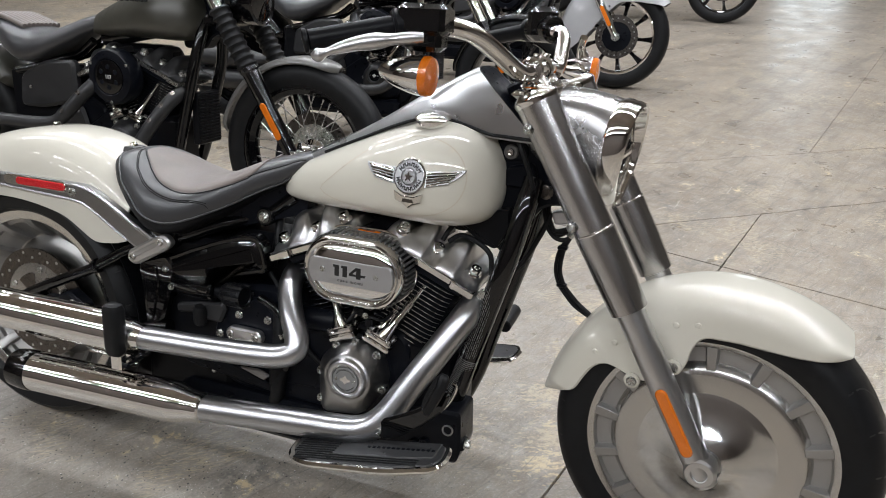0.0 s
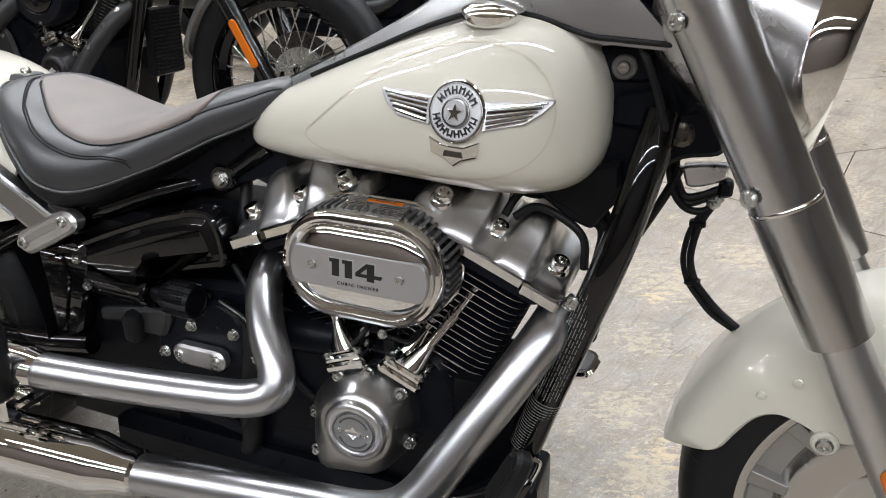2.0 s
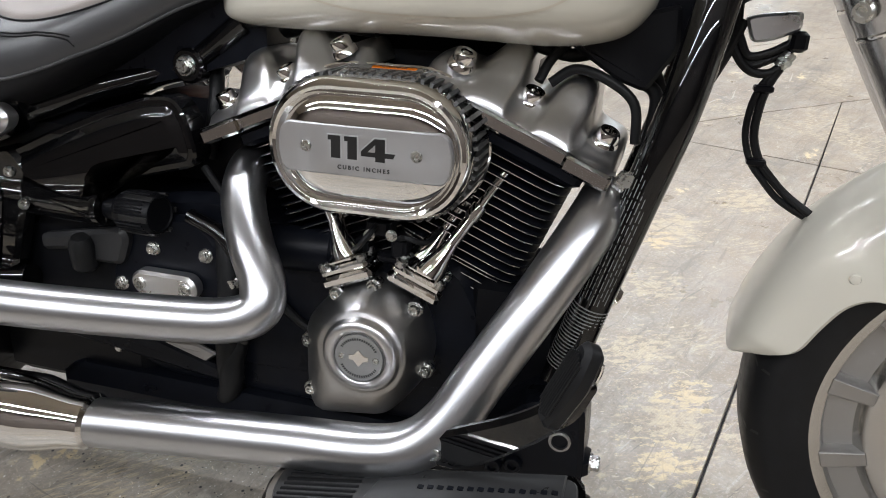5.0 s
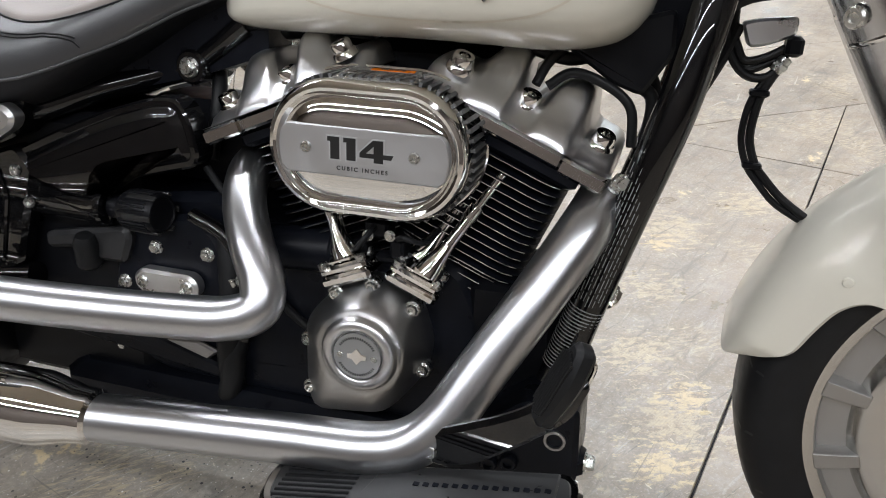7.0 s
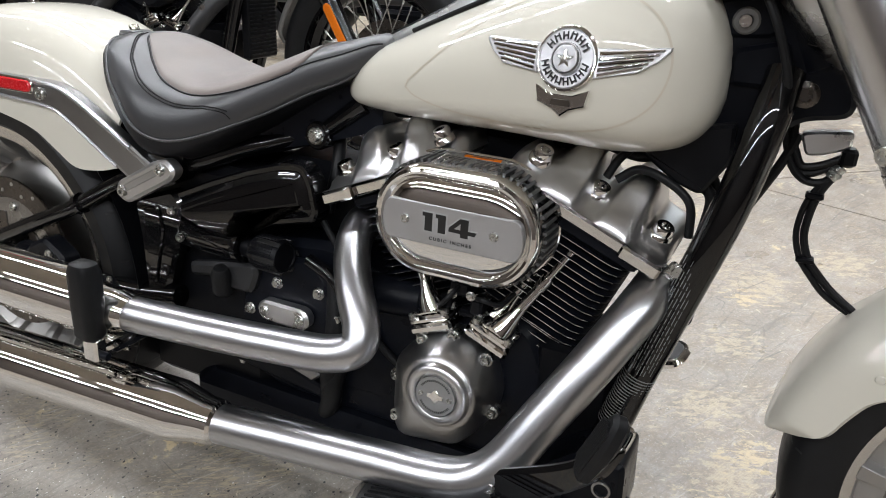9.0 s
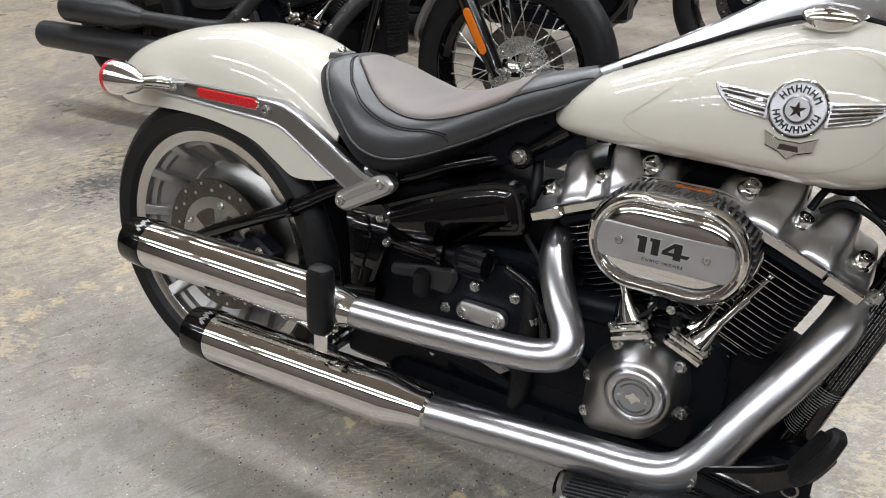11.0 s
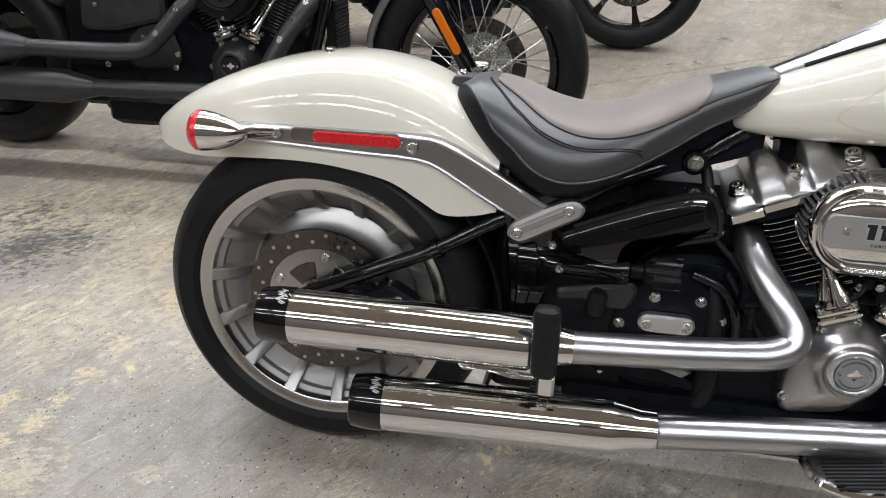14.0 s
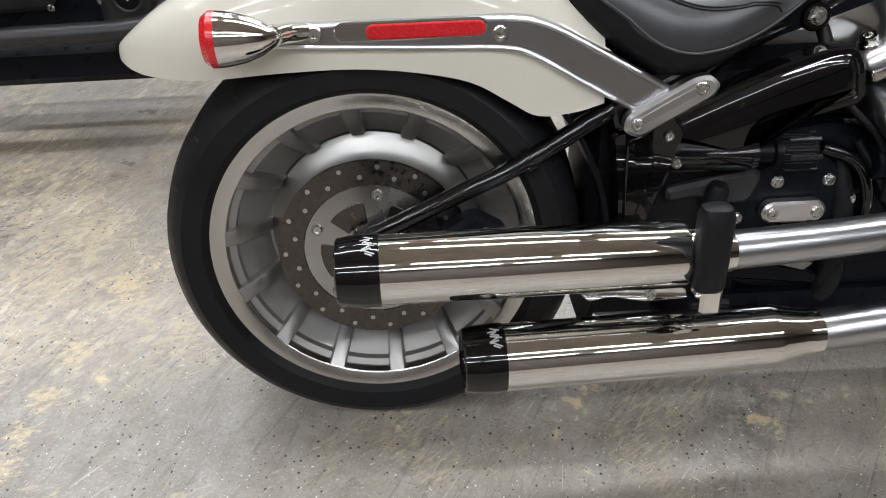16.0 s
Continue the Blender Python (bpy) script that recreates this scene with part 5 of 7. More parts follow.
words("caption", "CUBIC INCHES", 0.0062, M_INK_SHADE, facing(AC[0] + 0.001, -0.1618, AC[1] - 0.0175), cover, 0.0004, 0.0001, 1.5)
for x in (-0.064, 0.059):
    part("plate_screw", bolt((AC[0] + x, -0.1612, AC[1] + 0.002), r=0.0062, h=0.003), M_STEEL, cover)
slope = V(0, 0.045, 0.007).normalized()
lm = Matrix((V(1, 0, 0), slope, V(1, 0, 0).cross(slope))).transposed().to_4x4()
lm.translation = V(AC[0] + 0.004, -0.1230, AC[1] + 0.0775)
label = part("warning_label", moved(loft([[V(x, y, z) for x, y in rounded([(-0.046 - w, -0.022), (0.046 + w, -0.022), (0.040 + w, 0.024), (-0.040 - w, 0.024)], 0.006, 3)] for z, w in ((-0.012, 0.004), (0.0, 0.001), (0.0008, 0.0))]), lm), M_LABEL, cover, "grey warning sticker with an orange band")
part("warning_band", box((0.010, 0.0185, 0.0010), (0.050, 0.0068, 0.0008), 0.0002, lm), M_ORANGE, label)
words("warning_word", "WARNING", 0.0060, M_INK_SHADE, lm @ Matrix.Translation((0.010, 0.0185, 0.0016)), label, 0.0002)
for r in range(6):
    for x in (-0.022, 0.024):
        part("warning_line", box((x, 0.009 - 0.0046 * r, 0.0009), (0.036 - 0.004 * (r % 2), 0.0014, 0.0005), 0.0001, lm), M_DISC, label)

# exhausts
up = [(0.744, -0.04, 0.528), (0.745, -0.080, 0.518), (0.759, -0.120, 0.492), (0.787, -0.156, 0.455), (0.812, -0.178, 0.418), (0.812, -0.192, 0.392), (0.780, -0.203, 0.379), (0.72, -0.214, 0.376), (0.60, -0.238, 0.378), (0.463, -0.262, 0.382)]
lo = [(1.176, -0.06, 0.535), (1.160, -0.105, 0.505), (1.120, -0.150, 0.435), (1.075, -0.185, 0.360), (1.042, -0.208, 0.305), (1.008, -0.220, 0.275), (0.96, -0.226, 0.262), (0.87, -0.230, 0.255), (0.74, -0.240, 0.247), (0.612, -0.252, 0.240)]
part("header_pipe", tube(up, 0.0262, 32, 8), M_BRUSH, bike, "brushed steel upper exhaust header", 60)
part("header_pipe", tube(lo, 0.0290, 32, 8), M_BRUSH, bike, "brushed steel lower exhaust header", 60)
for a, b, nose in (((0.412, -0.265, 0.384), (0.020, -0.280, 0.388), [(0.0290, -0.003), (0.0430, -0.002), (0.0455, 0.002)]),
                   ((0.618, -0.252, 0.241), (0.176, -0.285, 0.246), [(0.0285, -0.006), (0.0335, -0.002), (0.0345, 0.016), (0.0350, 0.022), (0.0440, 0.060), (0.0460, 0.070)])):
    a, b = V(*a), V(*b)
    d = (b - a).normalized()
    h = (b - a).length
    muf = part("muffler", lathe(nose + [(0.0460, h)], a, d, 64), M_CHROME, bike, "chrome straight muffler")
    part("end_cap", lathe([(0.0470, h - 0.002), (0.0478, h), (0.0478, h + 0.014), (0.0466, h + 0.034), (0.0435, h + 0.052), (0.0405, h + 0.054), (0.037, h + 0.050), (0.035, h + 0.040), (0.035, h - 0.02)], a, d, 64), M_BLACK, muf, "black muffler end cap")
    # worn white maker's mark as plain bars
    for k in range(9):
        t = radians(122 - 8.5 * k)
        side = d.cross(V(0, 0, 1)).normalized()
        upv = side.cross(d)
        rad = side * math.cos(t) + upv * math.sin(t)
        if rad.y > 0:
            rad = -side * math.cos(t) + upv * math.sin(t)
        p = a + d * (h + 0.012) + rad * 0.0478
        tang = d.cross(rad).normalized()
        mm = Matrix((( *tang, ), (*d, ), (*rad, ))).transposed().to_4x4()
        mm.translation = p
        part("maker_mark", box((0, 0.003 * (k % 2) - 0.0015, 0), (0.0022, 0.016 - 0.003 * (k % 3), 0.0006), 0.0002, mm @ Matrix.Rotation(radians((-24, 30, -12, 18)[k % 4]), 4, 'Z')), M_PRINT, muf)
part("muffler_clamp", tube([(0.478, -0.2615, 0.3815), (0.45, -0.263, 0.3825), (0.412, -0.2645, 0.3835)], [0.0275, 0.0330, 0.0345], 32, 3), M_CHROME, bike, "chrome collar at the muffler mouth")
# bracket between the mufflers
part("muffler_bracket", plate(rounded([(0.275, 0.335), (0.36, 0.325), (0.43, 0.322), (0.44, 0.300), (0.38, 0.297), (0.33, 0.308), (0.30, 0.300)], 0.008, 3), -0.235, -0.243, 0.002), M_CHROME, bike)
for x, z in ((0.305, 0.318), (0.385, 0.311)):
    part("bracket_bolt", bolt((x, -0.242, z), r=0.008, h=0.006), M_STEEL, bike)

# passenger peg, folded up
peg = part("passenger_peg", loft([[V(x, y, z) for x, y in rounded([(0.416 + i, -0.322 + i), (0.458 - i, -0.322 + i), (0.458 - i, -0.285 - i), (0.416 + i, -0.285 - i)], 0.014, 5)] for z, i in ((0.352, 0.004), (0.358, 0.001), (0.40, 0.0), (0.455, 0.0), (0.466, 0.003), (0.470, 0.010))]), M_RUBBER, bike, "black rubber passenger footpeg folded up")
part("peg_clevis", join(box((0.442, -0.303, 0.336), (0.028, 0.022, 0.038), 0.004), box((0.445, -0.26, 0.325), (0.018, 0.09, 0.016), 0.004)), M_CHROME, peg)
part("peg_pin", rod((0.418, -0.303, 0.328), (0.468, -0.303, 0.328), 0.006), M_DULL, peg)

# swing arm, axle, inner guard and side plates
part("swing_arm", join(tube([(-0.03, -0.128, 0.345), (0.02, -0.130, 0.372), (0.13, -0.132, 0.424), (0.22, -0.132, 0.466), (0.33, -0.125, 0.530), (0.40, -0.11, 0.56)], 0.0135, 16, 4),
                       tube([(0.225, -0.132, 0.469), (0.235, -0.132, 0.474)], 0.018, 16, 1),
                       tube([(0.0, -0.128, 0.335), (0.15, -0.128, 0.33), (0.32, -0.12, 0.33), (0.42, -0.11, 0.34)], 0.020, 16, 4)), M_BLACK, bike, "gloss black swing arm")
part("axle_nut", hexbolt((0.0, -0.128, 0.325), r=0.018, h=0.014), M_STEEL, bike)
part("axle_adjuster", join(box((0.10, -0.132, 0.350), (0.08, 0.03, 0.04), 0.006), rod((0.06, -0.145, 0.356), (0.13, -0.145, 0.362), 0.007)), M_DULL, bike)
part("caliper", plate(rounded([(0.10, 0.30), (0.19, 0.29), (0.20, 0.37), (0.15, 0.40), (0.10, 0.37)], 0.015), -0.115, -0.155, 0.006), M_DULL, bike, "black rear brake caliper")
part("caliper_bolt", bolt((0.165, -0.154, 0.372), r=0.009), M_STEEL, bike)
guard = []
for a in np.linspace(-24, 62, 22):
    ca, sa = math.cos(radians(a)), math.sin(radians(a))
    guard.append([V(r * ca, y, 0.325 + r * sa) for r, y in ((0.345, -0.13), (0.345, 0.13), (0.352, 0.135), (0.352, -0.135))])
part("inner_fender", loft(guard), M_PLASTIC, bike, "black plastic inner fender")
part("frame_plate", join(plate(rounded([(0.345, 0.50), (0.43, 0.53), (0.455, 0.50), (0.41, 0.36), (0.385, 0.33), (0.36, 0.34), (0.355, 0.42)], 0.012), -0.095, -0.125, 0.006),
                         plate(rounded([(0.368, 0.49), (0.40, 0.50), (0.41, 0.46), (0.385, 0.36), (0.370, 0.36)], 0.008), -0.124, -0.129, 0.003)), M_BLACK, bike)
part("rail_bracket", plate(rounded([(0.35, 0.505), (0.45, 0.545), (0.47, 0.60), (0.42, 0.60), (0.34, 0.55)], 0.012), -0.09, -0.138, 0.005), M_BLACK, bike)

# side cover with its two bolts
sc = [(0.399, 0.503), (0.414, 0.516), (0.497, 0.554), (0.575, 0.586), (0.635, 0.605), (0.674, 0.608), (0.690, 0.582), (0.699, 0.541), (0.692, 0.526), (0.639, 0.512), (0.565, 0.492), (0.559, 0.434), (0.449, 0.436), (0.417, 0.442), (0.404, 0.472)]
so = rounded(sc, 0.014, 4)
side = part("side_cover", loft([[V(q[0], y, q[1]) for q in inset(so, i)] for i, y in ((0, -0.085), (0, -0.116), (0.003, -0.119), (0.009, -0.119), (0.011, -0.1175), (0.014, -0.1190), (0.018, -0.1215), (0.023, -0.1235), (0.028, -0.1242))]), M_BLACK, bike, "gloss black side cover", 18)
part("cover_rib", loft([[V(x, -0.112 - d * math.sin(a), z0 + w * math.cos(a)) for a in np.linspace(0, math.pi, 11)] for x, z0, w, d in ((0.468, 0.466, 0.003, 0.010), (0.50, 0.463, 0.010, 0.015), (0.545, 0.459, 0.021, 0.020), (0.549, 0.458, 0.024, 0.023), (0.557, 0.458, 0.024, 0.023), (0.558, 0.458, 0.018, 0.018))]), M_BLACK, side)
for x, z in ((0.427, 0.495), (0.442, 0.453)):
    part("cover_bolt", bolt((x, -0.124, z), r=0.0075, h=0.006), M_STEEL, side)
knob = part("dust_cap", lathe([(0.015, 0), (0.016, 0.010), (0.016, 0.020), (0.022, 0.022), (0.0255, 0.028), (0.026, 0.074), (0.0235, 0.079), (0.0215, 0.0795), (0.0205, 0.077), (0.0005, 0.0765)], (0.562, -0.110, 0.459), (1, -0.10, 0.02), 32), M_PLASTIC, bike, "knurled black plastic connector cap")
cm = axis_frame((0.562, -0.110, 0.459), (1, -0.10, 0.02))
for k in range(36):
    a = 2 * math.pi * k / 36
    # slots are bars on the surface, their inner shade given as black
    slot = k % 6 == 0
    part("cap_slot" if slot else "cap_rib", moved(box((0.0264, 0, 0.060 if slot else 0.051), (0.0030, 0.0075, 0.044) if slot else (0.0020, 0.0022, 0.042), 0.0008), cm @ Matrix.Rotation(a, 4, "Z")), M_INK_SHADE if slot else M_PLASTIC, knob)

# gearbox cover, plate and bolts
gc = [(0.53, 0.325), (0.56, 0.30), (0.70, 0.305), (0.725, 0.345), (0.70, 0.43), (0.665, 0.455), (0.60, 0.445), (0.545, 0.40)]
part("gearbox_cover", plate(rounded(gc, 0.02), -0.078, -0.094, 0.007), M_DULL, bike, "satin black gearbox cover")
gp = part("gearbox_plate", plate(stadium(0.6315, 0.3615, 0.048, 0.0175), -0.094, -0.116, 0.004), M_BRIGHT, bike, "bright clutch cover plate")
for x in (0.5985, 0.6645):
    part("plate_bolt", bolt((x, -0.1155, 0.3615), r=0.0085, h=0.004), M_STEEL, gp)
for x, z in ((0.608, 0.404), (0.685, 0.404), (0.553, 0.347), (0.722, 0.372), (0.715, 0.330)):
    part("gearbox_bolt", join(rod((x, -0.085, z), (x, -0.097, z), 0.010, 16), hexbolt((x, -0.096, z), r=0.0068, h=0.007)), M_STEEL, bike)
part("sump_plate", plate(rounded([(0.552, 0.268), (0.573, 0.251), (0.626, 0.251), (0.669, 0.244), (0.692, 0.264), (0.66, 0.275)], 0.006, 3), -0.088, -0.097, 0.003), M_STRUT, bike, "grey lower case plate")
part("side_tray", plate(rounded([(0.437, 0.405), (0.571, 0.431), (0.579, 0.415), (0.564, 0.377), (0.500, 0.376), (0.488, 0.390), (0.440, 0.382)], 0.010, 4), -0.088, -0.108, 0.006), M_PIPE, bike, "satin black electrical tray")
part("case_hose", tube([(0.722, -0.085, 0.300), (0.718, -0.100, 0.268), (0.715, -0.102, 0.232), (0.700, -0.095, 0.190)], 0.016, 16, 5), M_RUBBER, bike)
for x in (0.585, 0.612, 0.640, 0.668, 0.53):
    part("sump_bolt", hexbolt((x, -0.086, 0.242), r=0.0062, h=0.007), M_STEEL, bike)
part("breather_hose", tube([(0.70, -0.07, 0.44), (0.715, -0.09, 0.36), (0.712, -0.10, 0.28), (0.708, -0.09, 0.21)], 0.017, 16, 5), M_RUBBER, bike)
part("linkage_boot", lathe([(0.012, 0), (0.017, 0.006), (0.017, 0.040), (0.012, 0.050), (0.0005, 0.052)], (0.508, -0.105, 0.365), (0.1, -0.2, 1), 20), M_RUBBER, bike)
part("case_lip", tube([(0.665, -0.092, 0.455), (0.715, -0.098, 0.435), (0.742, -0.10, 0.39), (0.748, -0.10, 0.335), (0.735, -0.098, 0.295)], 0.010, 12, 5), M_BLACK, bike)
part("wire_loom", tube([(0.69, -0.09, 0.52), (0.735, -0.105, 0.475), (0.762, -0.11, 0.42), (0.768, -0.105, 0.37)], 0.005, 10, 6), M_RUBBER, bike)
part("drain_pan", plate(rounded([(0.43, 0.29), (0.45, 0.255), (0.70, 0.225), (0.70, 0.245), (0.56, 0.285)], 0.01), -0.085, -0.10, 0.004), M_DULL, bike)
part("starter_case", rod((0.74, -0.095, 0.43), (0.86, -0.08, 0.43), 0.028, 20), M_DULL, bike)
for p, s in (((0.925, -0.100, 0.478), (0.030, 0.03, 0.022)), ((0.952, -0.105, 0.458), (0.018, 0.03, 0.026)), ((0.902, -0.100, 0.452), (0.020, 0.025, 0.018)), ((0.938, -0.098, 0.440), (0.034, 0.02, 0.012))):
    part("sensor_plug", box(p, s, 0.004), M_PLASTIC, bike)
for p in ((0.916, -0.115, 0.470), (0.944, -0.118, 0.474), (0.958, -0.118, 0.445)):
    part("sensor_bolt", hexbolt(p, r=0.0055, h=0.006), M_STEEL, bike)
for q in ([(0.925, -0.11, 0.485), (0.915, -0.13, 0.468), (0.897, -0.12, 0.450), (0.880, -0.10, 0.455)], [(0.952, -0.115, 0.470), (0.965, -0.13, 0.478), (0.985, -0.115, 0.470), (0.995, -0.09, 0.48)]):
    part("sensor_wire", tube(q, 0.0035, 8, 5), M_RUBBER, bike)
part("oil_line", tube([(0.72, -0.085, 0.46), (0.76, -0.10, 0.40), (0.80, -0.09, 0.34), (0.86, -0.085, 0.30)], 0.006, 10, 5), M_RUBBER, bike)
part("seat_mount_bolt", join(rod((0.646, 0.03, 0.634), (0.646, -0.050, 0.634), 0.0135, 24), hexbolt((0.646, -0.049, 0.634), r=0.0095, h=0.007)), M_STEEL, bike, "large hex bolt")
part("mount_bush", rod((0.646, 0.03, 0.634), (0.646, -0.046, 0.634), 0.022, 24), M_BLACK, bike)

# handlebar, controls and indicators
BAR = [(1.243, 0.0, 1.008), (1.243, -0.06, 1.004), (1.236, -0.115, 1.004), (1.205, -0.175, 1.040), (1.172, -0.225, 1.070), (1.120, -0.262, 1.078), (1.07, -0.296, 1.074), (0.948, -0.374, 1.042)]
LEFTBAR = [(1.243, 0.0, 1.008), (1.250, 0.06, 1.004), (1.256, 0.115, 1.004), (1.250, 0.175, 1.040), (1.236, 0.225, 1.075), (1.19, 0.262, 1.082), (1.14, 0.32, 1.080), (1.02, 0.40, 1.055)]
part("handlebar", join(tube(BAR[:-1], 0.0165, 24, 8), tube(LEFTBAR[:-1], 0.0165, 24, 8)), M_CHROME, bike, "wide chrome handlebar", 60)
for q in (BAR, LEFTBAR):
    a, b = V(*q[-2]), V(*q[-1])
    part("grip", join(rod(a, b, 0.0175, 24), lathe([(0.0175, 0), (0.0200, 0.002), (0.0200, 0.007), (0.017, 0.009)], b, b - a, 24)), M_PLASTIC, bike, "black rubber grip")
    part("switch_housing", join(rod(a + (a - b) * 0.30, a + (a - b) * -0.05, 0.027, 24), box(tuple(a + (a - b) * 0.15 + V(0, 0, 0.0)), (0.05, 0.045, 0.05), 0.01)), M_PLASTIC, bike, "black switch housing")
part("switch_housing", join(rod((1.215, 0.245, 1.085), (1.155, 0.300, 1.084), 0.031, 20), box((1.185, 0.27, 1.095), (0.07, 0.06, 0.075), 0.012)), M_BLACK, bike, "black clutch perch and switch housing")
part("master_cylinder", join(box((1.115, -0.285, 1.085), (0.085, 0.06, 0.05), 0.008), box((1.115, -0.285, 1.055), (0.070, 0.045, 0.04), 0.008)), M_BLACK, bike, "gloss black brake master cylinder")
part("mirror_stem", tube([(1.105, -0.285, 1.105), (1.103, -0.29, 1.14), (1.08, -0.33, 1.22)], 0.005, 10, 4), M_CHROME, bike)
lev = [(1.128, -0.325, 1.058, 0.008), (1.110, -0.335, 1.056, 0.0100), (1.085, -0.347, 1.052, 0.0095), (1.062, -0.360, 1.048, 0.0135), (1.035, -0.376, 1.042, 0.0115), (1.010, -0.392, 1.033, 0.0085), (0.996, -0.401, 1.027, 0.0065), (0.985, -0.408, 1.022, 0.0115), (0.976, -0.412, 1.020, 0.004)]
part("brake_lever", tube([q[:3] for q in lev], [q[3] for q in lev], 18, 5), M_SATIN, bike, "satin aluminium brake lever")
for y in (-0.042, 0.042):
    part("riser", tube([(1.272, y, 0.968), (1.258, y, 0.985), (1.243, y, 1.004)], [0.017, 0.016, 0.018], 20, 4), M_CHROME, bike, "chrome handlebar riser")
    part("riser_clamp", rod((1.243, y - 0.017, 1.006), (1.243, y + 0.017, 1.006), 0.025, 24), M_CHROME, bike)
    part("clamp_bolt", bolt((1.247, y, 1.030), (0.2, 0, 1), 0.007, 0.008), M_CHROME, bike)
for s, lx in ((-1, 1.122), (1, 1.30)):
    c = V(lx, s * 0.295, 0.996)
    body = part("indicator_body", lathe([(0.003, -0.085), (0.012, -0.078), (0.024, -0.052), (0.031, -0.026), (0.0335, -0.008), (0.0335, 0.0)], c, (1, 0.02 * s, -0.05), 36), M_CHROME, bike, "chrome bullet indicator")
    part("indicator_lens", lathe([(0.0335, 0.0), (0.0335, 0.008), (0.031, 0.013), (0.014, 0.016), (0.0005, 0.0165)], c, (1, 0.02 * s, -0.05), 36), M_ORANGE, body, "amber indicator lens")
    part("indicator_stem", tube([tuple(c + V(-0.03, 0, 0.02)), tuple(c + V(-0.03, -s * 0.01, 0.05)), tuple(c + V(-0.02, -s * 0.03, 0.075))], 0.009, 12, 4), M_CHROME, body)

# cables between the down tube and the fork
for q, r in (([(1.272, 0.02, 0.80), (1.274, 0.03, 0.744), (1.278, 0.03, 0.716), (1.290, 0.03, 0.683), (1.307, 0.03, 0.666), (1.327, 0.03, 0.665), (1.341, 0.03, 0.677)], 0.0050),
             ([(1.284, 0.03, 0.76), (1.287, 0.03, 0.715), (1.293, 0.03, 0.697), (1.303, 0.03, 0.682), (1.323, 0.03, 0.686), (1.347, 0.03, 0.700)], 0.0048), ([(1.280, 0.035, 0.74), (1.292, 0.035, 0.692), (1.306, 0.035, 0.672), (1.329, 0.035, 0.681), (1.352, 0.035, 0.696)], 0.0048),
             ([(1.345, 0.03, 0.684), (1.334, 0.03, 0.665), (1.327, 0.03, 0.647), (1.323, 0.03, 0.623), (1.323, 0.03, 0.595), (1.333, 0.03, 0.568), (1.347, 0.03, 0.551), (1.369, 0.03, 0.530), (1.400, 0.025, 0.510)], 0.0050),
             ([(1.338, 0.03, 0.676), (1.328, 0.03, 0.662), (1.319, 0.03, 0.645), (1.314, 0.03, 0.623), (1.314, 0.03, 0.594), (1.324, 0.03, 0.566), (1.339, 0.03, 0.547), (1.362, 0.03, 0.524), (1.398, 0.03, 0.504)], 0.0040),
             ([(1.292, 0.03, 0.72), (1.283, 0.03, 0.691), (1.269, 0.03, 0.658), (1.246, 0.03, 0.610), (1.225, 0.03, 0.58)], 0.0062), ([(1.215, -0.05, 0.90), (1.25, -0.07, 0.84), (1.27, -0.06, 0.78), (1.27, -0.04, 0.72)], 0.005)):
    part("cable", tube(q, r, 10, 6), M_RUBBER, bike)
for p in ((1.324, 0.03, 0.648), (1.330, 0.03, 0.566)):
    part("cable_tie", box(p, (0.021, 0.018, 0.008), 0.002), M_PLASTIC, bike)
part("cable_ferrule", join(rod((1.335, 0.03, 0.672), (1.346, 0.03, 0.688), 0.0075, 12), rod((1.338, 0.03, 0.676), (1.342, 0.03, 0.682), 0.0092, 6)), M_STEEL, bike)
part("cable_clamp", box((1.350, 0.03, 0.700), (0.018, 0.03, 0.022), 0.004), M_PLASTIC, bike)
part("horn_bracket", plate(rounded([(1.293, 0.722), (1.312, 0.727), (1.350, 0.731), (1.350, 0.711), (1.322, 0.699), (1.303, 0.696)], 0.006, 4), 0.045, 0.02, 0.003), M_BRIGHT, bike, "grey cast horn bracket")
part("lower_clamp", moved(box((1.315, 0, 0.835), (0.06, 0.12, 0.03), 0.01), TURNED), M_BLACK, bike)
part("neck_grommet", rod((1.213, 0.0, 0.846), (1.213, -0.040, 0.846), 0.0150, 24), M_GREYPAINT, bike)
part("neck_bolt", bolt((1.213, -0.0395, 0.846), r=0.0085, h=0.008), M_CHROME, bike)
part("neck_bolt", bolt((1.289, -0.030, 0.773), r=0.0150, h=0.005), M_DISC, bike)
part("neck_lug", plate(rounded([(1.17, 0.865), (1.245, 0.875), (1.25, 0.83), (1.17, 0.825)], 0.015), -0.02, -0.036, 0.004), M_DULL, bike)
part("coil_cover", plate(rounded([(1.10, 0.700), (1.225, 0.735), (1.228, 0.690), (1.20, 0.645), (1.17, 0.655)], 0.008), -0.055, 0.055, 0.004), M_PLASTIC, bike)
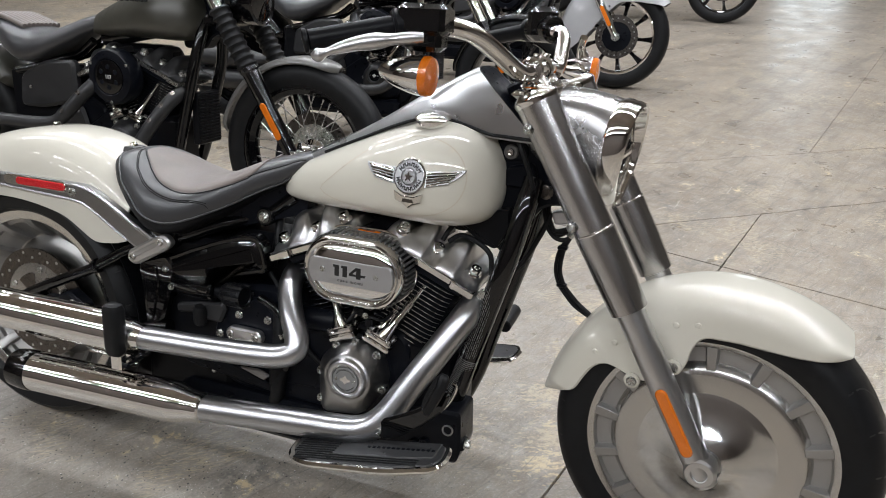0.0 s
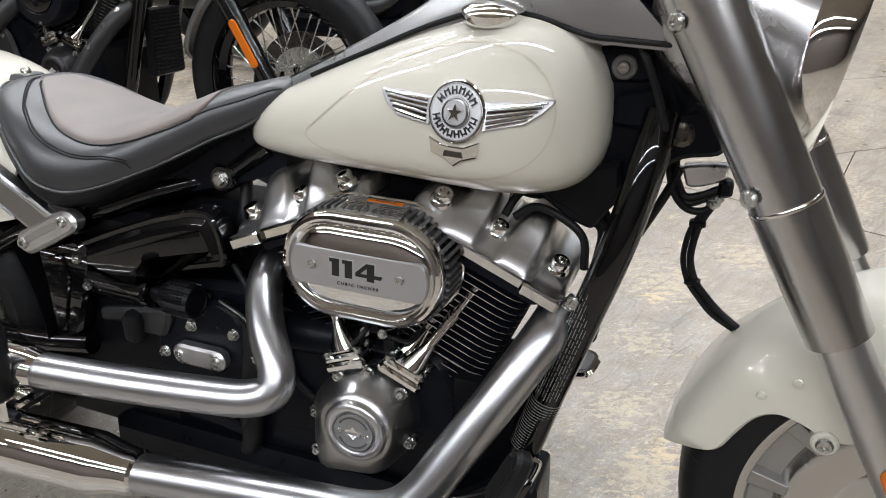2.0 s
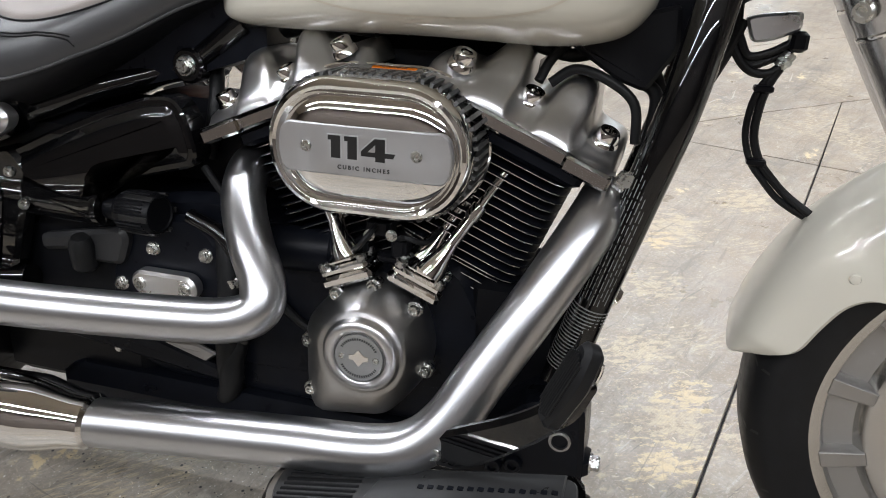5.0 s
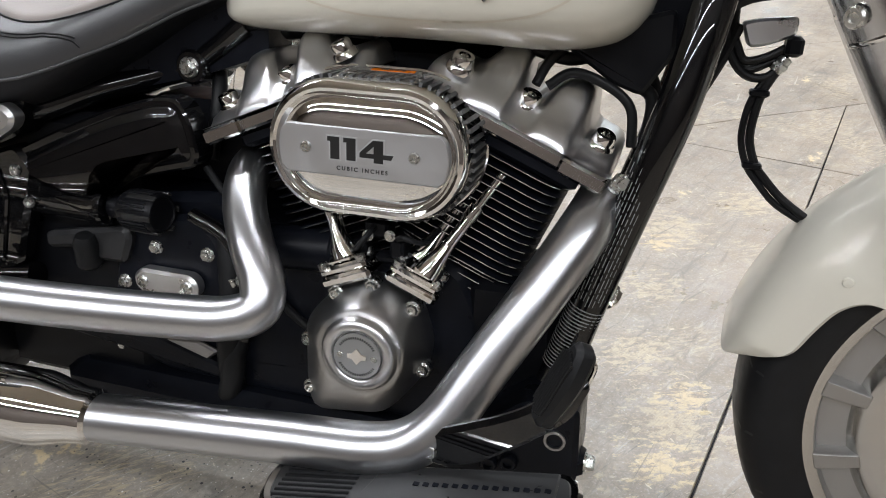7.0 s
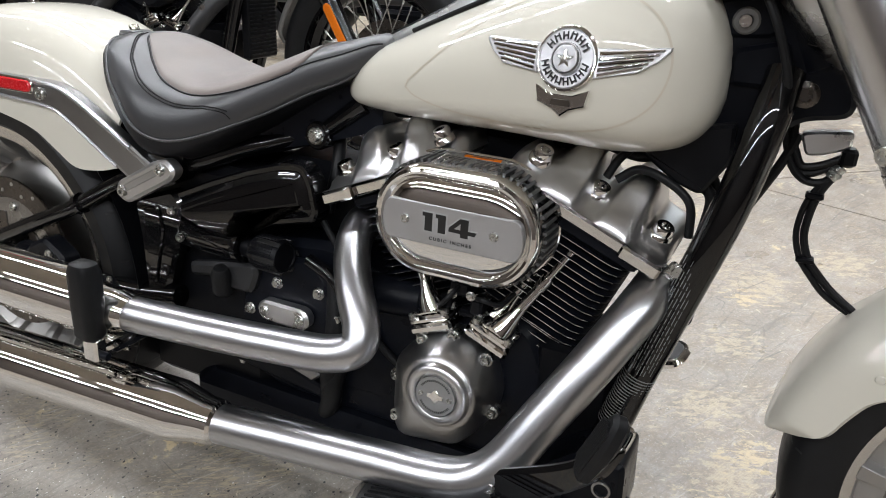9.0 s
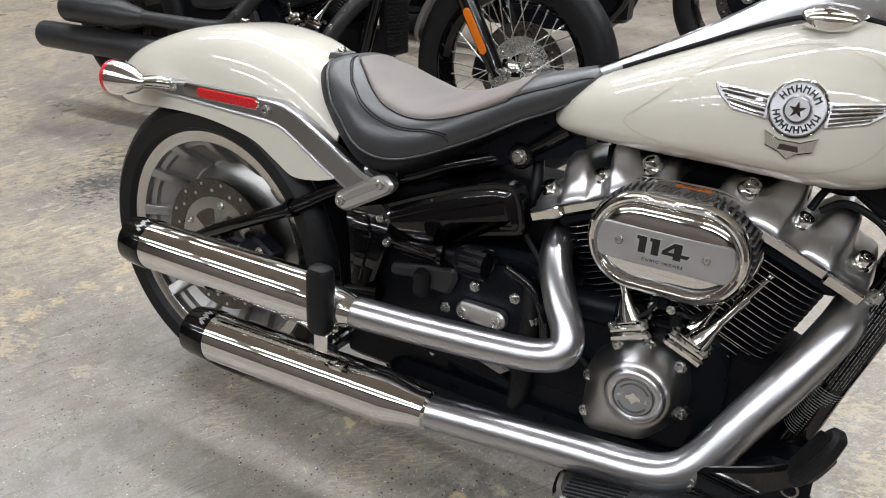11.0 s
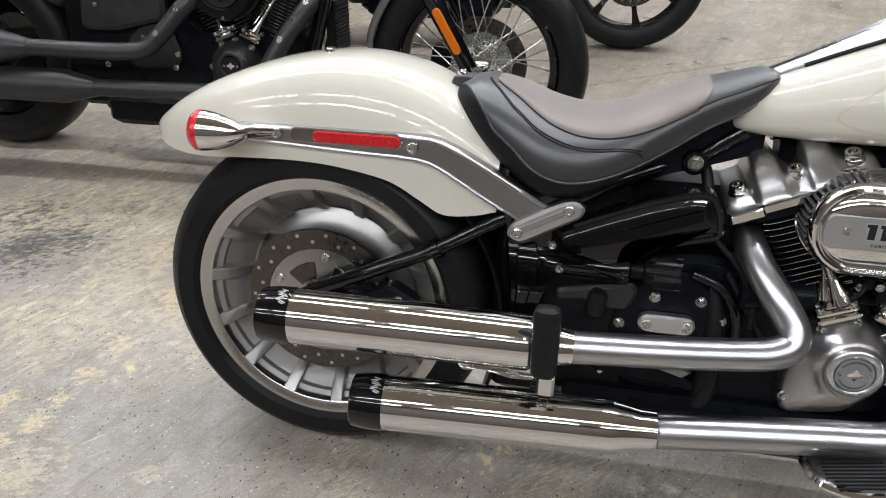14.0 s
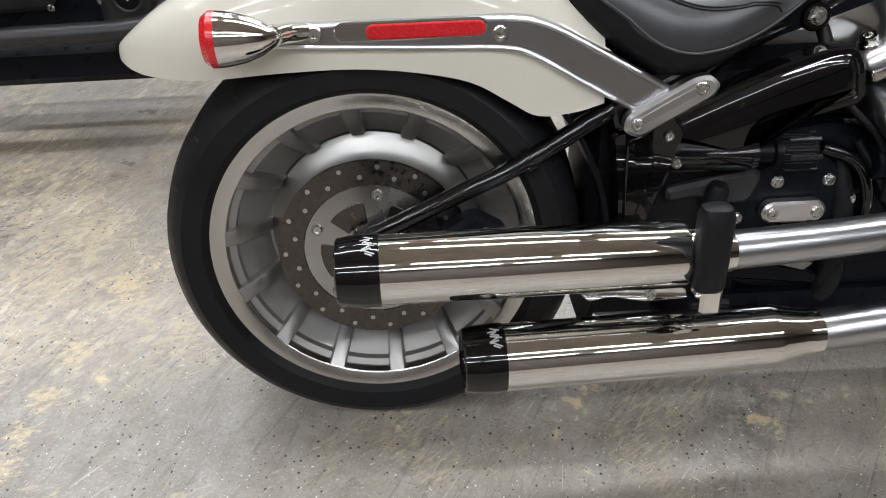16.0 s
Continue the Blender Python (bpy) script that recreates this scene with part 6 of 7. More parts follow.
for q, r in (([(1.02, -0.02, 0.70), (1.109, -0.03, 0.677), (1.146, -0.03, 0.679), (1.193, -0.03, 0.655), (1.212, -0.03, 0.636), (1.208, -0.03, 0.585)], 0.0075), ([(1.04, -0.01, 0.70), (1.11, -0.015, 0.690), (1.16, -0.015, 0.690), (1.205, -0.015, 0.664), (1.222, -0.015, 0.62)], 0.0065),
             ([(1.10, -0.055, 0.648), (1.125, -0.05, 0.664), (1.16, -0.05, 0.655), (1.19, -0.05, 0.632), (1.196, -0.05, 0.59)], 0.0055), ([(1.088, -0.060, 0.650), (1.10, -0.045, 0.675), (1.125, -0.02, 0.70)], 0.0055),
             ([(0.66, 0.0, 0.655), (0.73, -0.03, 0.690), (0.82, -0.04, 0.692), (0.90, -0.05, 0.69)], 0.007), ([(0.66, -0.0, 0.64), (0.675, -0.03, 0.59), (0.67, -0.05, 0.52)], 0.010)):
    part("hose", tube(q, r, 12, 6), M_RUBBER, bike)
part("head_plug", join(rod((1.182, -0.085, 0.560), (1.205, -0.085, 0.545), 0.011, 14), hexbolt((1.196, -0.095, 0.56), r=0.008)), M_STEEL, bike)

# frame sticker: print as plain bars
tilt = math.atan2(1.244 - 1.188, 0.62 - 0.42)
rng = random.Random(5)
for j in range(10):
    a, z = radians(-52 + 11 * j), 0.585 - 0.01 * (j % 3)
    while z > 0.425:
        h = rng.uniform(0.005, 0.016)
        zc = z - h / 2
        x = 1.174 + (zc - 0.42) * math.tan(tilt)
        part("sticker_line", moved(box((0, 0, 0), (0.0009, 0.0007, h), 0.0002), Matrix.Translation((x + 0.0218 * math.sin(a), -0.085 - 0.0218 * math.cos(a), zc)) @ Matrix.Rotation(tilt, 4, "Y") @ Matrix.Rotation(a, 4, "Z")), M_STICKER, bike)
        z -= h + 0.0022
for k in range(20):
    z = 0.412 - 0.0042 * k
    x = 1.174 + (z - 0.42) * 0.2880
    part("sticker_line", moved(lathe([(0.0220, -0.0008), (0.0221, 0), (0.0220, 0.0008)], (0, 0, 0), (0, 0, 1), 20, False), Matrix.Translation((x, -0.085, z)) @ Matrix.Rotation(radians(16), 4, "Y")), M_STICKER, bike)

# brake pedal and floorboards
for s in (-1, 1):
    def board_outline(grow=0.0):
        o = rounded([(0.844 - grow, 0.185), (0.858 - grow, 0.262), (0.910, 0.297 + grow), (1.09, 0.305 + grow), (1.187, 0.286 + grow), (1.204 + grow, 0.255), (1.197 + grow, 0.185)], 0.03, 6)
        return [(q[0], s * q[1]) for q in o]

    def lay(outline, z0, z1, ch=0.003):
        ins = inset(outline, ch)
        up = lambda x: 0.193 + (x - 0.85) * 0.195
        return loft([[V(x, y + s * 0.035, up(x) + z) for x, y in o] for o, z in ((ins, z0), (outline, z0 + ch), (outline, z1 - ch), (ins, z1))])

    fb = part("floorboard", lay(board_outline(), 0.011, 0.025, 0.005), M_CHROME, bike, "chrome-edged half-moon footboard")
    part("board_pad", lay(inset(board_outline(), 0.011), 0.018, 0.027, 0.003), M_BOARD, fb, "ribbed black rubber pad")
    if s < 0:
        part("board_panel", lay([(0.985, s * 0.195), (1.175, s * 0.195), (1.175, s * 0.250), (1.10, s * 0.262), (0.97, s * 0.262)], 0.025, 0.0295, 0.002), M_BOARD, fb)
        for k in range(14):
            x = 1.03 + 0.0105 * k
            part("board_mark", box((x, s * 0.262, 0.193 + (x - 0.85) * 0.195 + 0.030), (0.0065, 0.006, 0.0015), 0.0003), M_DULL, fb)
        for k in range(11):
            y = s * (0.230 + 0.0085 * k)
            part("board_rib", loft([[V(x, y + dy, 0.193 + (x - 0.85) * 0.195 + dz) for dy, dz in ((-0.002, 0.026), (-0.001, 0.0292), (0.001, 0.0292), (0.002, 0.026))] for x in (0.875 + 0.0012 * k * (k > 7), 0.962 if k < 8 else 1.15)]), M_RUBBER, fb)
part("board_bracket", join(plate(rounded([(1.00, 0.190), (1.00, 0.255), (1.075, 0.275), (1.120, 0.312), (1.182, 0.314), (1.187, 0.225), (1.178, 0.195)], 0.010, 4), -0.06, -0.155, 0.006), box((1.175, -0.13, 0.235), (0.035, 0.04, 0.028), 0.006)), M_DULL, bike, "black footboard bracket")
part("bracket_bolt", lathe([(0.0125, 0), (0.0125, 0.003), (0.0095, 0.0035), (0.009, 0.0005), (0.0005, 0.0003)], (1.158, -0.1545, 0.272), (0, -1, 0), 22), M_STRUT, bike)
part("bracket_nut", hexbolt((1.192, -0.135, 0.238), (1, 0, 0), 0.009, 0.012), M_STEEL, bike)
for q in ((1.085, -0.155, 0.225), (1.108, -0.155, 0.232)):
    part("bracket_bolt", bolt(q, r=0.011, h=0.008), M_DULL, bike)
arm = rounded([(1.020, 0.268), (1.050, 0.266), (1.085, 0.283), (1.141, 0.331), (1.180, 0.372), (1.196, 0.412), (1.186, 0.420), (1.160, 0.392), (1.132, 0.366), (1.105, 0.347), (1.050, 0.314), (1.022, 0.300)], 0.012, 4)
# black paint stands for the dark reflection in the chrome arm
pedal = part("brake_pedal", plate(arm, 0.015, 0.001, 0.005, -0.23), M_BLACK, bike, "chrome brake pedal arm, its dark reflection painted black, with a rubber pad")
part("arm_rim", tube([(1.052, -0.2325, 0.268), (1.085, -0.2325, 0.285), (1.141, -0.2325, 0.333), (1.179, -0.2325, 0.373), (1.195, -0.2325, 0.412), (1.187, -0.2325, 0.420)], 0.0030, 10, 5), M_CHROME, pedal, "bright polished edge")
part("pedal_pivot", join(rod((1.036, -0.20, 0.284), (1.036, -0.238, 0.284), 0.015, 24), bolt((1.036, -0.237, 0.284), r=0.009)), M_STEEL, pedal)
pm = Matrix.Translation((1.174, -0.285, 0.424)) @ Matrix.Rotation(radians(23), 4, "Y") @ Matrix.Rotation(radians(24), 4, "Z")
padm = part("pedal_pad", moved(plate(rounded([(-0.013, -0.052), (0.013, -0.052), (0.020, 0.006), (0.010, 0.040), (-0.010, 0.040), (-0.020, 0.006)], 0.014, 6), 0.010, -0.010, 0.005), pm @ Matrix.Rotation(radians(-90), 4, "Z")), M_RUBBER, pedal, "ribbed black rubber pedal pad")
for k in range(8):
    part("pad_rib", moved(box((-0.0115, -0.0126 + 0.0036 * k, -0.006), (0.003, 0.0019, 0.074 - 0.004 * abs(k - 3.5)), 0.001), pm), M_RUBBER, padm)
# highway peg and shift linkage of the far side
part("far_peg", rod((1.19, 0.12, 0.41), (1.19, 0.215, 0.42), 0.016, 18), M_RUBBER, bike)
part("side_stand", tube([(0.90, 0.13, 0.20), (0.93, 0.24, 0.085), (0.95, 0.30, 0.060)], 0.013, 14, 4), M_BLACK, bike, "black side stand")

# ---- neighbouring motorcycles ----
def wire_wheel(owner, c, w, r_out, r_rim, wires=40):
    part("tyre", tyre_shape(c, w, r_out, r_rim), M_RUBBER, owner, "black tyre with block tread")
    prof = [(r_rim + 0.004, -w * 0.80), (r_rim - 0.008, -w * 0.84), (r_rim - 0.012, -w * 0.55), (r_rim - 0.030, -w * 0.30), (r_rim - 0.034, 0), (r_rim - 0.030, w * 0.30), (r_rim - 0.012, w * 0.55), (r_rim - 0.008, w * 0.84), (r_rim + 0.004, w * 0.80)]
    part("rim", loft(wheel_rings(prof, c), False), M_BLACK, owner, "gloss black laced rim")
    part("hub", lathe([(0.012, -0.07), (0.03, -0.066), (0.045, -0.05), (0.045, -0.042), (0.028, -0.03), (0.024, 0.0), (0.028, 0.03), (0.045, 0.042), (0.045, 0.05), (0.02, 0.066)], c, (0, -1, 0), 32), M_CHROME, owner)
    wire = None
    for k in range(wires):
        s, cross = (-1 if k % 2 else 1), (-1 if (k // 2) % 2 else 1)
        a1 = 2 * math.pi * k / wires
        a0 = a1 + cross * radians(58)
        p = V(c[0] + 0.040 * math.cos(a0), c[1] + s * 0.046, c[2] + 0.040 * math.sin(a0))
        q = V(c[0] + (r_rim - 0.030) * math.cos(a1), c[1] + s * 0.006, c[2] + (r_rim - 0.030) * math.sin(a1))
        m = axis_frame(p, q - p) @ Matrix.Diagonal((1, 1, (q - p).length, 1))
        if wire is None:
            wire = part("wire_spoke", lathe([(0.0019, 0), (0.0019, 0.9), (0.0032, 0.92), (0.0032, 1.0)], (0, 0, 0), (0, 0, 1), 6), M_STEEL, owner, "thin steel wire spoke")
            wire.matrix_local = m
        else:
            again(wire, m=m)
    rot = part("brake_disc", lathe([(0.145, 0.052), (0.145, 0.057), (0.10, 0.057), (0.10, 0.052)], c, (0, 1, 0), 48, False), M_DISC, owner, "drilled steel brake disc")
    part("disc_carrier", lathe([(0.10, 0.052), (0.05, 0.056), (0.045, 0.056)], c, (0, 1, 0), 32, False), M_STEEL, owner)
    part("front_caliper", plate(rounded([(c[0] - 0.17, c[2] - 0.05), (c[0] - 0.10, c[2] - 0.06), (c[0] - 0.09, c[2] + 0.05), (c[0] - 0.15, c[2] + 0.06)], 0.02), 0.035, 0.085, 0.006), M_DULL, owner)


def cast_wheel(owner, c, w, r_out, r_rim, arms=7, bright=False):
    m_rim = M_CHROME if bright else M_BLACK
    part("tyre", tyre_shape(c, w, r_out, r_rim), M_RUBBER, owner, "black street tyre")
    prof = [(r_rim + 0.004, -w * 0.80), (r_rim - 0.006, -w * 0.86), (r_rim - 0.014, -w * 0.78), (r_rim - 0.020, -w * 0.40), (r_rim - 0.024, 0), (r_rim - 0.020, w * 0.40), (r_rim - 0.006, w * 0.86), (r_rim + 0.004, w * 0.80)]
    part("rim", loft(wheel_rings(prof, c), False), m_rim, owner, "cast rim")
    part("hub", lathe([(0.02, -0.06), (0.045, -0.05), (0.048, 0.0), (0.045, 0.05), (0.02, 0.06)], c, (0, -1, 0), 28), M_DULL, owner)
    arm = None
    for k in range(arms):
        m = Matrix.Translation(c) @ Matrix.Rotation(2 * math.pi * (k + 0.3) / arms, 4, "Y")
        if arm is None:
            arm = part("wheel_spoke", loft([[V(x - b, -t, z), V(x + b, -t, z), V(x + b, t, z), V(x - b, t, z)] for z, x, b, t in ((0.03, 0, 0.016, 0.026), (0.10, 0.004, 0.012, 0.020), (0.17, 0.004, 0.011, 0.020), (r_rim - 0.016, 0, 0.019, w * 0.55))]), M_BLACK, owner, "black cast wheel spoke")
            arm.matrix_local = m
        else:
            again(arm, m=m)
    disc = part("brake_disc", lathe([(0.14, 0.060), (0.14, 0.065), (0.095, 0.065), (0.095, 0.060)], c, (0, -1, 0), 48, False), M_DISC, owner, "drilled steel brake disc")
    part("disc_carrier", lathe([(0.097, 0.060), (0.05, 0.062), (0.03, 0.062)], c, (0, -1, 0), 24, False), M_DULL, owner)
    dot = None
    for k in range(20):
        a = 2 * math.pi * k / 20
        m = Matrix.Translation((c[0] + 0.118 * math.cos(a), c[1] - 0.0655, c[2] + 0.118 * math.sin(a)))
        if dot is None:
            dot = part("drill_hole", lathe([(0.005, 0), (0.0045, 0.0006)], (0, 0, 0), (0, -1, 0), 8), M_STEEL, owner)
            dot.matrix_local = m
        else:
            again(dot, m=m)


def shell_fender(c, r, a0, a1, w, drop=0.05, n=30):
    rings = []
    for a in np.linspace(a0, a1, n):
        ca, sa = math.cos(radians(a)), math.sin(radians(a))
        end = min(1.0, (a - a0) / 8 + 0.05, (a1 - a) / 8 + 0.05) ** 0.5
        row = []
        for k in range(13):
            b = math.pi * k / 12
            rr = r - drop + drop * math.sin(b) ** 0.7
            row.append(V(c[0] + rr * ca, -w * end * math.copysign(abs(math.cos(b)) ** 0.7, math.cos(b)), c[2] + rr * sa))
        rings.append(row + [V(p.x - 0.004 * ca, p.y * 0.95, p.z - 0.004 * sa) for p in reversed(row)])
    return loft(rings)


def leg_at(axle, z, y):
    return V(axle[0] - 0.002 + (axle[2] - z) * 0.5774, y, z)


def tank_body(dx, dz, sx=1.0):
    return loft([[V((v.x - 0.752) * sx + 0.752 + dx, v.y * 0.92, v.z + dz) for v in tank_ring(*q)] for q in TANK])


def ribbed_seat(owner, dx, dz):
    base = part("seat_base", loft([[V(v.x * 1.18 + dx, v.y * 0.95, v.z + dz) for v in seat_ring(*q)] for q in SEAT]), M_LEATHER, owner, "black leather seat")
    for k in range(9):
        y = -0.085 + 0.02125 * k
        line = [(q[0] * 1.18 + dx, y, q[1] + dz + 0.004 - 0.30 * abs(y) ** 2) for q in SEAT[6:30:4]]
        part("seat_roll", tube(line, 0.0105, 10, 3), M_SUEDE, owner)


def neighbour(label, m, paint, wheel, tank_paint, fender_paint, fork, seat_dx=-0.10):
    """A cruiser of the row: wheels, fork, frame, engine, tank, seat, pipes."""
    t = thing("motorcycle", label, "motorcycle", "row of motorcycles", m=m)
    rear, axle = (0, 0, 0.322), (1.66, 0, 0.335)
    part("tyre", tyre_shape(rear, 0.085, 0.322, 0.215), M_RUBBER, t, "wide black rear tyre")
    part("rim", loft(wheel_rings([(0.22, -0.06), (0.207, -0.066), (0.195, -0.05), (0.18, -0.02), (0.10, -0.01), (0.02, -0.01)], rear), False), M_BLACK, t)
    part("rear_disc", lathe([(0.145, 0.085), (0.145, 0.09), (0.10, 0.09), (0.10, 0.085)], rear, (0, -1, 0), 48, False), M_DISC, t)
    if wheel == "wire":
        wire_wheel(t, axle, 0.055, 0.335, 0.250)
    else:
        cast_wheel(t, axle, 0.062, 0.335, 0.245, 7 if wheel == "cast" else 9, wheel == "bright")
    for y in (-0.105, 0.105):
        slider = part("fork_slider", tube([leg_at(axle, 0.335, y), leg_at(axle, 0.50, y), leg_at(axle, 0.64, y)], [0.024, 0.028, 0.030], 22, 3), M_CHROME if fork == "chrome" else M_BLACK, t, "fork slider")
        part("axle_boss", lathe([(0.026, -0.025), (0.028, 0.0), (0.026, 0.022), (0.014, 0.022), (0.012, 0.010), (0.0005, 0.010)], (axle[0], y, axle[2]), (0, math.copysign(1, y), 0), 22), M_STEEL, t)
        if fork == "gaiter":
            zs = np.linspace(0.64, 0.84, 27)
            part("fork_gaiter", tube([leg_at(axle, z, y) for z in zs], [0.034 + (0.006 if k % 3 == 1 else 0.0) for k in range(27)], 20, 2), M_RUBBER, t, "ribbed rubber fork gaiter")
            part("fork_collar", rod(leg_at(axle, 0.625, y), leg_at(axle, 0.648, y), 0.035, 20), M_BLACK, t)
        part("fork_tube", tube([leg_at(axle, 0.60, y), leg_at(axle, 0.80, y), leg_at(axle, 1.02, y)], 0.024, 18, 2), M_CHROME, t)
        part("fork_reflector", moved(plate(stadium(0, 0, 0.072, 0.0125), 0, math.copysign(0.006, y), 0.002), Matrix.Translation(leg_at(axle, 0.462, y + math.copysign(0.026, y))) @ Matrix.Rotation(radians(60), 4, "Y")), M_ORANGE, slider, "amber fork reflector")
    part("fork_clamp", join(box((1.30, 0, 0.90), (0.09, 0.27, 0.04), 0.01), box((1.36, 0, 0.80), (0.09, 0.27, 0.04), 0.01)), M_BLACK, t)
    part("headlamp", lathe([(0.02, -0.10), (0.07, -0.07), (0.085, -0.02), (0.085, 0.02), (0.078, 0.025), (0.07, 0.02), (0.0005, 0.03)], (1.46, 0, 0.87), (1, 0, 0), 32), M_BLACK, t, "round black headlamp")
    part("handlebar", tube([(1.10, -0.38, 1.10), (1.22, -0.30, 1.13), (1.27, -0.14, 1.06), (1.27, 0.0, 1.03), (1.27, 0.14, 1.06), (1.22, 0.30, 1.13), (1.10, 0.38, 1.10)], 0.014, 16, 6), M_BLACK, t)
    for s in (-1, 1):
        part("grip", rod((1.20, s * 0.315, 1.125), (1.06, s * 0.41, 1.09), 0.020, 18), M_RUBBER, t)
    if fork != "valanced" and wheel != "bright":
        part("front_fender", shell_fender(axle, 0.356, 66, 172, 0.062, 0.024), fender_paint, t, "short front fender")
        for y in (-0.075,):
            part("fender_stay", plate(rounded([(1.475, 0.66), (1.50, 0.66), (1.535, 0.58), (1.515, 0.56)], 0.006, 3), y, y - 0.008, 0.002), fender_paint, t)
            for q in ((1.512, 0.615), (1.520, 0.592)):
                part("stay_bolt", bolt((q[0], y - 0.007, q[1]), r=0.006), M_STEEL, t)
    else:
        c = axle
        skirt, knots = [], ((36, 0.345), (40, 0.325), (52, 0.275), (70, 0.235), (88, 0.215), (104, 0.18), (118, 0.16), (140, 0.15), (165, 0.16), (180, 0.19), (190, 0.235), (197, 0.30), (200, 0.35))
        for a in np.linspace(36, 200, 60):
            r0 = float(np.interp(a, [k[0] for k in knots], [k[1] for k in knots]))
            ca, sa = math.cos(radians(a)), math.sin(radians(a))
            ring = ((0.392, 0.0), (0.390, -0.04), (0.378, -0.066), (0.355, -0.080), ((r0 + 0.355) / 2, -0.088), (r0 + 0.004, -0.090), (r0, -0.087), (r0 + 0.004, -0.083), ((r0 + 0.35) / 2, -0.082), (0.350, -0.074), (0.370, -0.060), (0.386, 0.0))
            skirt.append([V(c[0] + r * ca, y, c[2] + r * sa) for r, y in ring])
        part("front_fender", join(loft(skirt), moved(loft(skirt), Matrix.Diagonal((1, -1, 1, 1)))), fender_paint, t, "deep valanced silver front fender")
        for a, rr in ((100, 0.24), (108, 0.20)):
            part("fender_bolt", bolt((c[0] + rr * math.cos(radians(a)), -0.092, c[2] + rr * math.sin(radians(a))), r=0.006), M_BLACK, t)
    part("rear_fender", shell_fender(rear, 0.40, 25, 150, 0.11, 0.06), tank_paint, t, "rear fender")
    tubes_of_frame(t)
    engine(t, M_STEEL, M_PIPE, False)
    part("air_cleaner", lathe([(0.100, 0), (0.104, 0.02), (0.104, 0.055), (0.096, 0.068), (0.070, 0.072), (0.066, 0.067), (0.0005, 0.067)], (0.92, -0.11, 0.575), (0, -1, 0), 44), M_DULL, t, "round black air cleaner")
    face = part("cleaner_face", lathe([(0.064, 0.065), (0.063, 0.071), (0.052, 0.073), (0.0005, 0.073)], (0.92, -0.11, 0.575), (0, -1, 0), 40), M_BLACK, t)
    for k in range(6):
        a = 2 * math.pi * (k + 0.5) / 6
        part("face_recess", lathe([(0.010, 0.0725), (0.009, 0.0738), (0.006, 0.0735), (0.0005, 0.0732)], (0.92 + 0.038 * math.cos(a), -0.11, 0.575 + 0.038 * math.sin(a)), (0, -1, 0), 16), M_DULL, face)
    words("number", "107", 0.020, M_PRINT, facing(0.92, -0.1838, 0.575), face, 0.0005, 0.0004)
    for k in range(3):
        a = radians(30 + 120 * k)
        part("cleaner_bolt", bolt((0.92 + 0.094 * math.cos(a), -0.176, 0.575 + 0.094 * math.sin(a)), r=0.006), M_STEEL, t)
    part("fuel_tank", tank_body(0.02, 0.03, 1.08), tank_paint, t, "teardrop fuel tank", 60)
    ribbed_seat(t, seat_dx, 0.02)
    part("side_panel", plate(rounded([(0.40, 0.42), (0.42, 0.55), (0.55, 0.61), (0.70, 0.62), (0.70, 0.46), (0.52, 0.42)], 0.03), -0.08, -0.125, 0.012), M_PIPE, t, "satin black side panel")
    part("side_bolt", bolt((0.47, -0.124, 0.50), r=0.007), M_STEEL, t)
    lower = [(1.176, -0.08, 0.535), (1.150, -0.130, 0.495), (1.10, -0.17, 0.42), (1.04, -0.20, 0.325), (0.995, -0.215, 0.285), (0.93, -0.22, 0.272), (0.80, -0.23, 0.270), (0.50, -0.24, 0.268)]
    upper = [(0.90, -0.09, 0.60), (0.86, -0.13, 0.575), (0.80, -0.18, 0.51), (0.74, -0.21, 0.44), (0.69, -0.225, 0.395), (0.62, -0.235, 0.382), (0.46, -0.245, 0.382), (0.30, -0.25, 0.384)]
    for q, spots, tail in ((lower, (0.08, 0.17, 0.27), -0.27), (upper, (0.16, 0.30, 0.44), -0.10)):
        pipe = part("header_pipe", tube(q, 0.026, 24, 6), M_PIPE, t, "matt black exhaust pipe with a drilled heat shield")
        line = [Vector(p) for p in spline(q, 6)]
        for f in spots:
            i = int(f * (len(line) - 1)) + 1
            d = (line[i + 1] - line[i - 1]).normalized()
            out = V(0, -1, 0.45)
            out = (out - d * out.dot(d)).normalized()
            part("shield_hole", lathe([(0.010, 0.0), (0.0095, 0.0014), (0.0005, 0.0016)], line[i] + out * 0.0253, out, 16), M_DISC, pipe)
        a, z = q[-1][0], q[-1][2]
        part("muffler", lathe([(0.027, -0.01), (0.029, 0.0), (0.050, 0.09), (0.052, 0.10), (0.052, a - tail), (0.046, a - tail + 0.008), (0.044, a - tail - 0.03)], q[-1], (-1, -0.02, 0.0), 40), M_PIPE, t, "matt black muffler")
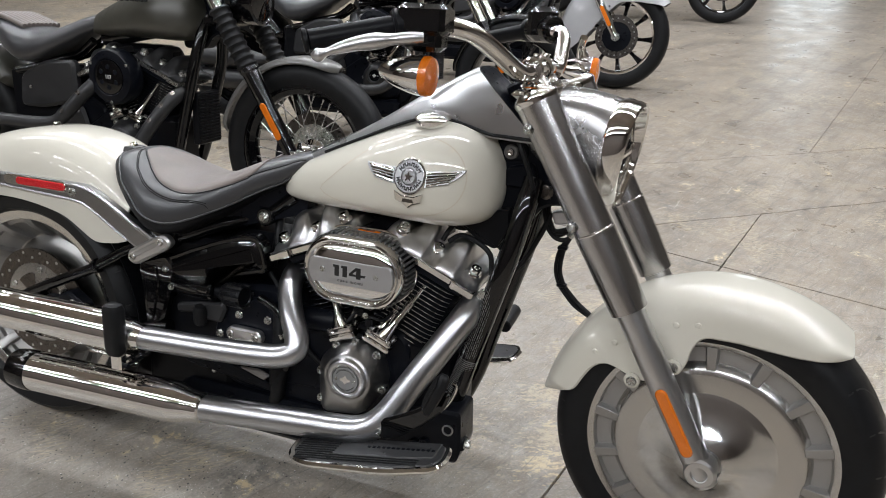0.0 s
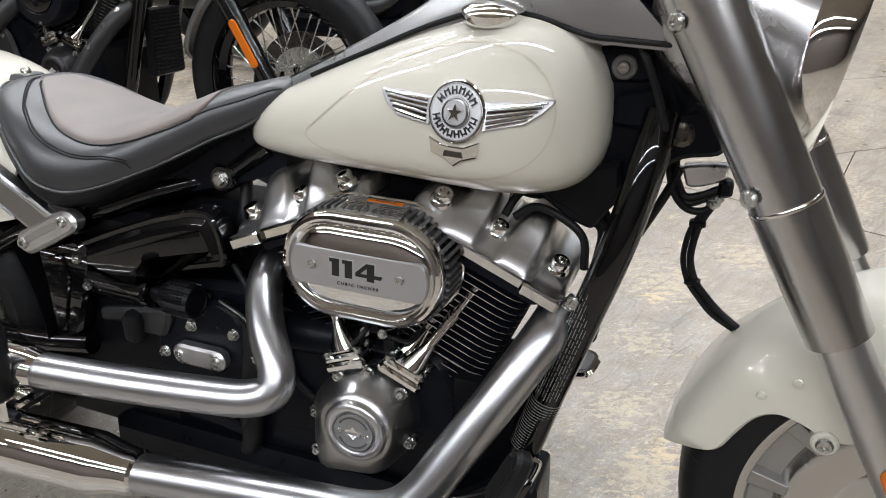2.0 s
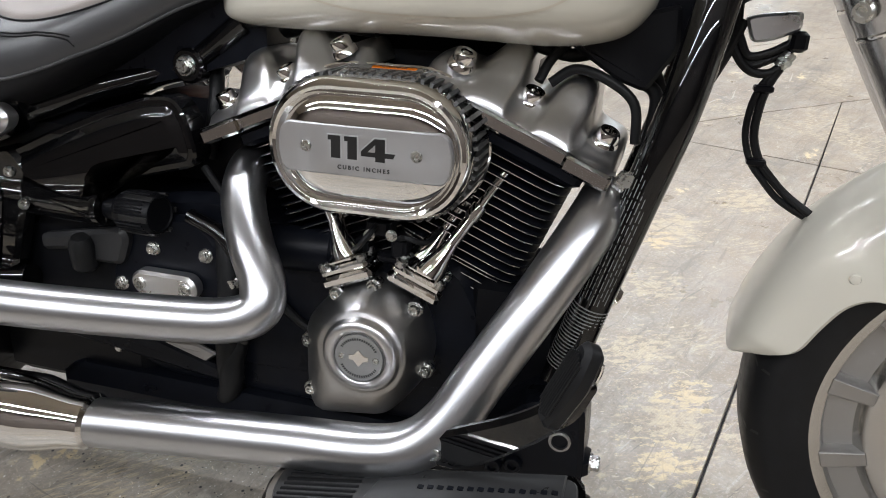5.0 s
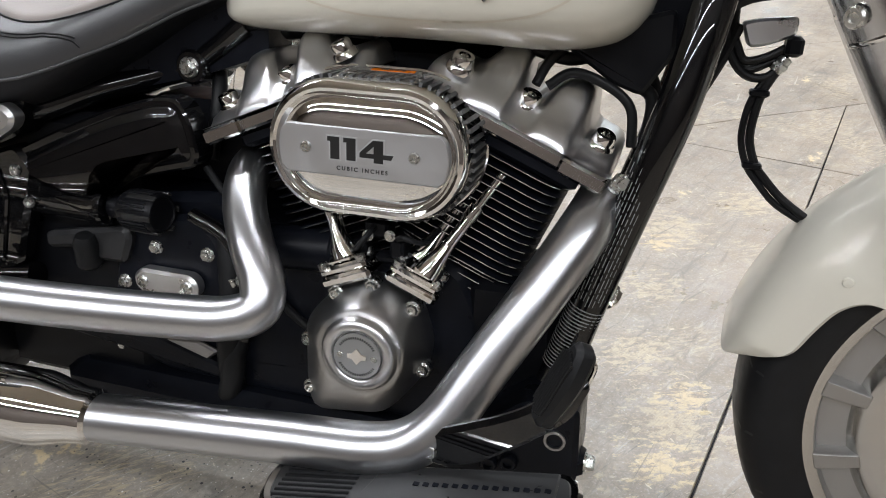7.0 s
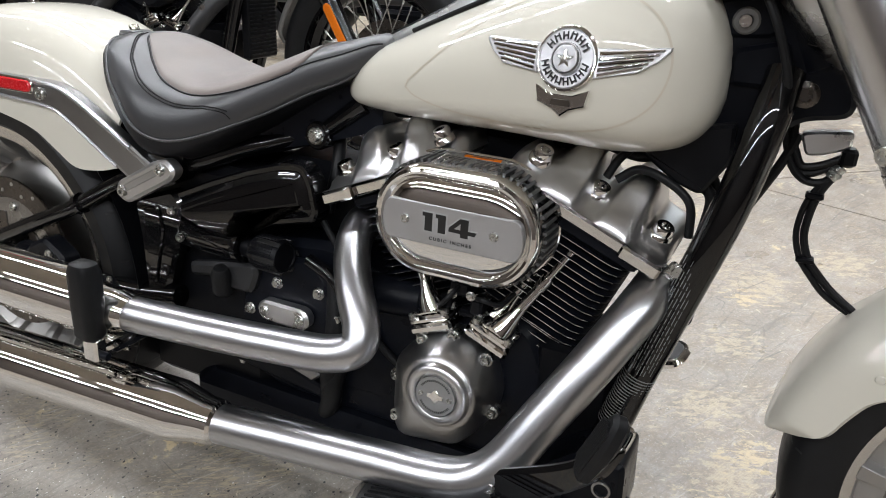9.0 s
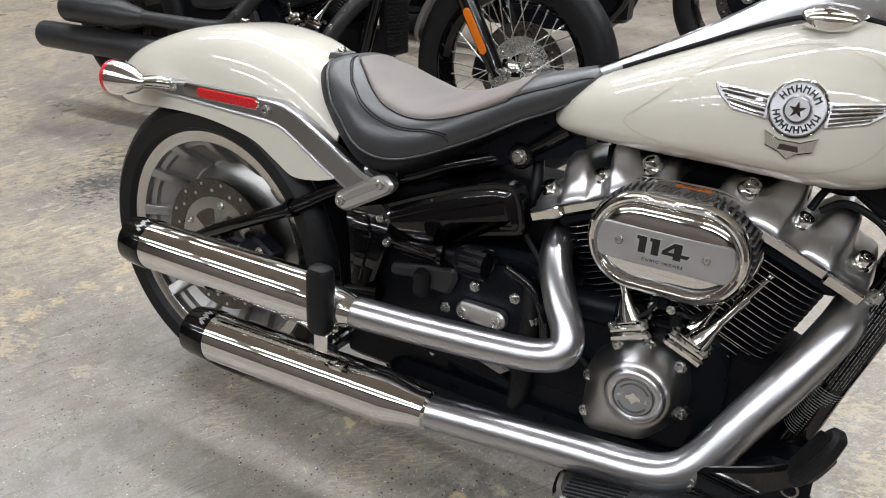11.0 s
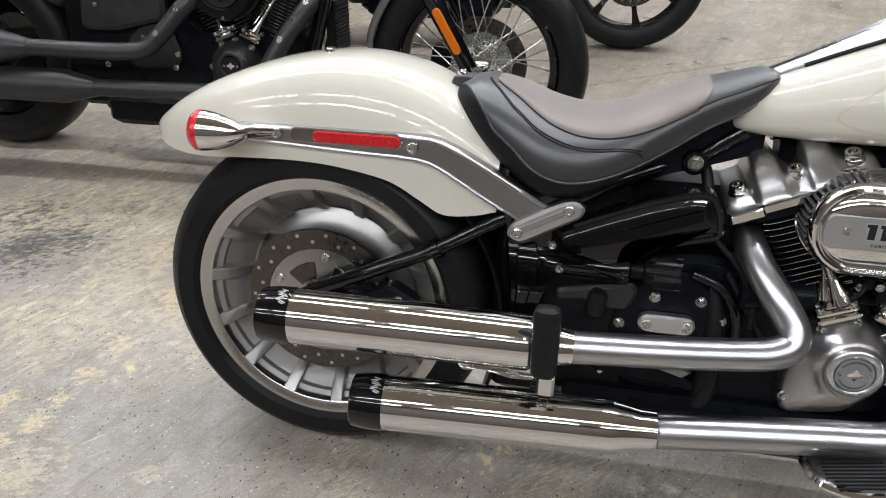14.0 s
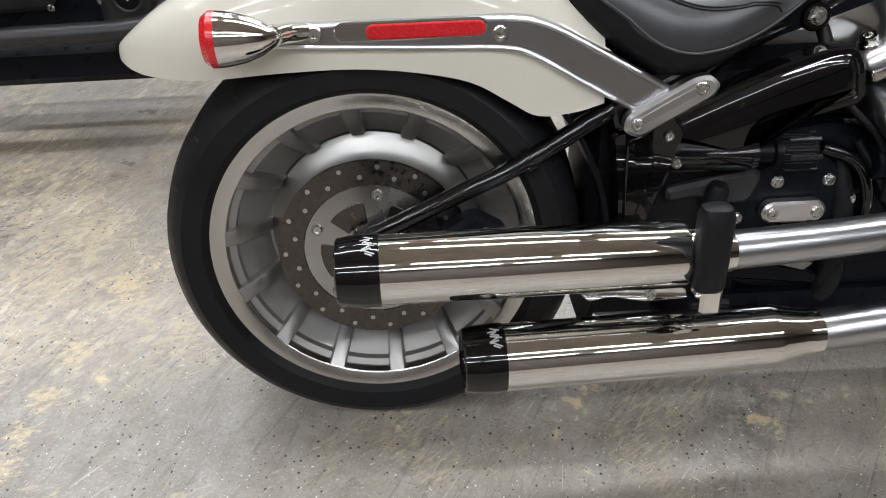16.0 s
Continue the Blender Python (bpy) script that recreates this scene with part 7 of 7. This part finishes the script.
    gc = [(0.53, 0.325), (0.56, 0.30), (0.70, 0.305), (0.725, 0.345), (0.70, 0.43), (0.665, 0.455), (0.60, 0.445), (0.545, 0.40)]
    part("gearbox_cover", plate(rounded(gc, 0.02), -0.078, -0.10, 0.010), M_PIPE, t)
    for x, z in ((0.602, 0.402), (0.676, 0.420), (0.546, 0.345), (0.712, 0.352), (0.70, 0.31), (0.46, 0.31)):
        part("gearbox_bolt", hexbolt((x, -0.096, z), r=0.008, h=0.008), M_STEEL, t)
    cool = part("oil_cooler", box((1.215, -0.0, 0.43), (0.03, 0.14, 0.20), 0.004), M_PLASTIC, t)
    for k in range(16):
        part("cooler_fin", box((1.232, -0.0, 0.345 + 0.0115 * k), (0.006, 0.13, 0.003), 0.0008), M_DULL, cool)
    part("side_stand", tube([(0.90, 0.13, 0.20), (0.93, 0.24, 0.085), (0.95, 0.30, 0.060)], 0.013, 12, 4), M_BLACK, t)
    return t


b2 = neighbour("dark olive and black cruiser with wire wheels and ribbed seat", pose(-1.645, 1.115, 0, -9, 0, 1.0) @ Matrix.Scale(1.045, 4), M_OLIVE, "wire", M_OLIVE, M_GREYPAINT, "gaiter", -0.05)
bars = [(0.925, 0.058, 0.010), (1.04, 0.062, 0.011)]
for k in range(6):
    part("tank_mark", box((0.945 + 0.021 * k, -0.158 - 0.004 * math.sin(k), 0.885), (0.015, 0.010, 0.018), 0.002), M_INK_SHADE, b2)
for k in range(8):
    part("tank_mark", box((0.955 + 0.021 * k, -0.162 - 0.004 * math.sin(k), 0.860), (0.015, 0.010, 0.018), 0.002), M_INK_SHADE, b2)
neighbour("black cruiser with black cast wheels standing in the row", pose(-1.09, 2.44, 0, -10, 0, 1.0), M_BLACK, "cast", M_BLACK, M_BLACK, "plain")
neighbour("silver cruiser with a deep valanced front fender", pose(-0.79, 3.90, 0, -10, 0, 0.0), M_SILVERPAINT, "bright", M_SILVERPAINT, M_SILVERPAINT, "chrome")
neighbour("black cruiser at the far end of the row", pose(-0.22, 6.62, 0, -10, 0, 0.0), M_BLACK, "cast", M_BLACK, M_BLACK, "plain")
